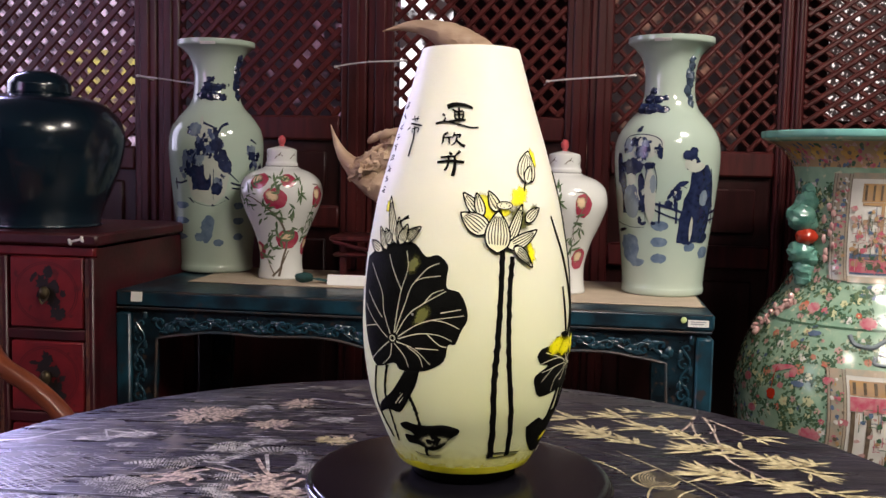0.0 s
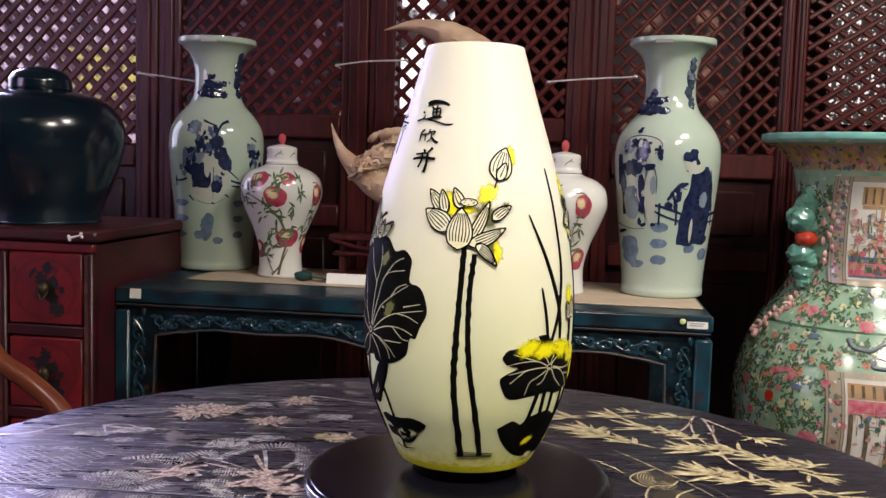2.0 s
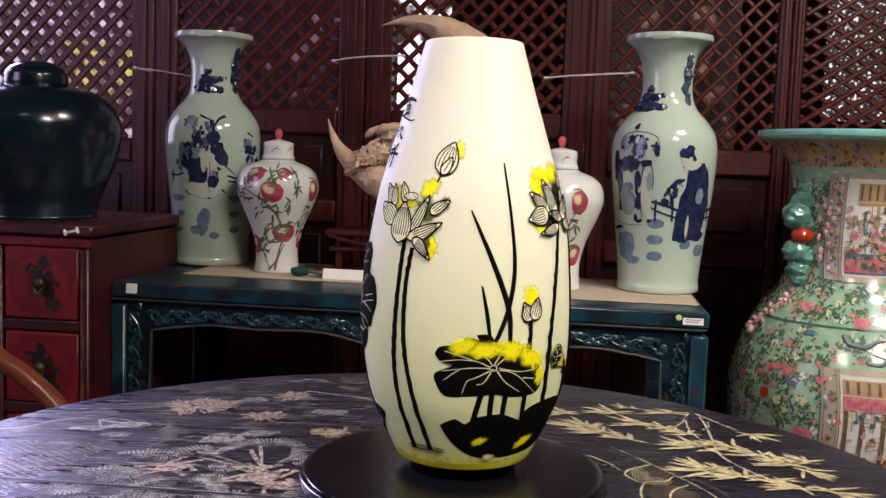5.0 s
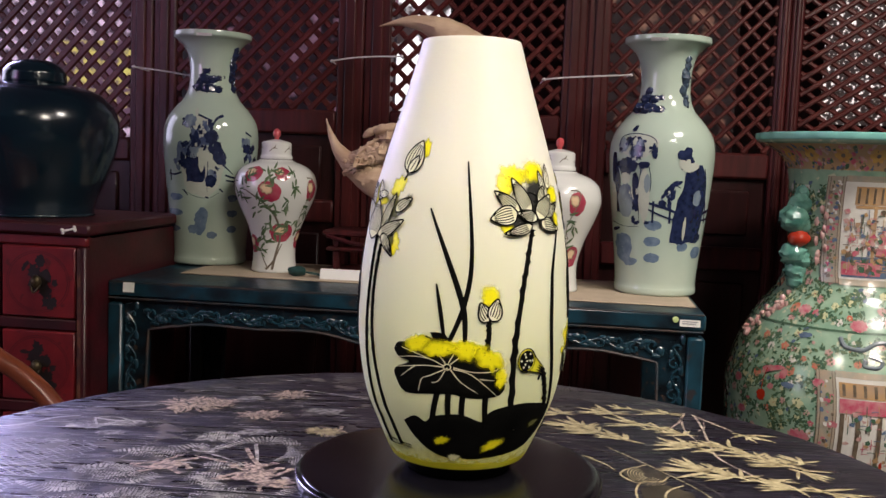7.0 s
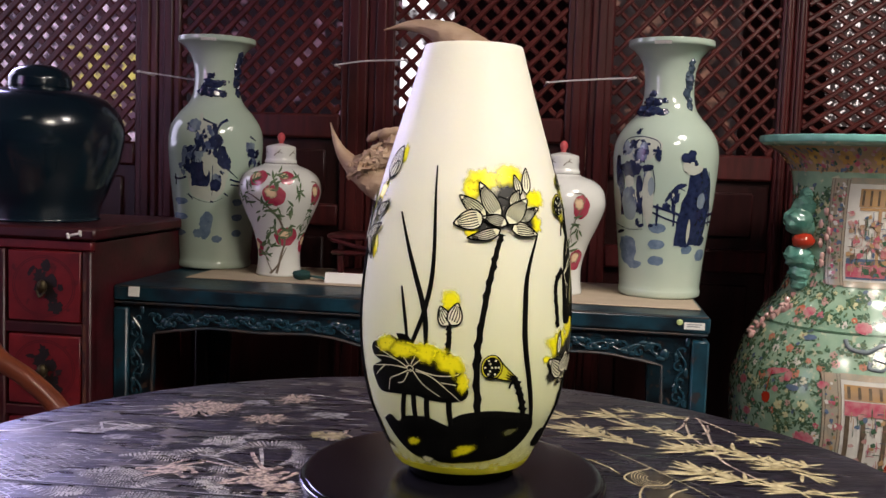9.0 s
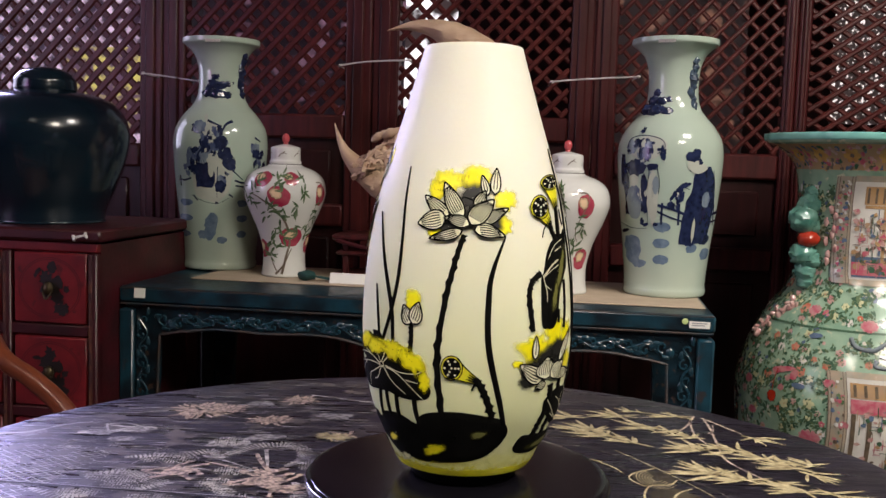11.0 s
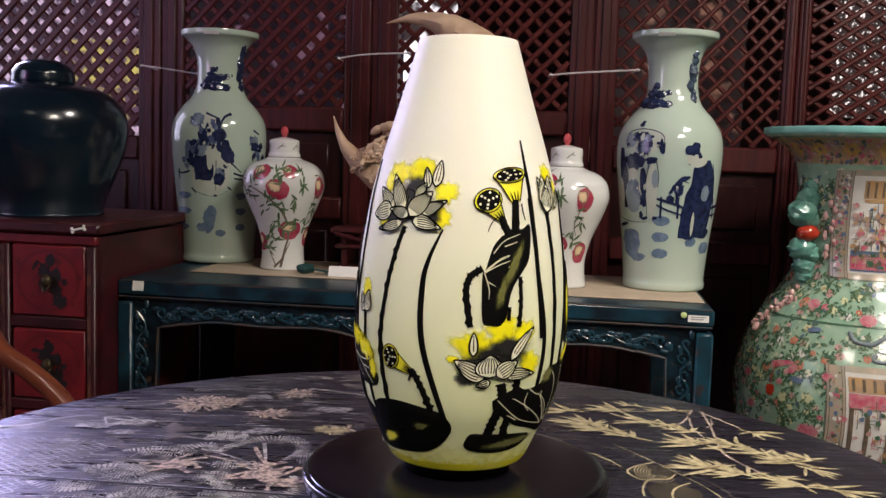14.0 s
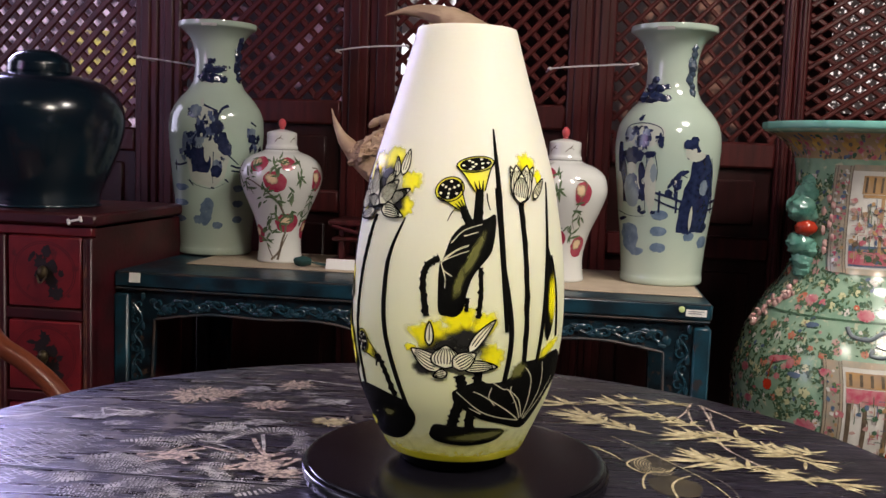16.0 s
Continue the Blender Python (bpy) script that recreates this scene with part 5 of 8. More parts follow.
def apron_edge(t):
    """Height of the wavy lower edge along the front, t from 0 to 1."""
    return AZ - 0.092 - 0.012 * math.cos(4 * math.pi * t) * (1 if 0.1 < t < 0.9 else 0.6) - 0.006 * math.cos(8 * math.pi * t)


def apron(y, face):
    s = Sheet()
    x0, x1, n = 0.033, AL - 0.033, 128
    front = []
    for i in range(n + 1):
        t = i / n
        x = x0 + (x1 - x0) * t
        d = min(x - x0, x1 - x)
        drop = 0.0
        if d < 0.052:
            drop = 0.40 * (1 - min(1, max(0, (d - 0.030) / 0.022))) ** 0.6
        zb = apron_edge(t) - drop
        front.append([(x, y, AZ - 0.046), (x, y, zb), (x, y + 0.016, zb), (x, y + 0.016, AZ - 0.046)])
    s.grid(front)
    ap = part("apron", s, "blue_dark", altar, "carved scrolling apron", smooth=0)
    c, bead = Sheet(), Sheet()
    path = lambda pts, r: c.tube(spline(pts, 4), r, 6)
    yf = y + face * 0.002 if face < 0 else y + 0.018

    def volute(cx, cz, r, a0, way, w=0.0026):
        path([(cx + r * (1 - 0.115 * i) * math.cos(a0 + way * i * 0.75), yf, cz + 0.92 * r * (1 - 0.115 * i) * math.sin(a0 + way * i * 0.75)) for i in range(9)], w)

    def lobe(cx, cz, rx, rz):
        c.ball((cx, yf, cz), rx, 0.0035, rz, 8, 6, 0.3)

    n_ = 31
    stem_ = []
    for k in range(n_):
        t = 0.055 + 0.89 * k / (n_ - 1)
        x = x0 + (x1 - x0) * t
        hi, lo = AZ - 0.052, apron_edge(t) + 0.007
        h_, mid_ = hi - lo, (hi + lo) / 2
        up = 1 if k % 2 else -1
        stem_.append((x, yf, mid_ + 0.26 * h_ * up))
        volute(x, mid_ - 0.16 * h_ * up, 0.30 * h_ + 0.002, 1.57 * up, 1 if k % 3 else -1, 0.0033)
        lobe(x + 0.014, mid_ + 0.10 * h_ * up, 0.008, 0.26 * h_)
        lobe(x - 0.012, mid_ - 0.30 * h_ * up, 0.010, 0.006)
        lobe(x + 0.006, mid_ + 0.34 * h_ * up, 0.010, 0.005)
    path(stem_, 0.0027)
    for side in (x0 + 0.017, x1 - 0.017):
        stem_ = []
        for k in range(13):
            z = AZ - 0.066 - 0.030 * k
            up = 1 if k % 2 else -1
            stem_.append((side + 0.009 * up, yf, z))
            volute(side - 0.003 * up, z - 0.003, 0.0125, 1.57 * up, up, 0.0024)
            lobe(side - 0.010 * up, z + 0.015, 0.0055, 0.010)
        path(stem_, 0.0026)
    line_ = [(x, yf + 0.001, zb + 0.002) for (x, _, _), (_, _, zb), _, _ in front]
    bead.tube(line_, 0.0030, 6)
    part("edge_bead", bead, "worn_edge", ap, "worn brownish bead along the lower edge")
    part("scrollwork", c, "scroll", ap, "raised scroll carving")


apron(0.010, -1)
apron(AD - 0.026, 1)
# runner under the porcelain
s = Sheet()
s.box(0.09, 0.51, 0.155, 0.455, AZ + 0.0005, AZ + 0.003, 0.001)
rn = tagged(part("linen_mat", s, "mat", None, "plain beige linen mat on the altar table"), "", "mat", "linen mats")
rn.matrix_world = ALTAR
s = Sheet()
s.box(0.67, 1.180, 0.080, 0.44, AZ + 0.0005, AZ + 0.003, 0.001)
rn = tagged(part("linen_mat", s, "mat", None, "plain beige linen mat on the altar table"), "", "mat", "linen mats")
rn.matrix_world = ALTAR
MZ = AZ + 0.0035


def tag_card(name, m, w, h, label, bars=2):
    t = thing(name, m, label, "price tag", "price tags")
    s = Sheet()
    s.box(-w / 2, w / 2, -0.0006, 0.0, -h / 2, h / 2)
    part("card", s, "paper", t)
    if bars:
        s = Sheet()
        for k in range(bars):
            s.box(-w * 0.38, w * (0.36 - 0.1 * k), -0.0014, -0.0008, h * (0.18 - 0.30 * k), h * (0.30 - 0.30 * k))
        part("print_line", s, "print", t)
    return t


tag_card("price_tag", ALTAR @ pose(1.160, -0.002, AZ - 0.018, 0, 0, 0), 0.038, 0.013, "small white printed price tag on the table edge")
dot = Sheet()
dot.ball((1.133, -0.003, AZ - 0.012), 0.006, 0.0012, 0.006, 14, 7)
dot_ob = tagged(part("sticker", dot, "sticker", None, "small round yellow-green sticker on the table edge"), "", "sticker")
dot_ob.matrix_world = ALTAR
tag_card("price_tag", ALTAR @ pose(0.048, -0.003, AZ - 0.012, -8, 0, 0), 0.024, 0.020, "crumpled white paper tag on the table edge", 0)

# ---- blue and white celadon vases ----
CP = spline([(0.093, 0.0), (0.097, 0.004), (0.0975, 0.015), (0.096, 0.03), (0.103, 0.11), (0.115, 0.21), (0.1225, 0.29), (0.124, 0.335), (0.118, 0.372), (0.098, 0.405), (0.074, 0.432),
             (0.062, 0.458), (0.0585, 0.49), (0.060, 0.53), (0.070, 0.562), (0.088, 0.582), (0.100, 0.590), (0.1015, 0.597), (0.101, 0.604)], 3)
CS = Turned(CP)


def on(sk, parent, name, material, drawings, label="", lift=0.0008):
    """drawings: functions (sheet) drawing on the skin."""
    s = Sheet()
    for d in drawings:
        d(s)
    return part(name, s, material, parent, label)


def pat(sk, phi, z, rx, ry, turn=0, ragged=0.25, seed=1.0, lift=0.0008, n=28, rings=4):
    return lambda s: patch(s, sk.chart(phi, z), 0, 0, oval(rx, ry, turn, ragged, seed), lift, n, rings)


def lin(sk, phi, z, pts, w, w1=None, lift=0.0010):
    return lambda s: ribbon(s, sk.chart(phi, z), pts, w, w1, lift, 4)


def skin_path(sk, pts, w, w1=None):
    """A stroke through (angle, height) points of a skin."""
    p0, z0 = pts[0]
    r = sk.radius(sum(z for p, z in pts) / len(pts))
    return lambda s: ribbon(s, sk.chart(p0, z0), [(radians(p - p0) * sk.radius(z0), z - z0) for p, z in pts], w, w1, 0.0011)


def robe(sk, phi, z, h, w, turn=0):
    """A plain long blue form, narrow above."""
    def d(s):
        f = sk.chart(phi, z)
        rows = []
        for i in range(21):
            t = i / 20
            ww = w * (0.42 + 0.58 * min(1, t * 2.2)) * (1 - 0.18 * max(0, t - 0.7) / 0.3)
            rows.append([f(e * ww / 2 * (1 + 0.22 * noise.noise((t * 4, e * 2, phi))) + 0.10 * w * math.sin(t * 4 + phi), h * (0.5 - t) + 0.004 * noise.noise((e * 3, t * 3, phi)), 0.0010) for e in (-1, -0.5, 0, 0.5, 1)])
        s.grid(rows)
    return d


def celadon(m, variant, label):
    v = thing("celadon_vase", m, label, "vase", "pair of celadon vases")
    rim = [(0.098, 0.6045), (0.094, 0.602), (0.080, 0.588), (0.062, 0.562), (0.054, 0.52), (0.050, 0.46), (0.001, 0.44)]
    part("body", lathe(CP + rim, 80), "celadon", v)
    K = CS
    def at(x, y):
        """A place on the front: across and up, as seen, in local metres from the axis and the foot."""
        return math.degrees(math.asin(max(-0.97, min(0.97, x / K.radius(y))))) + (7 if variant == 0 else 3), y

    def spot(x, y, rx, ry, turn=0, ragged=0.25, seed=1.0, lift=0.0008):
        rx = rx / max(0.45, math.sqrt(max(0.05, 1 - (x / K.radius(y)) ** 2)))
        return pat(K, *at(x, y), rx, ry, turn, ragged, seed, lift)

    def stroke(pts, w, w1=None):
        return skin_path(K, [at(*p) for p in pts], w, w1)

    if variant == 0:
        pale = [spot(-0.035, 0.245, 0.052, 0.066, 0, 0.15, 2, 0.0007), spot(-0.045, 0.365, 0.030, 0.022, 0, 0.4, 4, 0.0008), spot(-0.036, 0.272, 0.007, 0.030, 0, 0.2, 6, 0.0018)]
        wash = [spot(-0.060, 0.300, 0.016, 0.022, 0, 0.4, 3, 0.0010), spot(-0.028, 0.330, 0.034, 0.022, 0, 0.5, 5, 0.0010), spot(-0.010, 0.232, 0.013, 0.018, 0, 0.3, 8, 0.0010), spot(-0.064, 0.372, 0.014, 0.018, 30, 0.5, 9, 0.0011),
                spot(0.078, 0.320, 0.012, 0.015, 0, 0.6, 7, 0.0010), spot(-0.086, 0.290, 0.008, 0.03, 0, 0.4, 3, 0.0010)]
        forms = [robe(K, at(-0.054, 0.25)[0], 0.252, 0.072, 0.052), spot(-0.012, 0.220, 0.014, 0.016, 0, 0.3, 2, 0.0014), spot(0.004, 0.292, 0.014, 0.030, 8, 0.35, 3, 0.0014), spot(-0.014, 0.334, 0.017, 0.020, 0, 0.5, 4, 0.0014),
                 spot(-0.050, 0.316, 0.012, 0.012, 0, 0.6, 5, 0.0014), spot(-0.076, 0.312, 0.010, 0.008, 20, 0.6, 6, 0.0014), spot(0.080, 0.306, 0.010, 0.012, 0, 0.6, 7, 0.0014), spot(0.068, 0.226, 0.008, 0.016, 0, 0.4, 8, 0.0012)]
        marks = [stroke(p, w, w * 0.5) for p, w in (([(-0.080, 0.378), (-0.062, 0.360), (-0.056, 0.350)], 0.006), ([(-0.046, 0.390), (-0.026, 0.380), (-0.010, 0.374)], 0.006), ([(0.018, 0.388), (0.0, 0.378), (-0.014, 0.352)], 0.008),
                 ([(-0.070, 0.250), (-0.068, 0.300), (-0.050, 0.322)], 0.006), ([(-0.080, 0.196), (-0.050, 0.180), (-0.018, 0.176), (0.010, 0.190)], 0.0014), ([(-0.020, 0.270), (-0.020, 0.190)], 0.002), ([(0.098, 0.310), (0.088, 0.270)], 0.007),
                 ([(-0.076, 0.196), (-0.066, 0.182)], 0.005), ([(0.010, 0.200), (0.020, 0.192)], 0.005), ([(-0.024, 0.178), (-0.016, 0.176)], 0.006), ([(0.076, 0.348), (0.092, 0.338)], 0.006), ([(0.020, 0.260), (0.044, 0.238)], 0.004))]
        fence = [stroke([(0.024, 0.236), (0.044, 0.230), (0.062, 0.232)], 0.005), stroke([(0.026, 0.222), (0.060, 0.218)], 0.004), stroke([(-0.108, 0.236), (-0.096, 0.234), (-0.082, 0.240)], 0.005), stroke([(-0.106, 0.246), (-0.104, 0.218)], 0.005)]
        rocks = [spot(-0.034, 0.115, 0.015, 0.038, -8, 0.3, 1), spot(-0.052, 0.094, 0.012, 0.011, 0, 0.3, 2), spot(-0.006, 0.080, 0.013, 0.009, 0, 0.3, 3)]
        rocks += [spot(x, z, 0.014, 0.009, 0, 0.3, z * 50) for x in (0.046, -0.094) for z in (0.176, 0.136, 0.094)]
        handles = ((-5, 0.475), (58, 0.515))
    else:
        pale = [spot(-0.042, 0.236, 0.012, 0.068, 0, 0.15, 2, 0.0016), spot(-0.060, 0.348, 0.042, 0.028, 8, 0.15, 4, 0.0007), spot(0.045, 0.312, 0.013, 0.016, 0, 0.2, 5, 0.0016), spot(0.052, 0.160, 0.0035, 0.030, 0, 0.15, 3, 0.0022), spot(-0.106, 0.220, 0.006, 0.045, 0, 0.2, 6, 0.0016),
                spot(0.060, 0.302, 0.020, 0.010, 12, 0.2, 8, 0.0014), spot(-0.084, 0.272, 0.010, 0.014, 0, 0.3, 9, 0.0018)]
        wash = [spot(0.078, 0.232, 0.009, 0.018, 0, 0.2, 3, 0.0020), spot(-0.082, 0.222, 0.018, 0.040, 0, 0.15, 6, 0.0013), spot(-0.036, 0.262, 0.007, 0.022, 0, 0.3, 9, 0.0019), spot(-0.092, 0.350, 0.012, 0.016, 0, 0.5, 8, 0.0011), spot(-0.056, 0.352, 0.009, 0.009, 0, 0.4, 7, 0.0011)]
        forms = [robe(K, at(0.068, 0.25)[0], 0.218, 0.180, 0.090), spot(0.047, 0.136, 0.016, 0.012, 0, 0.3, 2, 0.0013), spot(0.078, 0.140, 0.017, 0.013, 0, 0.3, 4, 0.0013), spot(0.044, 0.330, 0.017, 0.012, 5, 0.25, 7, 0.0017), spot(0.052, 0.340, 0.010, 0.008, 0, 0.3, 8, 0.0017),
                 robe(K, at(-0.104, 0.25)[0], 0.262, 0.140, 0.034), spot(-0.060, 0.248, 0.008, 0.042, 4, 0.25, 5, 0.0014), spot(-0.084, 0.300, 0.022, 0.022, 0, 0.4, 6, 0.0014), spot(-0.046, 0.304, 0.013, 0.008, 10, 0.4, 9, 0.0019), spot(0.028, 0.264, 0.014, 0.006, 20, 0.5, 3, 0.0014), spot(0.018, 0.253, 0.008, 0.006, 0, 0.5, 1, 0.0014),
                 spot(-0.054, 0.170, 0.007, 0.004, 20, 0.3, 1, 0.0014), spot(-0.034, 0.172, 0.007, 0.004, -10, 0.3, 2, 0.0014), spot(-0.098, 0.152, 0.008, 0.004, 10, 0.3, 2, 0.0014)]
        forms += [spot(-0.098 + 0.013 * q, 0.340 + 0.010 * math.sin(q * 2.1) + 0.0025 * q, 0.0042, 0.0036, 0, 0.4, q, 0.0014) for q in range(6)]
        marks = [stroke(p, w, w * 0.6) for p, w in (([(-0.100, 0.332), (-0.096, 0.366), (-0.066, 0.376), (-0.030, 0.368), (-0.020, 0.350), (-0.036, 0.334)], 0.0026), ([(-0.036, 0.306), (-0.028, 0.262), (-0.036, 0.205)], 0.0022), ([(-0.052, 0.300), (-0.054, 0.240), (-0.050, 0.175)], 0.0022),
                 ([(0.034, 0.322), (0.036, 0.300), (0.050, 0.294)], 0.0022), ([(0.024, 0.262), (0.040, 0.254)], 0.0025), ([(-0.110, 0.170), (-0.080, 0.160), (-0.050, 0.162)], 0.0016), ([(0.094, 0.300), (0.100, 0.250), (0.096, 0.200)], 0.0020))]
        fence = [stroke([(-0.036, 0.218), (-0.002, 0.210), (0.036, 0.196)], 0.006), stroke([(-0.034, 0.204), (-0.002, 0.190), (0.036, 0.178)], 0.004), stroke([(0.092, 0.196), (0.112, 0.204)], 0.007), stroke([(0.092, 0.180), (0.110, 0.184)], 0.004)]
        fence += [stroke([(x, 0.222), (x, 0.172)], 0.005) for x in (-0.020, 0.018, 0.100)] + [spot(0.0, 0.216, 0.009, 0.010, 0, 0.4, 9, 0.0013)]
        rocks = [spot(-0.082, 0.110, 0.018, 0.034, 8, 0.3, 1), spot(-0.066, 0.078, 0.016, 0.010, 0, 0.3, 2), spot(0.052, 0.118, 0.013, 0.011, 0, 0.3, 5), spot(0.086, 0.104, 0.012, 0.014, 0, 0.3, 5)]
        rocks += [spot(-0.018, z, 0.019, 0.0115, 0, 0.2, z * 40) for z in (0.166, 0.128, 0.090)]
        handles = ((-28, 0.450), (46, 0.505))
    rnd = random.Random(61 + variant)
    zones = (((-0.030, 0.335, 0.050, 0.050, 26), (-0.078, 0.270, 0.022, 0.050, 9), (0.085, 0.290, 0.016, 0.035, 8), (0.012, 0.262, 0.020, 0.040, 7)) if variant == 0 else
             ((-0.066, 0.340, 0.036, 0.045, 22), (-0.050, 0.250, 0.030, 0.060, 12), (0.052, 0.320, 0.016, 0.024, 6), (0.012, 0.235, 0.036, 0.024, 9)))
    for x0, y0, ax, ay, count in zones:
        for q in range(count):
            x, y = x0 + rnd.gauss(0, 0.45) * ax, y0 + rnd.gauss(0, 0.45) * ay
            if abs(x) > 0.105:
                continue
            a_ = rnd.uniform(0.004, 0.010)
            (forms if q % 3 != 1 else wash if q % 2 else pale).append(spot(x, y, a_ * 0.7, a_ * rnd.uniform(0.8, 1.9), rnd.uniform(-40, 40), 0.7, q, 0.0012 + 0.00002 * q))
    for d in pale:
        on(K, v, "pale_wash", "cream_paint", [d], "pale painted wash")
    for d in wash:
        on(K, v, "mottled_wash", "wash", [d], "mottled blue wash")
    for d in forms:
        on(K, v, "blue_form", "cobalt", [d], "plain dark blue painted form")
    for d in rocks:
        on(K, v, "rock", "cobalt_pale", [d], "pale blue painted rock")
    for d in fence:
        on(K, v, "fence_rail", "cobalt", [d], "blue painted fence rail")
    tagged(on(K, v, "brush_mark", "cobalt", marks, "fine dark blue brush marks"), kind="stuff")
    phi, z = handles[0]
    for dx, dz, r in ((-0.024, -0.014, 0.017), (-0.002, -0.018, 0.017), (0.020, -0.020, 0.013), (-0.014, 0.008, 0.015), (0.006, 0.006, 0.013), (-0.008, 0.028, 0.011), (0.024, 0.010, 0.010), (0.040, 0.014, 0.007)):
        s = Sheet()
        s.ball(Turned.at(K, phi + math.degrees(dx / 0.064), z + dz, -0.006), r * 1.25, r * 0.8, r, 16, 11, 0.4)
        part("relief_lump", s, "cobalt", v, "dark blue relief ornament")
    phi, z = handles[1]
    for k, r in enumerate((0.009, 0.011, 0.008, 0.014, 0.010, 0.012, 0.009, 0.010)):
        s = Sheet()
        s.ball(Turned.at(K, phi + 4 * math.sin(k * 2.2), z + 0.048 - 0.0148 * k, -0.002), r, r * 0.8, r * 1.2, 14, 9, 0.45)
        part("handle_lump", s, "blue_grey" if variant else "cobalt", v, "moulded blue handle")
    f = K.chart(-12, 0.592)
    s = Sheet()
    s.grid([[f(x, y, 0.0016) for x in (-0.02, -0.01, 0, 0.01, 0.02)] for y in (-0.004, 0.003)])
    part("paper_label", s, "paper", v, "small white paper label")
    return v


celadon(pose(-0.599, 2.163, MZ, 0, 0, 14) @ Matrix.Scale(0.897, 4), 0, "tall pale celadon vase painted in blue, on the altar table")
celadon(pose(0.431, 1.944, MZ, 0, 0, -10) @ Matrix.Scale(0.892, 4), 1, "tall pale celadon vase with blue robed forms, on the altar table")

# ---- covered peach jars ----
PP = spline([(0.053, 0.0), (0.055, 0.004), (0.0535, 0.012), (0.051, 0.035), (0.052, 0.065), (0.064, 0.11), (0.084, 0.155), (0.097, 0.19), (0.099, 0.212), (0.092, 0.238), (0.072, 0.256), (0.046, 0.266), (0.040, 0.270)], 3)
PS = Turned(PP)


def peach_jar(m, turn, label):
    j = thing("peach_jar", m @ pose(0, 0, 0, 0, 0, turn), label, "jar", "pair of peach jars")
    part("body", lathe(PP + [(0.034, 0.270), (0.034, 0.25), (0.001, 0.24)], 64), "porcelain", j)
    lid = part("lid", lathe(spline([(0.034, 0.2712), (0.0385, 0.2715), (0.0385, 0.278), (0.036, 0.284), (0.036, 0.306), (0.034, 0.312), (0.022, 0.316), (0.008, 0.319), (0.001, 0.3195)], 3), 48), "porcelain", j, "domed white lid")
    s = Sheet()
    s.ball((0, 0, 0.3205), 0.006, 0.006, 0.005)
    s.ball((0, 0, 0.333), 0.0095, 0.0095, 0.0125)
    part("knob", s, "red_knob", lid, "red peach-shaped knob")
    K = PS
    spots = ((-23, 0.236, 0.019, 0.015, 10), (21, 0.238, 0.014, 0.013, 0), (3, 0.196, 0.023, 0.020, -15), (26, 0.097, 0.022, 0.019, 0), (-50, 0.068, 0.013, 0.019, 0), (70, 0.20, 0.016, 0.022, 0), (84, 0.08, 0.014, 0.02, 0), (-80, 0.2, 0.02, 0.018, 0), (150, 0.2, 0.022, 0.02, 0))
    for p, z, ra, rb, t in spots:
        pe = on(K, j, "peach", "peach", [pat(K, p, z, ra * 1.25, rb * 1.2, t, 0.12, z * 9)], "painted red peach")
        on(K, pe, "blush", "peach_tip", [pat(K, p - 4, z + rb * 0.30, ra * 0.95, rb * 0.80, t, 0.25, z * 7, 0.0012)], "pale yellow top")
    rnd = random.Random(5)
    tw, lv = [], []
    for pts, w, w1 in (([(6, 0.008), (16, 0.05), (24, 0.085), (14, 0.13), (-4, 0.165), (-30, 0.195), (-44, 0.20)], 0.006, 0.002), ([(-10, 0.008), (10, 0.03), (30, 0.07)], 0.006, 0.002),
                       ([(-4, 0.01), (-22, 0.04), (-30, 0.06)], 0.003, 0.0015), ([(60, 0.23), (74, 0.22), (60, 0.15), (66, 0.12)], 0.003, 0.0015)):
        tw.append(skin_path(K, pts, w, w1))
    for p, z in ((-48, 0.19), (-40, 0.185), (-34, 0.215), (-14, 0.165), (-18, 0.15), (0, 0.15), (16, 0.145), (30, 0.165), (40, 0.20), (34, 0.12), (-8, 0.11), (-20, 0.09), (-14, 0.08), (10, 0.10), (36, 0.11), (-24, 0.05), (4, 0.215),
                 (0, 0.24), (12, 0.245), (38, 0.235), (62, 0.17), (70, 0.15), (56, 0.12), (64, 0.10), (-60, 0.22), (-28, 0.24)):
        for q in range(5):
            lv.append((p + rnd.uniform(-5, 5), z + rnd.uniform(-0.01, 0.01), rnd.uniform(0, 360), rnd.uniform(0.014, 0.026)))
    on(K, j, "twig", "twig", tw, "painted brown branches")
    tagged(on(K, j, "painted_leaf", "leaf_green", [lambda s, a=a: petal(s, None, K.chart(a[0], a[1]), 0, 0, a[2], a[3], a[3] * 0.24, 0.1, 0, 0.001, 0.0013) for a in lv], "painted green leaves"), kind="stuff")
    s = Sheet()
    for k in range(6):
        b_ = radians(k * 60 - 90)
        fl_ = lambda x, y, lift=0.001, b_=b_: (0.0368 * math.cos(b_ + x / 0.036), 0.0368 * math.sin(b_ + x / 0.036), 0.294 + y)
        ribbon(s, fl_, [(-0.010, -0.005), (0, 0.004), (0.010, 0.001)], 0.002, 0.001)
        ribbon(s, fl_, [(0.0, 0.002), (0.006, 0.010)], 0.003, 0.001)
    part("painted_twig", s, "twig", lid)
    return j


peach_jar(pose(-0.416, 2.037, MZ) @ SC, 0, "white covered jar painted with red peaches, on the altar table")
peach_jar(pose(0.210, 1.907, MZ) @ SC, -48, "white covered jar with red peaches painted at its side")

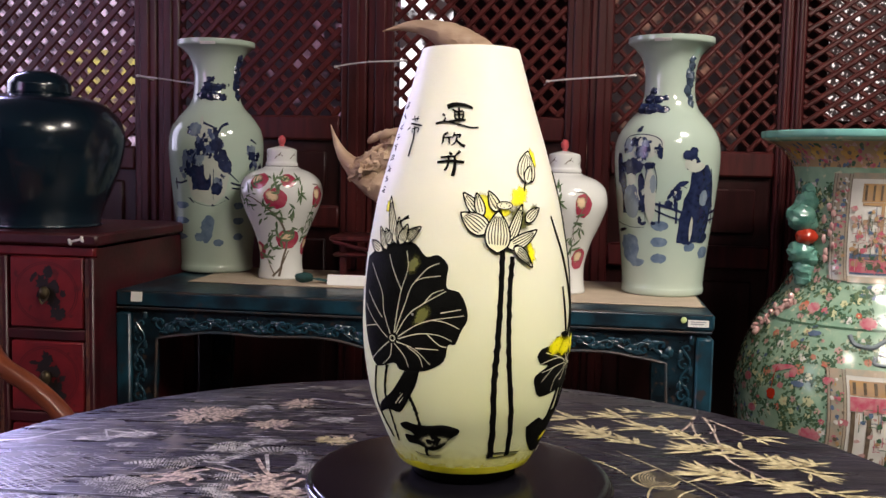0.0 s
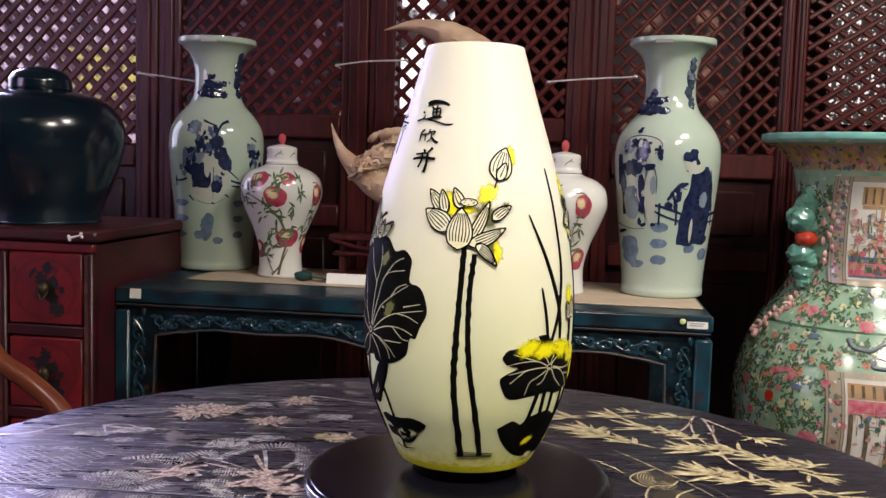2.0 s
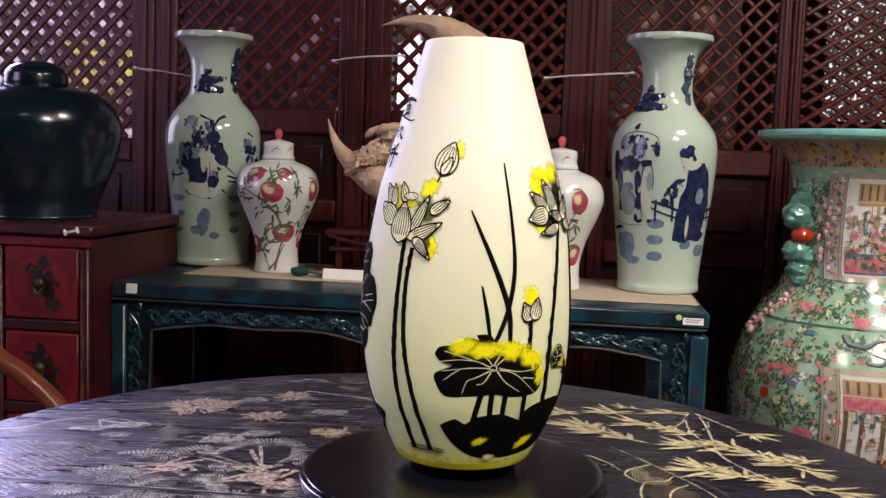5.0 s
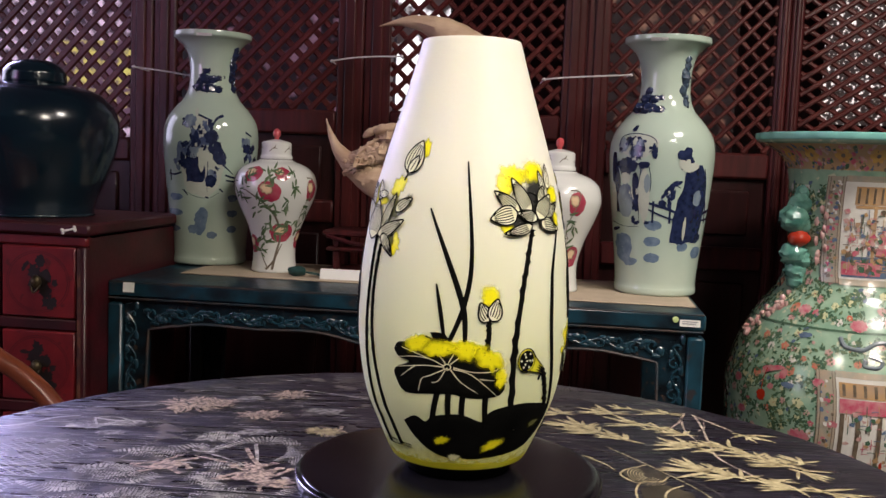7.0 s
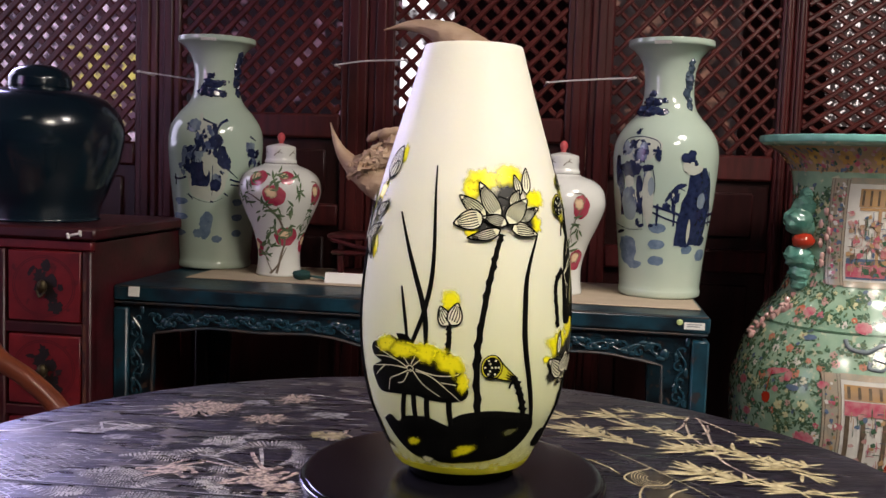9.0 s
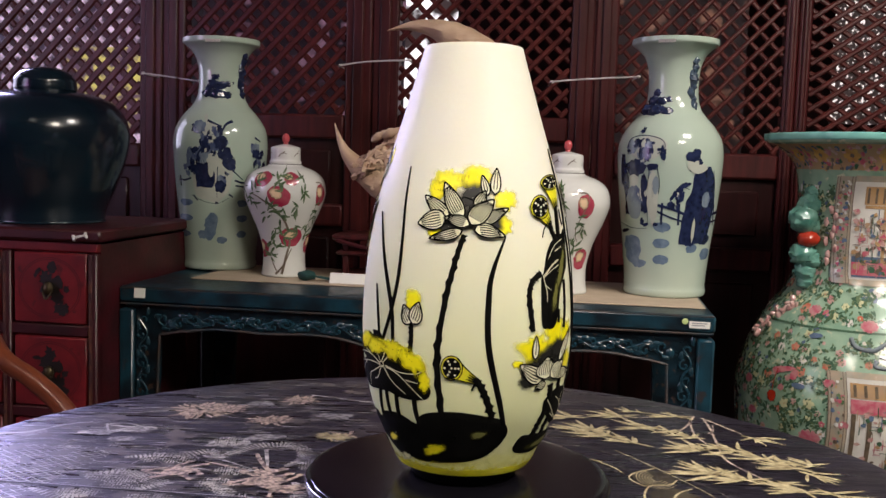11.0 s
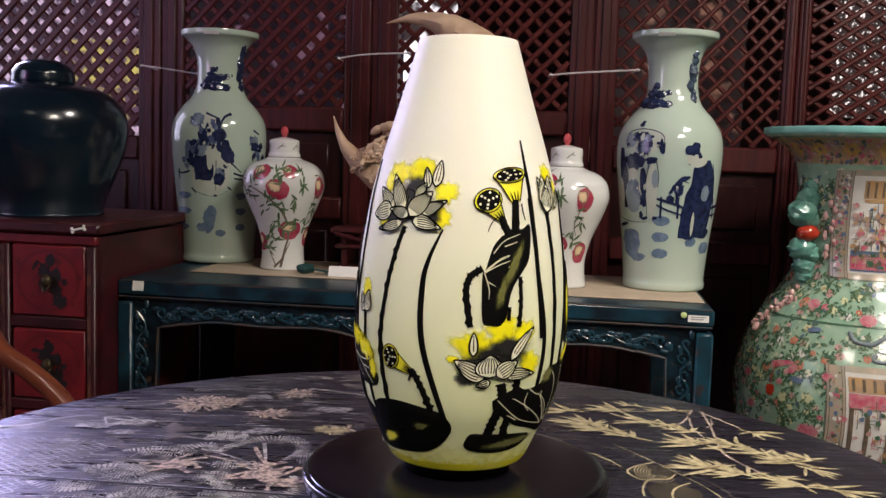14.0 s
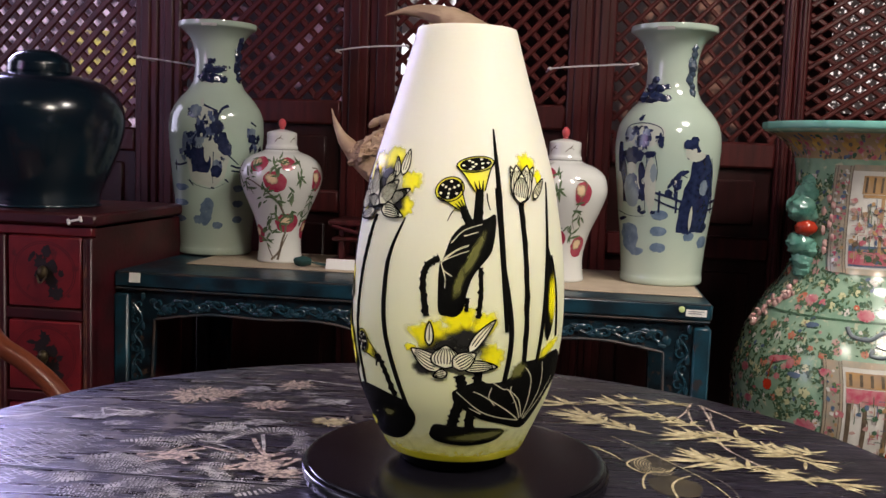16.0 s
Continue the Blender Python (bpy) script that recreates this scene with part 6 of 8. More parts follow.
# ---- crescent carving on its stand ----
stand = thing("carving_stand", pose(-0.107, 2.03, AZ + 0.0005, 0, 0, -6.35) @ SC, "dark wooden two-tier stand on the altar table", "stand")
for z0, z1, w in ((0.098, 0.112, 0.20), (0.062, 0.072, 0.19), (0.0, 0.018, 0.20)):
    s = Sheet()
    s.box(-w, w, -0.07, 0.07, z0, z1, 0.004)
    part("shelf", s, "wood", stand)
for x in (-0.175, 0.165):
    for y in (-0.06, 0.05):
        for z0, z1 in ((0.018, 0.062), (0.072, 0.098)):
            s = Sheet()
            s.box(x, x + 0.014, y, y + 0.014, z0, z1, 0.002)
            part("post", s, "wood", stand)
s = Sheet()
s.tube(spline([(-0.19, -0.066, 0.098), (-0.10, -0.068, 0.080), (0.0, -0.068, 0.086), (0.10, -0.068, 0.080), (0.19, -0.066, 0.098)], 6), 0.005, 6)
part("scroll_rail", s, "red_dark", stand)
# the crescent: outer circle and an inner circle moved towards the open side
RO, RI, SH, OPEN = 0.228, 0.150, 0.056, radians(151)
s = Sheet()
rows = []
for i in range(121):
    a = OPEN + radians(33) + (2 * math.pi - radians(66)) * i / 120
    d = a - OPEN
    ri = SH * math.cos(d) + math.sqrt(max(0, RI * RI - (SH * math.sin(d)) ** 2))
    taper = min(1, (min(i, 120 - i) + 0.4) / 17) ** 0.8
    ri = RO - max(0.0015, (RO - ri) * taper)
    th = max(0.004, 0.035 * min(1, (RO - ri) / 0.06))
    row = []
    n_ = 12
    for j in range(n_):
        b = 2 * math.pi * j / n_
        rr = (RO + ri) / 2 + (RO - ri) / 2 * math.cos(b)
        rr += 0.0035 * noise.noise((rr * 60, a * 9, 1)) * min(1, (RO - ri) / 0.03)
        row.append((rr * math.cos(a), th * math.sin(b) * (1 + 0.25 * noise.noise((rr * 50, a * 8, 4))), rr * math.sin(a)))
    rows.append(row)
s.grid(rows, close=True)
carve = random.Random(8)
for k in range(16):
    t = k / 15
    s.ball((-0.150 + 0.125 * t, -0.018 - 0.012 * (k % 2), -0.112 + 0.070 * t + carve.uniform(-0.016, 0.012)), carve.uniform(0.016, 0.026), carve.uniform(0.012, 0.022), carve.uniform(0.014, 0.024), 16, 11, 1.1)
for pts, rad in (([(-0.134, -0.02, -0.056), (-0.114, -0.024, -0.043), (-0.092, -0.022, -0.034)], 0.0095), ([(-0.150, -0.036, -0.104), (-0.118, -0.036, -0.074), (-0.096, -0.036, -0.060)], 0.0045), ([(-0.128, -0.036, -0.114), (-0.096, -0.036, -0.086), (-0.07, -0.036, -0.060)], 0.0045),
                 ([(-0.104, -0.036, -0.118), (-0.074, -0.036, -0.096), (-0.036, -0.036, -0.06)], 0.0045), ([(-0.104, -0.030, -0.048), (-0.085, -0.034, -0.036), (-0.04, -0.03, -0.030)], 0.012), ([(-0.185, 0, -0.115), (-0.15, -0.01, -0.11), (-0.10, -0.01, -0.10), (-0.02, -0.01, -0.10)], 0.022)):
    line = spline(pts, 6)
    s.tube(line, [rad * (0.25 + 0.75 * math.sin(math.pi * (0.08 + 0.84 * k / (len(line) - 1)))) * (1 + 0.25 * noise.noise((k * 0.5, rad * 90, 2))) for k in range(len(line))], 10)
for k in range(22):
    a = OPEN + radians(62 + k * 3.2)
    rr = 0.208 - 0.010 * (k % 3)
    s.ball((rr * math.cos(a), -0.030, rr * math.sin(a)), 0.0055, 0.003, 0.0055, 8, 6, 0.5)
moon = tagged(part("crescent_carving", s, "moon", None, "pale carved wooden crescent moon on a dark stand"), "", "carving")
moon.matrix_world = pose(-0.086, 1.97, 1.150, 0, 0, -4) @ SC
# tassel and card beside the jar
ts = thing("tassel", pose(-0.348, 1.952, AZ + 0.003) @ SC, "dark green thread tassel lying on the altar table", "tassel")
s = Sheet()
s.ball((0, 0, 0.012), 0.022, 0.016, 0.012, 12, 8, 0.3)
part("knot", s, "tassel", ts)
s = Sheet()
for k in range(14):
    y = -0.012 + 0.0018 * k
    s.tube(spline([(0.01, 0, 0.012), (0.04, y, 0.008), (0.075, y * 1.5 - 0.004, 0.003)], 3), 0.0013, 5)
part("fringe", s, "tassel", ts)
cd = thing("name_card", pose(-0.246, 1.928, AZ + 0.0005, 0, 0, -6) @ SC, "blank folded white card on the altar table", "card")
s = Sheet()
s.grid([[(-0.05, -0.012, 0.0), (0.05, -0.012, 0.0)], [(-0.05, 0.0, 0.026), (0.05, 0.0, 0.026)], [(-0.05, 0.014, 0.0), (0.05, 0.014, 0.0)]])
part("card", s, "paper", cd, smooth=0)

# ---- red cabinet with the green jar ----
CZ = 0.905
CAB = pose(-0.715, 1.70, 0, 0, 0, -6.35)
CW, CD = 0.95, 0.42
cab = thing("red_cabinet", CAB, "worn red lacquered cabinet of small painted drawers", "cabinet")
s = Sheet()
s.box(-CW, 0, 0.012, CD, 0.02, CZ - 0.03)
part("carcass", s, "red_dark", cab)
s = Sheet()
s.box(-CW - 0.015, 0.012, -0.012, CD + 0.01, CZ - 0.024, CZ, 0.005)
part("top_board", s, "red_dark", cab)
s = Sheet()
s.box(-CW, -0.0, 0.0, 0.02, CZ - 0.046, CZ - 0.025, 0.003)
part("top_rail", s, "red", cab)
for k in range(6):
    x = -k * 0.183
    s = Sheet()
    s.box(x - 0.018, x, -0.004, 0.02, 0.0, CZ - 0.047, 0.003)
    part("stile", s, "red_dark", cab)
    s = Sheet()
    s.box(x - 0.0165, x - 0.0095, -0.0055, -0.0042, 0.02, CZ - 0.050, 0.0004)
    part("worn_gilding", s, "worn_gilt", cab, "worn gilded line on the stile")
for r in range(5):
    zt = CZ - 0.046 - r * 0.168
    s = Sheet()
    s.box(-CW + 0.02, -0.019, 0.0, 0.018, zt - 0.168, zt - 0.145, 0.003)
    part("rail", s, "red_dark", cab)
    for k in range(5):
        x1 = -0.022 - k * 0.183
        x0, z0, z1 = x1 - 0.155, zt - 0.143, zt - 0.002
        d = Sheet()
        d.box(x0, x1, -0.002, 0.016, z0, z1, 0.003)
        dr = part("drawer", d, "red", cab)
        cx, cz = (x0 + x1) / 2, (z0 + z1) / 2
        o = Sheet()
        fr = lambda x, y, lift=0.001: (cx + x, -0.002 - lift, cz + y)
        for e in (0.066, 0.062):
            ribbon(o, fr, [(e * math.cos(t), 0.92 * e * math.sin(t)) for t in (i * math.pi / 10 for i in range(21))], 0.0022, 0.0022, 0.0008, 2)
        part("ring", o, "red_ring", dr, "faint darker painted ring")
        rnd = random.Random(r * 7 + k)
        for q, (px_, pz_, ra, rb) in enumerate(((0.002, 0.040, 0.012, 0.010), (-0.006, 0.020, 0.015, 0.012), (0.014, 0.010, 0.017, 0.012), (-0.004, -0.006, 0.014, 0.016), (0.018, -0.020, 0.012, 0.013), (0.026, -0.042, 0.014, 0.014), (-0.028, 0.028, 0.012, 0.004), (0.034, -0.004, 0.007, 0.006))):
            o = Sheet()
            patch(o, fr, px_ + rnd.uniform(-0.003, 0.003), pz_ + rnd.uniform(-0.003, 0.003), oval(ra, rb, rnd.uniform(0, 180), 0.8, q + r + k, 3), 0.0012 + 0.0001 * q, 24, 2)
            part("painted_flower", o, "black_paint", dr)
        o = Sheet()
        o.ball((cx, -0.010, cz), 0.011, 0.009, 0.014, 10, 7)
        o.tube(spline([(cx - 0.010, -0.012, cz - 0.006), (cx, -0.018, cz - 0.020), (cx + 0.010, -0.012, cz - 0.006)], 4), 0.002, 6)
        part("pull", o, "brass", dr, "old brass drop pull")
bone = thing("paper_tag", CAB @ pose(-0.030, -0.013, CZ - 0.013, 0, -14, 0), "small white bow-shaped paper tag on the cabinet", "price tag")
s = Sheet()
s.tube([(-0.012, 0, 0), (0.012, 0, 0)], 0.0024, 8)
for x in (-0.013, 0.013):
    for z in (-0.003, 0.003):
        s.ball((x, 0, z), 0.0038, 0.003, 0.0038, 8, 6)
part("bow", s, "paper", bone)

jar = thing("ginger_jar", pose(-0.905, 1.895, CZ + 0.0005), "large glossy dark green covered jar on the red cabinet", "jar")
JP = spline([(0.001, 0.0), (0.112, 0.0), (0.120, 0.006), (0.124, 0.03), (0.142, 0.07), (0.161, 0.12), (0.1715, 0.17), (0.1705, 0.205), (0.157, 0.236), (0.130, 0.260), (0.092, 0.273), (0.062, 0.277)], 4)
part("body", lathe(JP + [(0.05, 0.277), (0.05, 0.25), (0.001, 0.24)], 96), "jar", jar)
part("lid", lathe(spline([(0.050, 0.2775), (0.063, 0.2778), (0.0635, 0.292), (0.061, 0.303), (0.050, 0.316), (0.030, 0.325), (0.001, 0.327)], 4), 72), "jar", jar, "domed green lid")

# ---- large enamelled floor vase ----
BP = spline([(0.150, 0.0), (0.165, 0.01), (0.168, 0.05), (0.160, 0.10), (0.175, 0.22), (0.205, 0.38), (0.240, 0.50), (0.250, 0.585), (0.238, 0.665), (0.198, 0.757), (0.160, 0.808), (0.146, 0.838), (0.139, 0.870), (0.138, 0.94),
             (0.142, 1.02), (0.150, 1.065), (0.168, 1.095), (0.196, 1.112), (0.210, 1.117), (0.2145, 1.122)], 4)
BS = Turned(BP)
big = thing("floor_vase", pose(0.842, 1.905, 0.0005), "large enamelled floor vase, green with flowers and palace panels", "vase")
part("body", lathe([(0.001, 0)] + BP, 112), "rose_green", big)
part("rim", lathe(spline([(0.2140, 1.1215), (0.2165, 1.124), (0.2170, 1.133), (0.2150, 1.1365), (0.208, 1.134), (0.19, 1.115), (0.15, 1.08), (0.13, 1.02), (0.125, 0.95)], 3), 112, lambda a, r, z: 0.0015 * math.sin(a * 24) if r > 0.2 else 0), "turquoise", big, "turquoise wavy rim")
K = BS


def band(sk, z0, z1, lift, n=96, phi0=0, phi1=360):
    s = Sheet()
    s.grid([[sk.at(phi0 + (phi1 - phi0) * i / n, z0 + (z1 - z0) * k / 8, lift) for k in range(9)] for i in range(n + 1)])
    return s


part("neck_band", band(K, 1.064, 1.114, 0.0008), "ochre", big, "ochre band with flower heads")
part("joint_line", band(K, 0.751, 0.755, 0.0012), "dark_green", big, "dark line at the shoulder")
rnd = random.Random(11)
PANELS = ((10, 0.850, 1.042, 0.214), (6, 0.20, 0.670, 0.265))


def in_panel(p, z):
    return any(abs((p - c + 180) % 360 - 180) < math.degrees(w / 2 / K.radius(z)) * 1.12 and z0 - 0.02 < z < z1 + 0.02 for c, z0, z1, w in PANELS)


# flowering scrolls all over the ground: spaced flower heads, tendrils between them, leaves along the tendrils
heads = []
tries = 0
while len(heads) < 620 and tries < 9000:
    tries += 1
    p, z = rnd.uniform(-120, 100), rnd.uniform(0.32, 1.03)
    r = K.radius(z)
    if in_panel(p, z) or 0.742 < z < 0.764 or any(math.hypot(radians(p - q[0]) * r, z - q[1]) < 0.0165 for q in heads):
        continue
    heads.append((p, z, rnd.choice(("rose", "rose_pale", "rose_pale", "straw", "straw", "white_panel", "white_panel", "rose_green", "coral_soft")), rnd.uniform(0.0042, 0.0095) * rnd.choice((0.8, 1.0, 1.3))))
tints = {}
for q, (p, z, c, a) in enumerate(heads):
    m_ = rnd.randint(5, 7)
    a0 = rnd.uniform(0, 6)
    for w_ in range(m_):
        b_ = a0 + 6.283 * w_ / m_
        tints.setdefault(c, []).append((p, z, a * 0.55 * math.cos(b_), a * 0.48 * math.sin(b_), a * 0.46, a * 0.36, math.degrees(b_), q + w_))
    tints.setdefault(rnd.choice(("ochre", "rose_pale", "straw")), []).append((p, z, 0, 0, a * 0.30, a * 0.28, 0, q + 50))
    near = sorted(heads, key=lambda o: math.hypot(radians(o[0] - p) * K.radius(z), o[1] - z))[1:4]
    for o in near:
        for w_ in range(5):
            t = rnd.uniform(0.15, 0.85)
            pp, zz = p + (o[0] - p) * t + rnd.gauss(0, 1.6), z + (o[1] - z) * t + rnd.gauss(0, 0.006)
            if not in_panel(pp, zz):
                ll = rnd.uniform(0.0028, 0.0064)
                tints.setdefault("dark_green" if w_ % 3 else "leaf_green", []).append((pp, zz, 0, 0, ll, ll * rnd.uniform(0.34, 0.5), rnd.uniform(0, 180), w_ + q))
    if q % 5 == 0:
        tints.setdefault("slate", []).append((p + 3.5, z + 0.010, 0, 0, 0.006, 0.0035, rnd.uniform(0, 90), q))
for c, spots in tints.items():
    s = Sheet()
    for k, (p, z, dx, dy, ra, rb, t, sd) in enumerate(spots):
        patch(s, K.chart(p, z), dx, dy, oval(ra, rb, t, 0.35, sd * 0.37), 0.0010 + 0.0002 * (sd % 4), 11, 2)
    tagged(part("enamel_" + {"rose": "blossom", "rose_pale": "petal", "dark_green": "leaf", "leaf_green": "pale_leaf", "ochre": "fruit", "slate": "cloud", "white_panel": "bud", "straw": "yellow_flower", "rose_green": "green_flower", "coral_soft": "red_flower"}[c], s, c, big, "scattered enamel flowers and leaves"), kind="stuff")
# peonies and a hanging lantern on the body
for p, z, q_ in ((-40, 0.545, 0.8), (-78, 0.63, 0.5), (-33, 0.655, 0.45), (-60, 0.50, 0.55), (-24, 0.50, 0.5), (-17, 0.765, 0.6), (3, 0.768, 0.75), (-72, 0.57, 0.45), (-26, 0.58, 0.45), (-50, 0.785, 0.5)):
    peony = None
    for q in range(9):
        a = q * 2.4
        fl = Sheet()
        patch(fl, K.chart(p, z), q_ * 0.012 * math.cos(a), q_ * 0.006 * math.sin(a), oval(0.013 * q_, 0.008 * q_, math.degrees(a), 0.4, q), 0.0018 + 0.0002 * q, 14, 2)
        if peony is None:
            peony = part("peony", fl, "rose", big, "rose-red enamel peony")
        else:
            part("petal", fl, "rose", peony)
    for q in range(11):
        a = q * 0.571
        fl = Sheet()
        patch(fl, K.chart(p, z), q_ * 0.022 * math.cos(a), q_ * 0.014 * math.sin(a), oval(0.006 * q_, 0.005 * q_, math.degrees(a), 0.4, q), 0.0017, 12, 1)
        part("pale_petal", fl, "rose_pale", peony)
on(K, big, "lantern", "coral", [pat(K, -60, 0.610, 0.011, 0.011, 0, 0.25, 1, 0.0024), lin(K, -60, 0.625, [(0.004, 0.04), (0, 0.01), (0, -0.028)], 0.0022, 0.0015, 0.0024)], "red painted lantern")
on(K, big, "lantern_canopy", "rose", [pat(K, -57, 0.665, 0.026, 0.006, 12, 0.5, 2, 0.0022), pat(K, -50, 0.660, 0.008, 0.011, -20, 0.4, 4, 0.0022)], "rose canopy over the lantern")
for drawn in (pat(K, -47, 0.640, 0.014, 0.006, 0, 0.4, 4, 0.0022), pat(K, -44, 0.738, 0.014, 0.005, 5, 0.5, 5, 0.0022)):
    on(K, big, "blue_cloud", "slate", [drawn], "small slate-blue cloud")
# grey coiling relief on the shoulder
s = Sheet()
for pts, r in (([(-26, 0.742), (-23, 0.726), (-15, 0.722), (-8, 0.736), (0, 0.735), (8, 0.715)], 0.006), ([(-12, 0.712), (-6, 0.704), (-8, 0.692), (-14, 0.694), (-13, 0.704)], 0.005), ([(4, 0.73), (10, 0.742), (18, 0.735)], 0.007)):
    s.tube(spline([K.at(p, z, 0.001) for p, z in pts], 6), r * 0.75, 8)
part("coil_relief", s, "coil_grey", big, "grey-blue moulded coil on the shoulder")


def wrap_rect(c, x0, x1, z0, z1, lift, sk=K):
    s = Sheet()
    n = 16
    s.grid([[sk.at(c + math.degrees((x0 + (x1 - x0) * i / n) / sk.radius(z)), z, lift) for i in range(n + 1)] for z in [z0 + (z1 - z0) * k / 12 for k in range(13)]])
    return s


def merge(sheets):
    s = Sheet()
    for q in sheets:
        s.add(q.v, q.f)
    return s


for c, z0, z1, w in PANELS:
    h = w / 2
    b = 0.034
    pan = part("scene_panel", wrap_rect(c, -h, h, z0, z1, 0.0026), "white_panel", big, "white enamel panel with palace buildings")
    part("panel_border", merge([wrap_rect(c, -h - b, -h, z0 - 0.01, z1 + 0.01, 0.0030), wrap_rect(c, h, h + b, z0 - 0.01, z1 + 0.01, 0.0030),
                                wrap_rect(c, -h, h, z1, z1 + 0.012, 0.0030), wrap_rect(c, -h, h, z0 - 0.012, z0, 0.0030)]), "border", pan, "pinkish border")
    for x in (-h - b, -h - b * 0.84, -h - b * 0.16, -h, h, h + b * 0.16, h + b):
        part("border_line", wrap_rect(c, x - 0.0007, x + 0.0007, z0 - 0.01, z1 + 0.01, 0.0034), "twig", pan, "thin brown border line")
    rb = random.Random(int(z0 * 100))
    for tone in ("rose", "slate", "leaf_green", "ochre", "white_panel", "twig"):
        bits = []
        for q in range(34):
            z = rb.uniform(z0, z1)
            x = rb.choice((-1, 1)) * (h + b / 2) + rb.uniform(-0.3, 0.3) * b
            bits.append(pat(K, c + math.degrees(x / K.radius(z)), z, rb.uniform(0.0015, 0.0045), rb.uniform(0.0015, 0.005), rb.uniform(0, 90), 0.7, q, 0.0037 + 0.00003 * q, 9, 1))
        tagged(on(K, pan, "border_motif", tone, bits, "small motifs in the border"), kind="stuff")
    H_ = z1 - z0

    def roof(zr, xa, xb, hh):
        part("painted_roof", wrap_rect(c, xa, xb, zr, zr + hh, 0.0034), "ochre", pan, "tiled ochre roof")
        part("roof_tile", merge([wrap_rect(c, xa + (xb - xa) * (i + 0.3) / 14, xa + (xb - xa) * (i + 0.6) / 14, zr + 0.003, zr + hh - 0.003, 0.0040) for i in range(14)]), "twig", pan)

    if z0 > 0.6:
        roof(z1 - 0.045, -h * 0.8, h, 0.036)
        part("beam", wrap_rect(c, -h * 0.78, h, z1 - 0.052, z1 - 0.046, 0.0036), "ochre", pan)
        for x in (-0.05, -0.02, 0.03, 0.07):
            part("pillar", wrap_rect(c, x, x + 0.006, z0 + 0.02, z1 - 0.05, 0.0036), "ochre", pan)
        on(K, pan, "blossom_pot", "rose", [pat(K, c - 8, z0 + 0.085, 0.016, 0.016, 0, 0.7, 2, 0.0042), pat(K, c - 3, z0 + 0.06, 0.012, 0.014, 0, 0.6, 5, 0.0042), pat(K, c - 12, z0 + 0.055, 0.012, 0.01, 0, 0.6, 7, 0.0042)])
        part("blue_screen", wrap_rect(c, -h * 0.95, -h * 0.15, z0 + 0.004, z0 + 0.045, 0.0036), "slate", pan)
        part("red_screen", wrap_rect(c, -h * 0.95, -h * 0.3, z0 + 0.008, z0 + 0.034, 0.0044), "rose", pan)
    else:
        roof(0.634, -h * 0.96, h, 0.028)
        part("red_beam", wrap_rect(c, -h * 0.96, h, 0.605, 0.632, 0.0038), "rose", pan, "red painted beam")
        for x in (-0.126, -0.098, -0.060, -0.02, 0.04, 0.09):
            part("pillar", wrap_rect(c, x, x + 0.008, z0 + 0.05, 0.604, 0.0038), "twig", pan)
        part("window_bar", merge([wrap_rect(c, -0.07, -0.022, z, z + 0.004, 0.0038) for z in (0.30, 0.40, 0.46, 0.475)]), "rose", pan)
        on(K, pan, "blue_cover", "slate", [pat(K, c - 1, 0.45, 0.028, 0.045, 0, 0.2, 2, 0.0044)])
        on(K, pan, "table_pot", "coral", [pat(K, c - 10, 0.485, 0.010, 0.007, 0, 0.2, 2, 0.0044), pat(K, c - 11, 0.505, 0.003, 0.012, 0, 0.2, 2, 0.0044)])
rnd = random.Random(21)
for c_, share in (("rose", 60), ("slate", 40), ("dark_green", 55), ("ochre", 80), ("twig", 70), ("rose_pale", 60)):
    bits = []
    for c, z0, z1, w in PANELS:
        for k in range(share):
            z = rnd.uniform(max(z0, 0.40) + 0.012, z1 - 0.055)
            x = rnd.uniform(-w * 0.46, w * 0.46)
            if rnd.random() < 0.5:
                bits.append(pat(K, c + math.degrees(x / K.radius(z)), z, rnd.uniform(0.002, 0.007), rnd.uniform(0.002, 0.006), rnd.uniform(0, 180), 0.7, k, 0.0048 + 0.0001 * (k % 7), 9, 1))
            else:
                bits.append(lin(K, c + math.degrees(x / K.radius(z)), z, [(-0.006, 0), (0, 0.001), (0.007, 0)] if rnd.random() < 0.5 else [(0, -0.010), (0.0005, 0), (0, 0.010)], 0.0016, 0.0012, 0.0048 + 0.0001 * (k % 7)))
    for k in range(share):
        bits.append(pat(K, rnd.uniform(-100, 90), rnd.uniform(1.066, 1.110), rnd.uniform(0.003, 0.007), rnd.uniform(0.002, 0.005), rnd.uniform(0, 180), 0.6, k, 0.0012 + 0.0001 * (k % 5), 9, 1))
    tagged(on(K, big, "panel_detail", c_, bits, "fine enamel details"), kind="stuff")
for p in range(-100, 101, 22):
    fh = Sheet()
    for q in range(6):
        b_ = q * 1.0472
        patch(fh, K.chart(p, 1.092), 0.009 * math.cos(b_), 0.007 * math.sin(b_), oval(0.0075, 0.0055, math.degrees(b_), 0.2, q), 0.0016 + 0.0001 * q, 12, 2)
    head = part("flower_head", fh, "mustard", big, "mustard flower head on the band")
    fh = Sheet()
    patch(fh, K.chart(p, 1.092), 0, 0, oval(0.004, 0.004, 0, 0.3, p), 0.0026, 12, 1)
    part("flower_heart", fh, "twig", head, "dark heart")
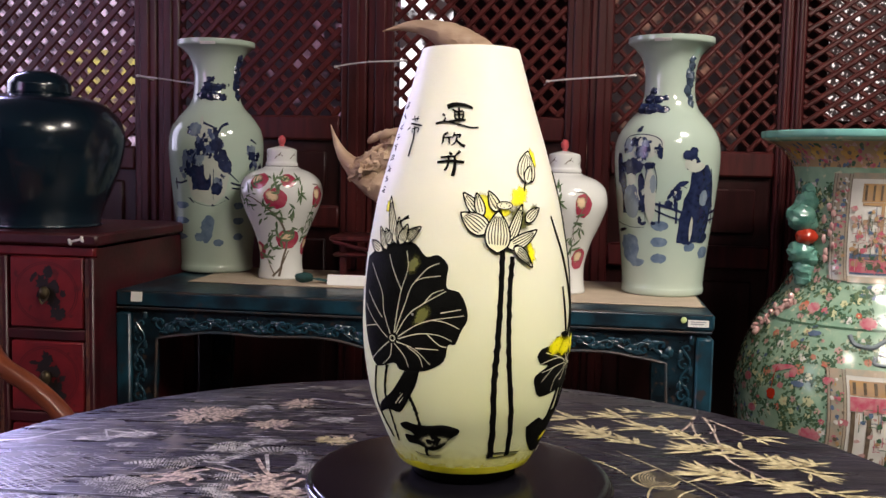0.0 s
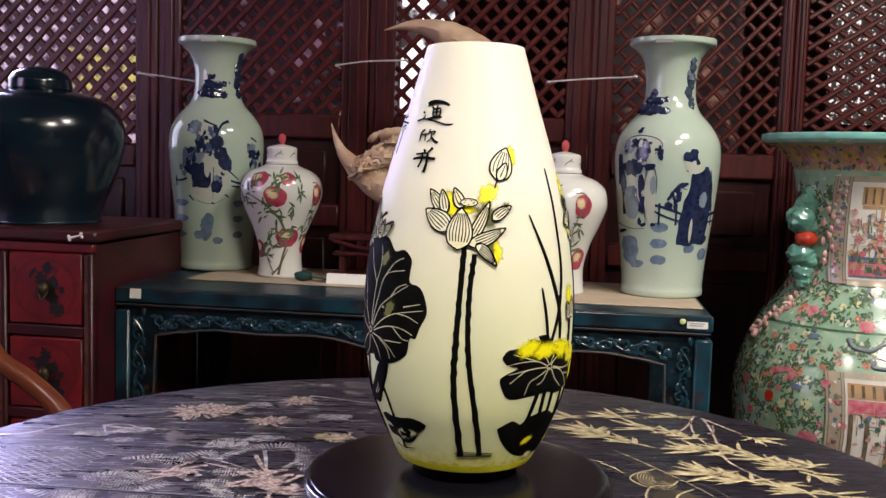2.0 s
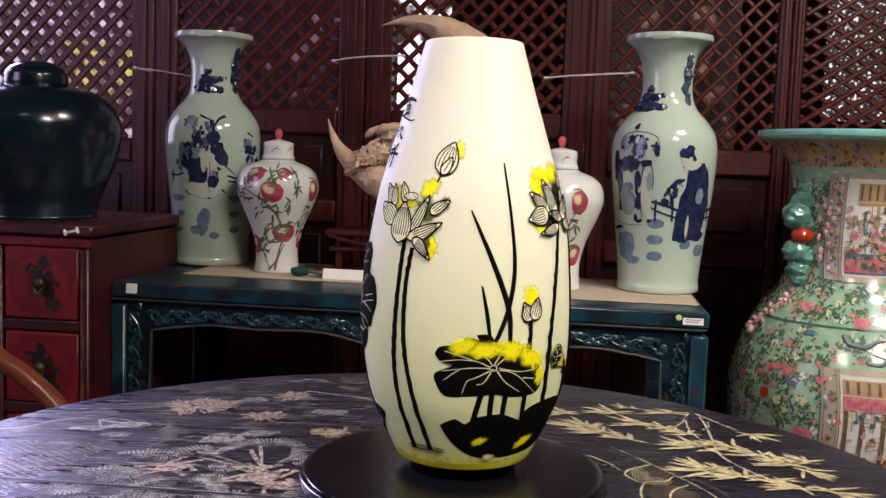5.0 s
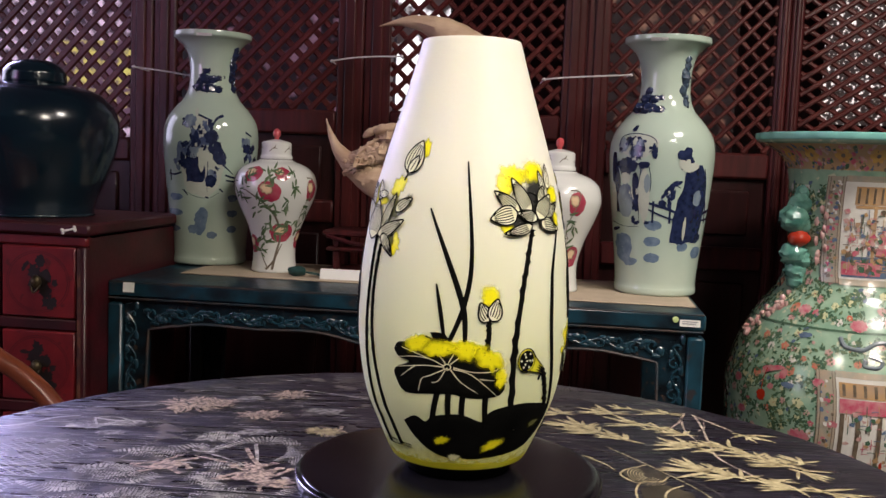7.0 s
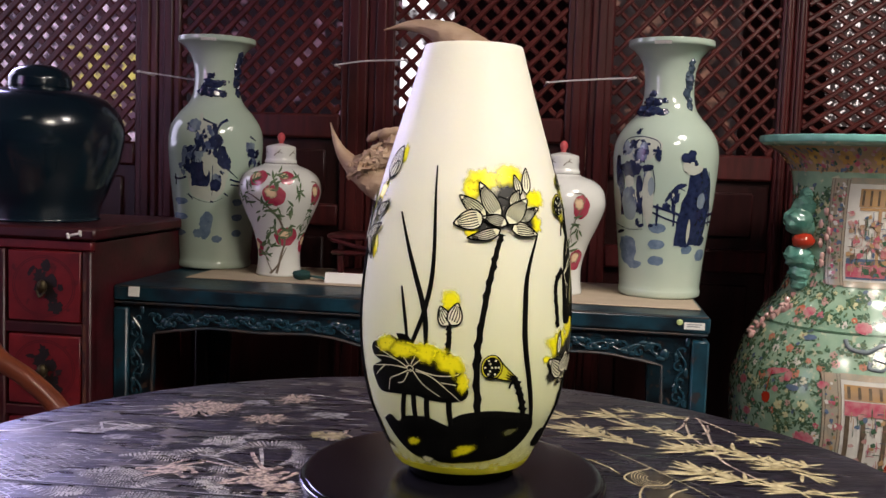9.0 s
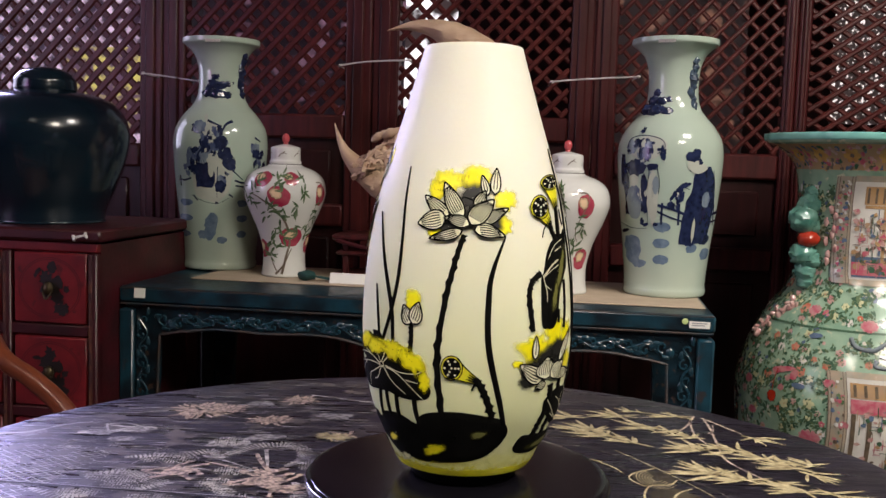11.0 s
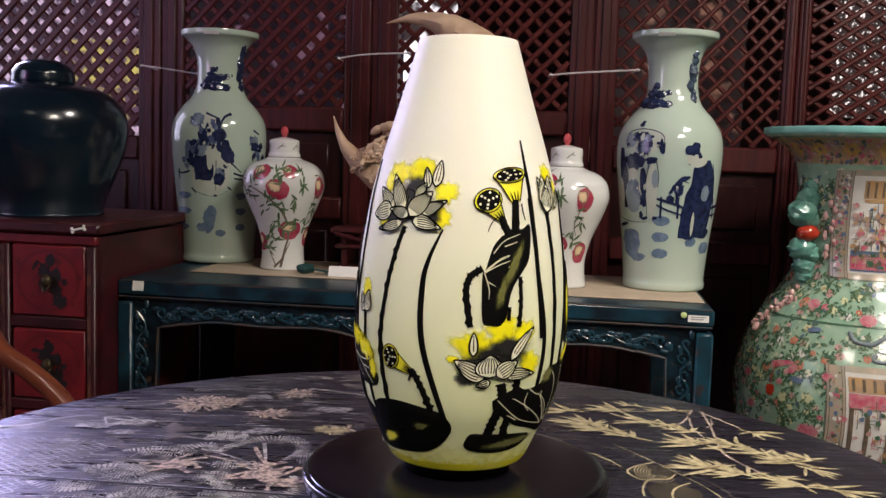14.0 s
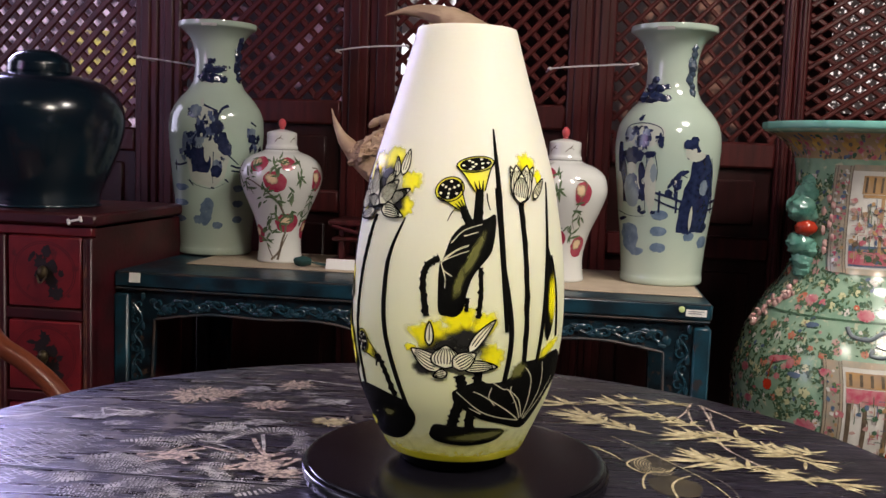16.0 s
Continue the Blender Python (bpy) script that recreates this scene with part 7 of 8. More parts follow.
# moulded handle on the neck
a = radians(-70 - 90)
for dx, z, r in ((0.014, 1.016, 0.015), (0.020, 0.992, 0.023), (0.036, 0.962, 0.028), (0.020, 0.950, 0.022), (0.032, 0.890, 0.026), (0.016, 0.878, 0.026), (0.022, 0.856, 0.021), (0.012, 0.834, 0.018)):
    hd = Sheet()
    rr = K.radius(z) - 0.012 + dx
    hd.ball((rr * math.cos(a), rr * math.sin(a), z), r * 1.06, r * 1.06, r * 1.0, 26, 18, 0.22)
    handle = part("handle", hd, "jade", big, "moulded jade-green handle lump")
hd = Sheet()
a = radians(-66 - 90)
hd.ball(((K.radius(0.922) + 0.018) * math.cos(a), (K.radius(0.922) + 0.018) * math.sin(a), 0.922), 0.023, 0.023, 0.018, 20, 14, 0.12)
part("red_ball", hd, "coral", handle, "red ball in the handle")
hd = Sheet()
rnd = random.Random(17)
for k in range(9):
    z = 0.985 - 0.013 * k
    hd.ball(K.at(-50 + 5 * math.sin(k * 2.3), z, 0.001), 0.006, 0.005, 0.009, 10, 7, 0.4)
part("rose_edge", hd, "rose_pale", big, "pink moulded edge of the handle")
hd = Sheet()
for k in range(34):
    t = k / 33
    hd.ball(K.at(-92 + 26 * t + rnd.uniform(-5, 5), 0.715 + 0.085 * t + rnd.uniform(-0.012, 0.012), 0.003), rnd.uniform(0.003, 0.007), rnd.uniform(0.003, 0.006), rnd.uniform(0.003, 0.008), 9, 6, 0.6)
tagged(part("moulded_crest", hd, "rose_pale", big, "pinkish moulded crest on the shoulder"), kind="stuff")

# ---- chair behind the table ----
ch = thing("armchair", pose(-0.86, 1.23, 0), "orange-brown wooden armchair with a curved arm rail", "chair")
s = Sheet()
arm = spline([(-0.16, 0.16, 0.90), (0.0, 0.14, 0.83), (0.10, 0.11, 0.776), (0.155, 0.07, 0.733), (0.208, 0.06, 0.703), (0.255, 0.05, 0.668), (0.30, 0.03, 0.62), (0.32, 0.0, 0.60)], 6)
s.tube(arm, 0.0155, 12)
part("arm_rail", s, "arm", ch)
for x, y, zt in ((-0.14, 0.16, 0.90), (0.29, 0.03, 0.625), (-0.14, -0.28, 0.86), (0.29, -0.28, 0.44)):
    s = Sheet()
    s.tube([(x, y, 0.0), (x, y, zt)], 0.017, 10)
    part("leg", s, "arm", ch)
s = Sheet()
s.box(-0.16, 0.31, -0.30, 0.18, 0.42, 0.45, 0.008)
part("seat", s, "arm", ch)
s = Sheet()
s.tube(spline([(-0.14, 0.16, 0.89), (-0.2, -0.06, 0.90), (-0.14, -0.28, 0.86)], 6), 0.015, 10)
part("back_rail", s, "arm", ch)

# ---- threads on the lattice ----
for pts in ([(-0.862, 2.372, 1.265), (-0.80, 2.36, 1.258), (-0.71, 2.36, 1.247)], [(-0.346, 2.375, 1.298), (-0.30, 2.37, 1.306), (-0.24, 2.37, 1.312), (-0.165, 2.365, 1.315)], [(0.195, 2.275, 1.262), (0.25, 2.27, 1.268), (0.33, 2.268, 1.274), (0.405, 2.263, 1.279)]):
    th_ = thing("door_pull_cord", pose(0, 0, 0), "pale knotted cord tied across the lattice doors", "cord", "cords on the doors")
    s = Sheet()
    s.tube(spline(pts, 5), 0.0022, 6)
    part("strand", s, "thread", th_)
    for e in (pts[0], pts[-1]):
        s = Sheet()
        d = Vector((e[0], WY - 0.1113 * e[0] + 0.012, e[2]))
        s.tube([e, d], 0.002, 6)
        s.ball(e, 0.006, 0.004, 0.004, 8, 6, 0.3)
        part("knot", s, "thread", th_)

# ---- drawings on the round table ----


def on_table(name, material, drawings, label="", lift=0.0006):
    s = Sheet()
    for d in drawings:
        d(s)
    return part(name, s, material, table, label)


def T(x, y, turn=0):
    return flat(x - TC[0], y - TC[1], TZ, turn)


def bamboo(x, y, turn, size, n, seed):
    """A star-like fan of pointed leaves round a node, longest on one side; each leaf is a piece of its own."""
    rnd = random.Random(seed)
    s = Sheet()
    ribbon(s, T(x, y, turn), [(-size * 0.2, 0), (0, 0.001), (size * 0.3, -0.002)], 0.0016, 0.001, 0.0004)
    twig = part("bamboo_spray", s, "gold", table, "gold-painted bamboo leaves")
    for k in range(n):
        a = 100 + 165 * (k + rnd.uniform(-0.3, 0.3)) / n if k < n * 0.68 else rnd.uniform(-75, 85)
        ln_ = size * (rnd.uniform(0.55, 0.8) if abs(a - 180) < 70 else rnd.uniform(0.3, 0.5))
        s = Sheet()
        petal(s, None, T(x, y, turn), rnd.uniform(-0.006, 0.006), rnd.uniform(-0.004, 0.004), a, ln_, ln_ * 0.115 + 0.0012, rnd.uniform(-0.12, 0.12), 0, 0.001, 0.0005 + 0.00006 * k)
        part("leaf", s, "gold", twig)


SPRAYS = ((0.136, 0.893, 4, 0.052, 10), (0.155, 0.845, -4, 0.058, 12), (0.194, 0.907, 2, 0.052, 11), (0.214, 0.930, -10, 0.036, 7), (0.168, 0.824, -8, 0.060, 12), (0.190, 0.803, -24, 0.052, 11),
          (0.217, 0.860, -6, 0.056, 11), (0.238, 0.848, -14, 0.042, 8), (0.258, 0.834, -10, 0.048, 9), (0.254, 0.915, -6, 0.044, 8), (0.257, 0.785, 2, 0.060, 13), (0.288, 0.789, 2, 0.058, 12), (0.322, 0.840, 160, 0.048, 8), (0.312, 0.765, -10, 0.050, 10),
          (0.330, 0.741, -12, 0.054, 11), (0.350, 0.749, -6, 0.046, 9), (0.345, 0.722, 150, 0.046, 8), (0.251, 0.712, -4, 0.060, 12), (0.275, 0.699, 0, 0.058, 13), (0.298, 0.694, 168, 0.046, 8), (0.318, 0.672, -4, 0.052, 10), (0.345, 0.668, 174, 0.046, 8))
for k, (x, y, turn, size, n) in enumerate(SPRAYS):
    bamboo(x, y, turn, size, n, 20 + k)


def t_line(pts, w, w1=None, lift=0.0005):
    return lambda s: ribbon(s, T(0, 0), pts, w, w1, lift, 5)


on_table("bamboo_branch", "pink_inlay", [t_line([(0.286, 0.910), (0.283, 0.860), (0.277, 0.807), (0.273, 0.759), (0.286, 0.719), (0.308, 0.675)], 0.0026), t_line([(0.276, 0.918), (0.262, 0.880), (0.249, 0.857)], 0.003, 0.002),
                                         t_line([(0.284, 0.915), (0.300, 0.880), (0.313, 0.853)], 0.003, 0.002), t_line([(0.270, 0.905), (0.262, 0.85), (0.266, 0.81)], 0.0025, 0.0015),
                                         t_line([(0.278, 0.92), (0.230, 0.908), (0.168, 0.897)], 0.0018, 0.0012), t_line([(0.277, 0.85), (0.285, 0.86), (0.29, 0.885)], 0.0025, 0.0015)], "pale reddish bamboo branches")
# shell-shaped medallion and long thin twigs beside the turntable
on_table("shell_outline", "gold", [t_line([(0.213, 0.690), (0.204, 0.676), (0.187, 0.672), (0.178, 0.650), (0.176, 0.63)], 0.0019), t_line([(0.199, 0.722), (0.178, 0.706), (0.171, 0.690), (0.180, 0.672), (0.187, 0.672)], 0.0019),
                                   t_line([(0.222, 0.668), (0.208, 0.655), (0.200, 0.635), (0.20, 0.60)], 0.002)], "gold-painted shell outline")
on_table("shell_field", "olive_field", [lambda s: patch(s, T(0.193, 0.694), 0, 0, oval(0.019, 0.020, 20, 0.15, 1), 0.0004), lambda s: patch(s, T(0.203, 0.64), 0, 0, oval(0.022, 0.026, 10, 0.2, 3), 0.0004)], "dull olive shell field")
on_table("shell_ring", "faint_line", [t_line([(0.193 + r * math.cos(t), 0.694 + r * math.sin(t)) for t in (i * math.pi / 6 for i in range(12))], 0.0009, 0.0009, 0.0008) for r in (0.004, 0.007, 0.010, 0.013, 0.016)])
on_table("long_twig", "faint_line", [t_line([(0.125, 0.855), (0.105, 0.81), (0.149, 0.777), (0.195, 0.728), (0.245, 0.66), (0.25, 0.60)], 0.0018), t_line([(0.149, 0.777), (0.16, 0.765)], 0.004, 0.001)], "thin dull gold twig")
on_table("small_mark", "faint_line", [lambda s, k=k: patch(s, T(0.150 + 0.006 * k, 0.722 - 0.006 * (k % 3)), 0, 0, oval(0.0030, 0.002, 40 * k, 0.5, k), 0.0005, 14, 2) for k in range(5)], "dull gold marks")


def net(x0, x1, y0, y1, gap, inside, w=0.0010):
    """Faint crossed lines in the part of the field where inside(x, y) holds."""
    out = []
    for sgn in (1, -1):
        k = -40
        while k < 40:
            pts = []
            for i in range(41):
                x = x0 + (x1 - x0) * i / 40
                y = (y0 + y1) / 2 + sgn * 0.75 * (x - (x0 + x1) / 2) + k * gap
                if y0 < y < y1 and inside(x, y):
                    pts.append((x, y))
            if len(pts) > 2:
                out.append(t_line(pts, w, w, 0.0004))
            k += 1
    return out


disc = lambda x, y, r=0.43: math.hypot(x - TC[0], y - TC[1]) < r
on_table("net_ground", "shell_inlay", net(-0.46, -0.27, 0.50, 0.72, 0.0085, lambda x, y: disc(x, y, 0.445) and x < -0.29 - 0.25 * (0.74 - y)), "faint crossed net lines")
on_table("net_border", "faint_line", net(-0.10, 0.30, 0.955, 1.06, 0.008, lambda x, y: 0.395 < math.hypot(x - TC[0], y - TC[1]) < 0.444, 0.0014), "faint net border at the rim")
on_table("border_line", "faint_line", [t_line([(TC[0] + 0.392 * math.cos(t), TC[1] + 0.392 * math.sin(t)) for t in (0.75 + i * 0.09 for i in range(14))], 0.002)])
SE = lambda x: 0.612 - 0.075 * (x + 0.36)
on_table("board_seam", "seam", [t_line([(x, SE(x)) for x in (-0.455, -0.36, -0.2, -0.05)], 0.0036, 0.0036, 0.0010)], "dark seam between boards")
on_table("seam_edge", "shell_inlay", [t_line([(x, SE(x) + 0.0028) for x in (-0.455, -0.36, -0.2, -0.05)], 0.0009, 0.0009, 0.0010)])
on_table("ruled_line", "grey_inlay", [t_line([(-0.304, 0.553), (-0.280, 0.645), (-0.257, 0.737)], 0.0014)])


def ragged_flower(x, y, rx, ry, seed, n=96):
    def d(s):
        rnd = random.Random(seed)
        for k in range(n):
            a = rnd.uniform(0, 6.28)
            q = rnd.uniform(0.0, 0.55)
            ln_ = rnd.uniform(0.25, 0.55) * rx
            petal(s, None, T(x + q * rx * math.cos(a), y + q * ry * math.sin(a)), 0, 0, math.degrees(a) + rnd.uniform(-35, 35), ln_, ln_ * 0.20 + 0.0008, rnd.uniform(-0.3, 0.3), 0, 0.001, 0.0004 + 0.00002 * k)
    return d


for x, y, rx, ry, sd, col in ((-0.266, 0.861, 0.040, 0.040, 3, "pink_inlay"), (-0.240, 0.872, 0.026, 0.024, 4, "pink_inlay"), (-0.168, 0.922, 0.026, 0.026, 5, "pink_inlay"), (-0.183, 0.832, 0.028, 0.024, 7, "pink_inlay"), 
                              (-0.107, 0.781, 0.024, 0.012, 13, "gold")):
    on_table("inlaid_flower", col, [ragged_flower(x, y, rx, ry, sd)], "pale pinkish inlaid flower")


def scaly(pts, w, seed):
    """A coiling body of small scales."""
    def d(s):
        line = spline(pts, 7)
        rnd = random.Random(seed)
        for i, (x, y) in enumerate(line):
            xa, ya = line[max(i - 1, 0)]
            xb, yb = line[min(i + 1, len(line) - 1)]
            dd = math.hypot(xb - xa, yb - ya) or 1
            nx, ny = -(yb - ya) / dd, (xb - xa) / dd
            ww = w * math.sin(math.pi * (0.12 + 0.8 * i / len(line)))
            for k in range(-2, 3):
                e = (k + 0.5 * (i % 2)) / 2.5
                patch(s, T(x + nx * ww * e, y + ny * ww * e), 0, 0, oval(0.00135, 0.00125, 0, 0.3, k), 0.0005 + 0.0000006 * (i * 5 + k), 7, 1)
    return d


COILS = (([(-0.200, 0.700), (-0.190, 0.722), (-0.172, 0.742), (-0.148, 0.748), (-0.130, 0.732), (-0.127, 0.705), (-0.136, 0.684)], 0.011), ([(-0.285, 0.690), (-0.262, 0.700), (-0.236, 0.704), (-0.215, 0.72), (-0.205, 0.70)], 0.009),
         ([(-0.300, 0.640), (-0.273, 0.650), (-0.250, 0.640), (-0.230, 0.625), (-0.245, 0.608)], 0.010), ([(-0.255, 0.575), (-0.23, 0.586), (-0.205, 0.580), (-0.195, 0.560)], 0.009),
         ([(-0.195, 0.632), (-0.180, 0.622), (-0.170, 0.600), (-0.16, 0.575)], 0.010), ([(-0.33, 0.60), (-0.30, 0.585), (-0.28, 0.59)], 0.008), ([(-0.15, 0.57), (-0.125, 0.585), (-0.11, 0.61), (-0.12, 0.64)], 0.008),
         ([(-0.36, 0.77), (-0.342, 0.762), (-0.325, 0.772), (-0.31, 0.790), (-0.29, 0.788)], 0.005))
for k, (pts, w) in enumerate(COILS):
    tagged(on_table("scaled_coil", "shell_inlay", [scaly(pts, w * 0.8, k)], "silvery scaled coil inlay"), kind="stuff")
rnd = random.Random(77)
WAVES = []
for k in range(240):
    x, y = rnd.uniform(-0.45, -0.06), rnd.uniform(0.52, 1.02)
    if not disc(x, y, 0.42) or math.hypot(x - TT[0], y - TT[1]) < 0.14:
        continue
    q = rnd.uniform(0.012, 0.04)
    WAVES.append(t_line([(x - q, y + rnd.uniform(-0.006, 0.006)), (x, y + rnd.uniform(-0.006, 0.010)), (x + q, y + rnd.uniform(-0.006, 0.006))], rnd.uniform(0.0010, 0.0026), 0.0008, 0.0003 + 0.000002 * k))
on_table("wave_line", "faint_line", WAVES, "faint curling wave lines")
for wing in (t_line([(-0.43, 0.748), (-0.405, 0.760), (-0.385, 0.785), (-0.37, 0.80)], 0.004, 0.001), t_line([(-0.36, 0.762), (-0.340, 0.766), (-0.325, 0.775)], 0.006, 0.002), t_line([(-0.345, 0.795), (-0.315, 0.788), (-0.295, 0.792)], 0.005, 0.002),
                                 t_line([(-0.40, 0.835), (-0.351, 0.838), (-0.30, 0.852)], 0.0022, 0.001), t_line([(-0.345, 0.86), (-0.31, 0.868)], 0.0018, 0.001), t_line([(-0.218, 0.705), (-0.19, 0.69), (-0.165, 0.672)], 0.003, 0.0015),
                                 t_line([(-0.165, 0.73), (-0.155, 0.69), (-0.15, 0.66)], 0.004, 0.002), t_line([(-0.25, 0.66), (-0.215, 0.668), (-0.19, 0.66)], 0.0028, 0.001), t_line([(-0.16, 0.95), (-0.10, 0.93), (-0.04, 0.90)], 0.003, 0.001)):
    on_table("crane_wing", "shell_inlay", [wing], "silvery inlaid wing stroke")

rnd = random.Random(99)
STREAKS, BITS = [], []
for k in range(900):
    x, y = rnd.uniform(-0.46, 0.0), rnd.uniform(0.50, 1.04)
    if not disc(x, y, 0.44) or math.hypot(x - TT[0], y - TT[1]) < 0.135 or rnd.random() < (x + 0.30) * 1.6:
        continue
    if k % 3:
        q = rnd.uniform(0.006, 0.026)
        STREAKS.append(t_line([(x - q, y - 0.06 * q), (x, y + rnd.uniform(-0.001, 0.001)), (x + q, y + 0.06 * q)], rnd.uniform(0.0006, 0.0016), 0.0004, 0.00025 + 0.0000003 * k))
    else:
        BITS.append(lambda s, x=x, y=y, k=k, r=rnd.uniform(0.003, 0.011): patch(s, T(x, y), 0, 0, oval(r, r * 0.7, k * 37, 0.9, k, 3), 0.00026 + 0.0000003 * k, 16, 2))
tagged(on_table("worn_streak", "shell_inlay", STREAKS, "pale worn streaks in the lacquer"), kind="stuff")
tagged(on_table("cloud_inlay", "faint_line", BITS, "dull scattered cloud inlay"), kind="stuff")



def pearl(x, y, rx, ry, n, seed, turn=0):
    """A patch of small shell grains set close together, in rough rows."""
    def d(s):
        rnd = random.Random(seed)
        f = T(x, y, turn)
        for k in range(n):
            a, q = rnd.uniform(0, 6.283), math.sqrt(rnd.random())
            px, py = rx * q * math.cos(a), ry * q * math.sin(a)
            px, py = round(px / 0.0026) * 0.0026 + rnd.uniform(-0.0005, 0.0005), round(py / 0.0036) * 0.0036 + rnd.uniform(-0.0007, 0.0007)
            patch(s, f, px, py, oval(0.0008, 0.0010, 0, 0.4, k), 0.0007 + 0.0000008 * k, 7, 1)
    return d


PEARLS = ((-0.276, 0.640, 0.022, 0.014), (-0.255, 0.618, 0.022, 0.013), (-0.186, 0.628, 0.014, 0.014), (-0.230, 0.586, 0.018, 0.012), (-0.165, 0.590, 0.020, 0.014), (-0.29, 0.596, 0.016, 0.010), (-0.205, 0.752, 0.016, 0.012), (-0.245, 0.690, 0.024, 0.010), (-0.180, 0.665, 0.014, 0.010), (-0.262, 0.565, 0.026, 0.014), (-0.20, 0.560, 0.024, 0.014), (-0.115, 0.690, 0.010, 0.016))
for k, (x, y, rx, ry) in enumerate(PEARLS):
    tagged(on_table("pearl_patch", "shell_inlay", [pearl(x, y, rx * 1.15, ry * 1.15, 260, 40 + k, 8)], "patch of silvery shell grains"), kind="stuff")


def splash(x, y, arms, size, seed):
    """A curling creature-like splash: a lump with tapering bent arms."""
    def d(s):
        rnd = random.Random(seed)
        patch(s, T(x, y), 0, 0, oval(size * 0.55, size * 0.42, 20, 0.6, seed, 3), 0.0009)
        for k in range(arms):
            a = 6.283 * (k + rnd.uniform(-0.25, 0.25)) / arms
            r1, r2, b = size * rnd.uniform(0.45, 0.6), size * rnd.uniform(0.85, 1.15), a + rnd.uniform(-0.6, 0.6)
            ribbon(s, T(x, y), [(0.2 * size * math.cos(a), 0.2 * size * math.sin(a)), (r1 * math.cos(a), r1 * math.sin(a)), (r2 * math.cos(b), r2 * math.sin(b))], size * 0.30, size * 0.10, 0.0010 + 0.00002 * k)
            patch(s, T(x + r2 * math.cos(b), y + r2 * math.sin(b)), 0, 0, oval(size * 0.15, size * 0.12, 0, 0.5, k), 0.0012 + 0.00002 * k, 10, 2)
    return d


for x, y, arms, size, sd in ((-0.227, 0.658, 7, 0.026, 2), (-0.146, 0.642, 8, 0.030, 5), (-0.128, 0.624, 6, 0.022, 8), (-0.152, 0.664, 5, 0.016, 9), (-0.100, 0.785, 6, 0.018, 12)):
    on_table("inlaid_creature", "pink_inlay", [splash(x, y, arms, size, sd)], "cream inlaid curling creature")
on_table("inlaid_ray", "pink_inlay", [t_line([(-0.211, 0.687), (-0.190, 0.678), (-0.168, 0.667)], 0.0022, 0.0042, 0.0009), t_line([(-0.171, 0.717), (-0.160, 0.690), (-0.147, 0.666)], 0.0040, 0.0050, 0.0009)], "cream inlaid rays")
for x, y, rx, ry, t, sd in ((-0.338, 0.765, 0.013, 0.008, 15, 1), (-0.303, 0.781, 0.014, 0.008, 15, 2), (-0.309, 0.747, 0.014, 0.008, 10, 3), (-0.400, 0.752, 0.016, 0.006, 40, 4), (-0.205, 0.745, 0.020, 0.012, 10, 5), (-0.175, 0.770, 0.018, 0.010, 20, 6), (-0.21, 0.90, 0.016, 0.010, 0, 7), (-0.12, 0.86, 0.020, 0.012, 0, 8)):
    on_table("inlaid_cloud", "grey_inlay", [lambda s: patch(s, T(x, y), 0, 0, oval(rx, ry, t, 0.6, sd, 3), 0.0006, 36, 4)], "grey inlaid cloud")
on_table("cloud_curl", "shell_inlay", [t_line([(-0.348, 0.758), (-0.332, 0.767), (-0.341, 0.793), (-0.321, 0.799), (-0.297, 0.781), (-0.316, 0.772)], 0.0026, 0.0020, 0.0010), t_line([(-0.43, 0.745), (-0.40, 0.760), (-0.385, 0.785), (-0.36, 0.800)], 0.0040, 0.0016, 0.0010),
                                   t_line([(-0.36, 0.835), (-0.33, 0.842), (-0.29, 0.862)], 0.0024, 0.0010, 0.0010), t_line([(-0.418, 0.80), (-0.38, 0.815)], 0.0016, 0.0010, 0.0010)], "silvery inlaid cloud curls")
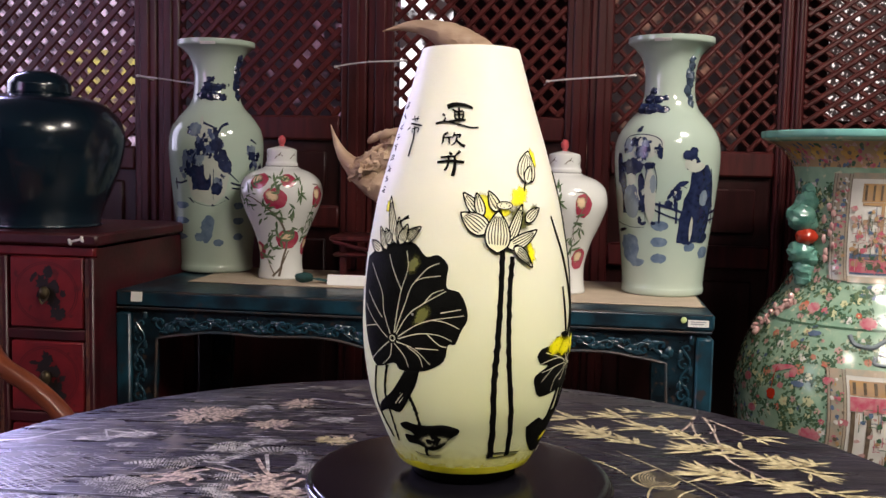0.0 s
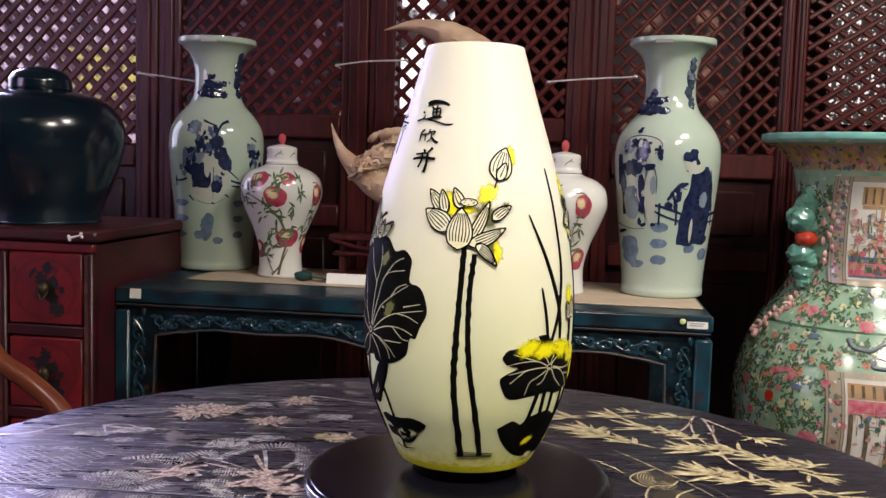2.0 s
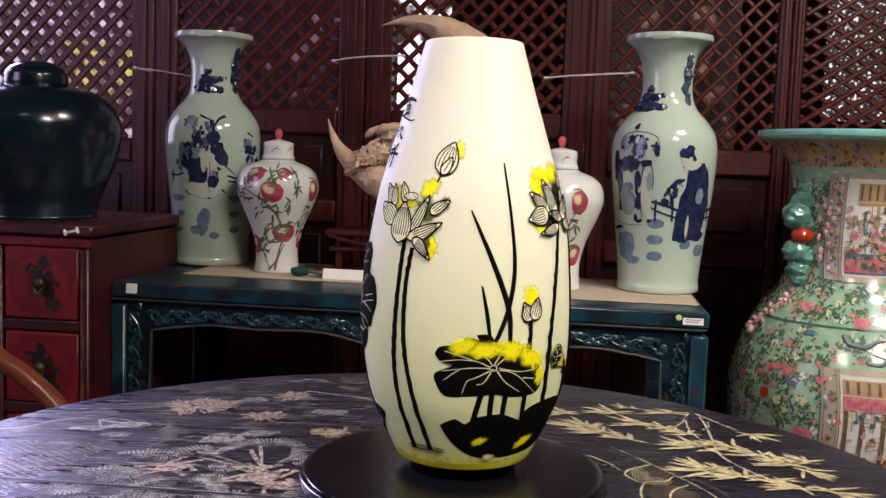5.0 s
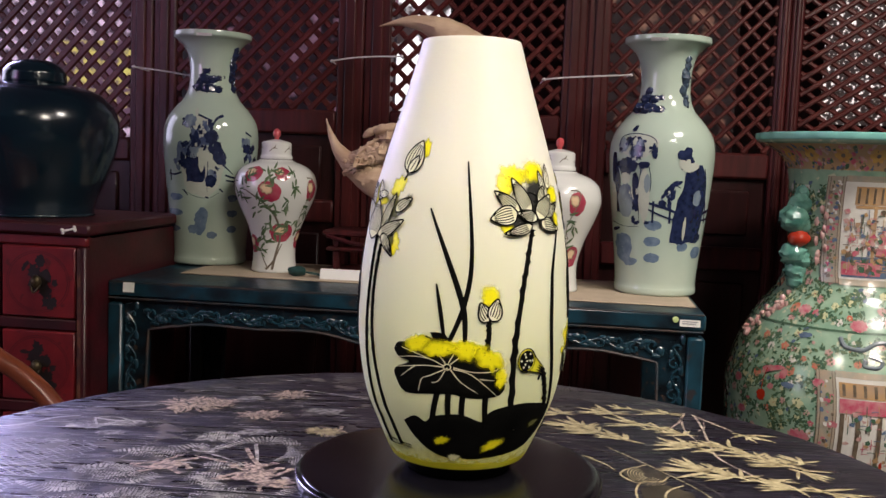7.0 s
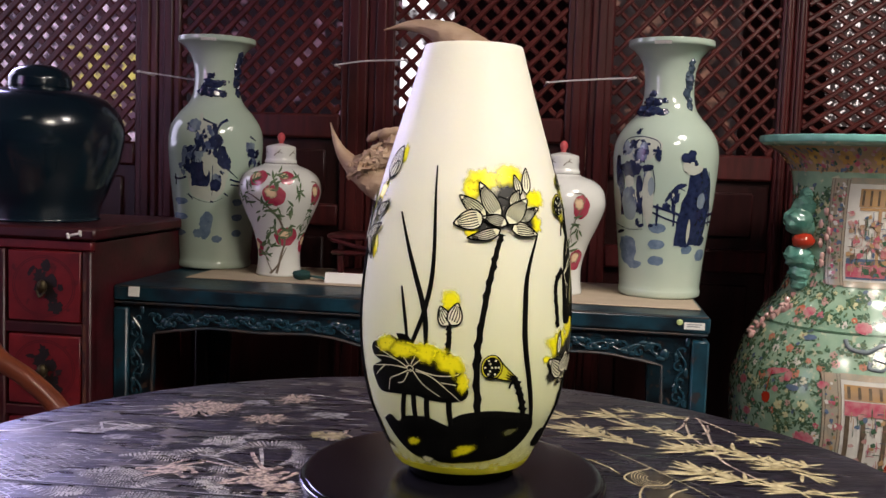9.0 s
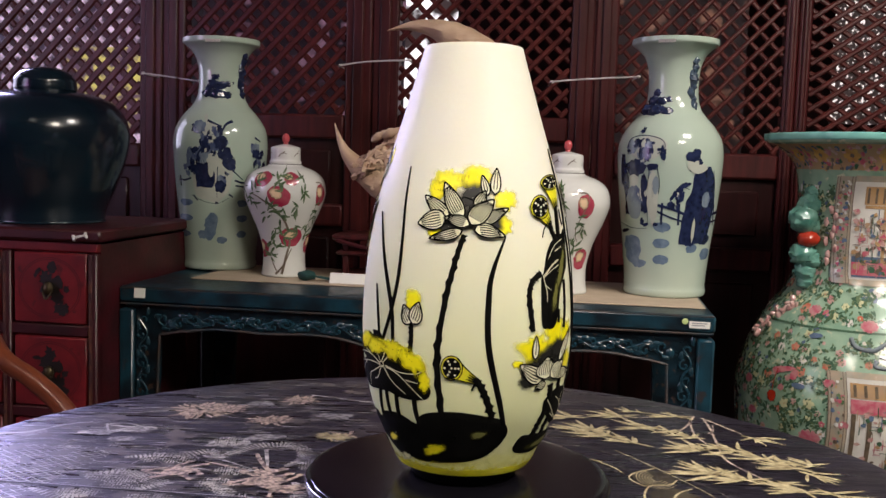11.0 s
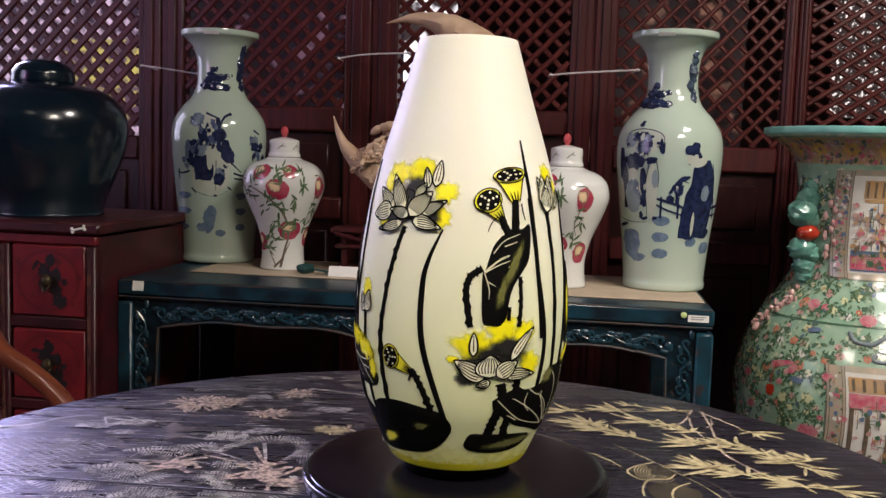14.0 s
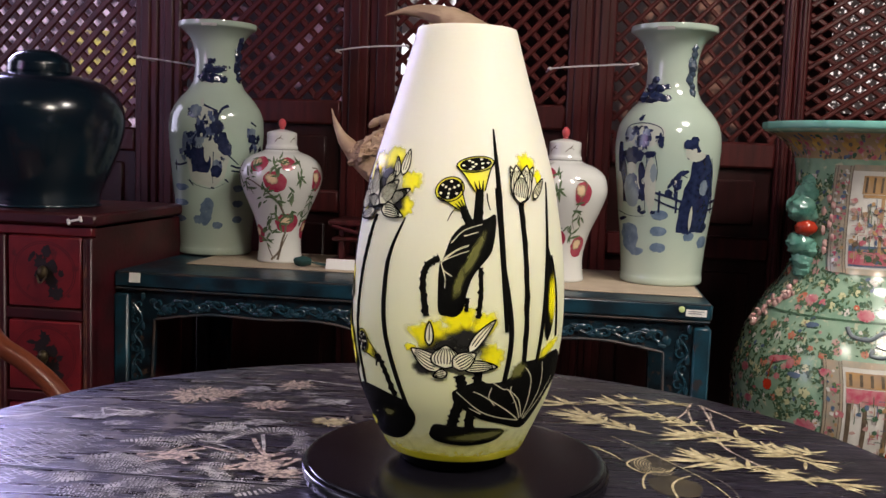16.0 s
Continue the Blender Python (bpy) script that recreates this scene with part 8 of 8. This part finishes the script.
on_table("shell_rib", "gold", [t_line([(0.195 + r * math.cos(t), 0.690 + 1.5 * r * math.sin(t)) for t in (1.9 + i * 0.42 for i in range(10))], 0.0007, 0.0007, 0.0010) for r in (0.005, 0.0075, 0.010, 0.0125, 0.015, 0.0175)], "fine gold shell ribs")
on_table("gold_twig", "gold", [t_line([(0.150, 0.733), (0.161, 0.718), (0.168, 0.700)], 0.0026, 0.0012, 0.0010), t_line([(0.140, 0.742), (0.152, 0.735)], 0.0016, 0.0030, 0.0010), t_line([(0.169, 0.775), (0.20, 0.722), (0.234, 0.653), (0.245, 0.60)], 0.0011, 0.0011, 0.0010)], "thin gold twig")

# ---- motion and last pieces ----


def lattice_slats():
    meshes = {}
    for door, px, pz, dx, dz, lo, hi, depth, sw in SLATS:
        length = round(hi - lo, 3)
        key = (length, sw)
        if key not in meshes:
            s = Sheet()
            s.box(-length / 2, length / 2, -0.005, 0.005, -sw / 2, sw / 2, 0.0032)
            me = s.mesh("slat", 0)
            me.materials.append(M["wood_slat"])
            meshes[key] = me
        ob = new("slat", meshes[key])
        ob.parent = door
        c = (lo + hi) / 2
        ob.matrix_local = pose(px + dx * c, depth, pz + dz * c, 0, -math.degrees(math.atan2(dz, dx)), 0)


lattice_slats()

SPIN = ((0, 0.0), (2, 22.5), (4, 45.3), (6.5, 71.9), (9, 98.2), (11.5, 124.2), (13.75, 147.1), (16, 170.1))
ECC = (0.0030, 0.0069)


def spin(t):
    return float(np.interp(t, [a for a, b in SPIN], [b for a, b in SPIN]))


def motions():
    rows, plate = [], []
    for k in range(33):
        t = k * 0.5
        a = -spin(t)
        c, s_ = math.cos(radians(a)), math.sin(radians(a))
        x, y = 0.0181 + c * ECC[0] - s_ * ECC[1], 0.6456 + s_ * ECC[0] + c * ECC[1]
        rows.append((t, pose(x, y, TTZ + 0.0004, -0.6, -0.29, 0) @ pose(0, 0, 0, 0, 0, a)))
        plate.append((t, pose(TT[0], TT[1], TZ + 0.0005, 0, 0, a)))
    walk(vase, rows)
    walk(turntable, plate)


motions()
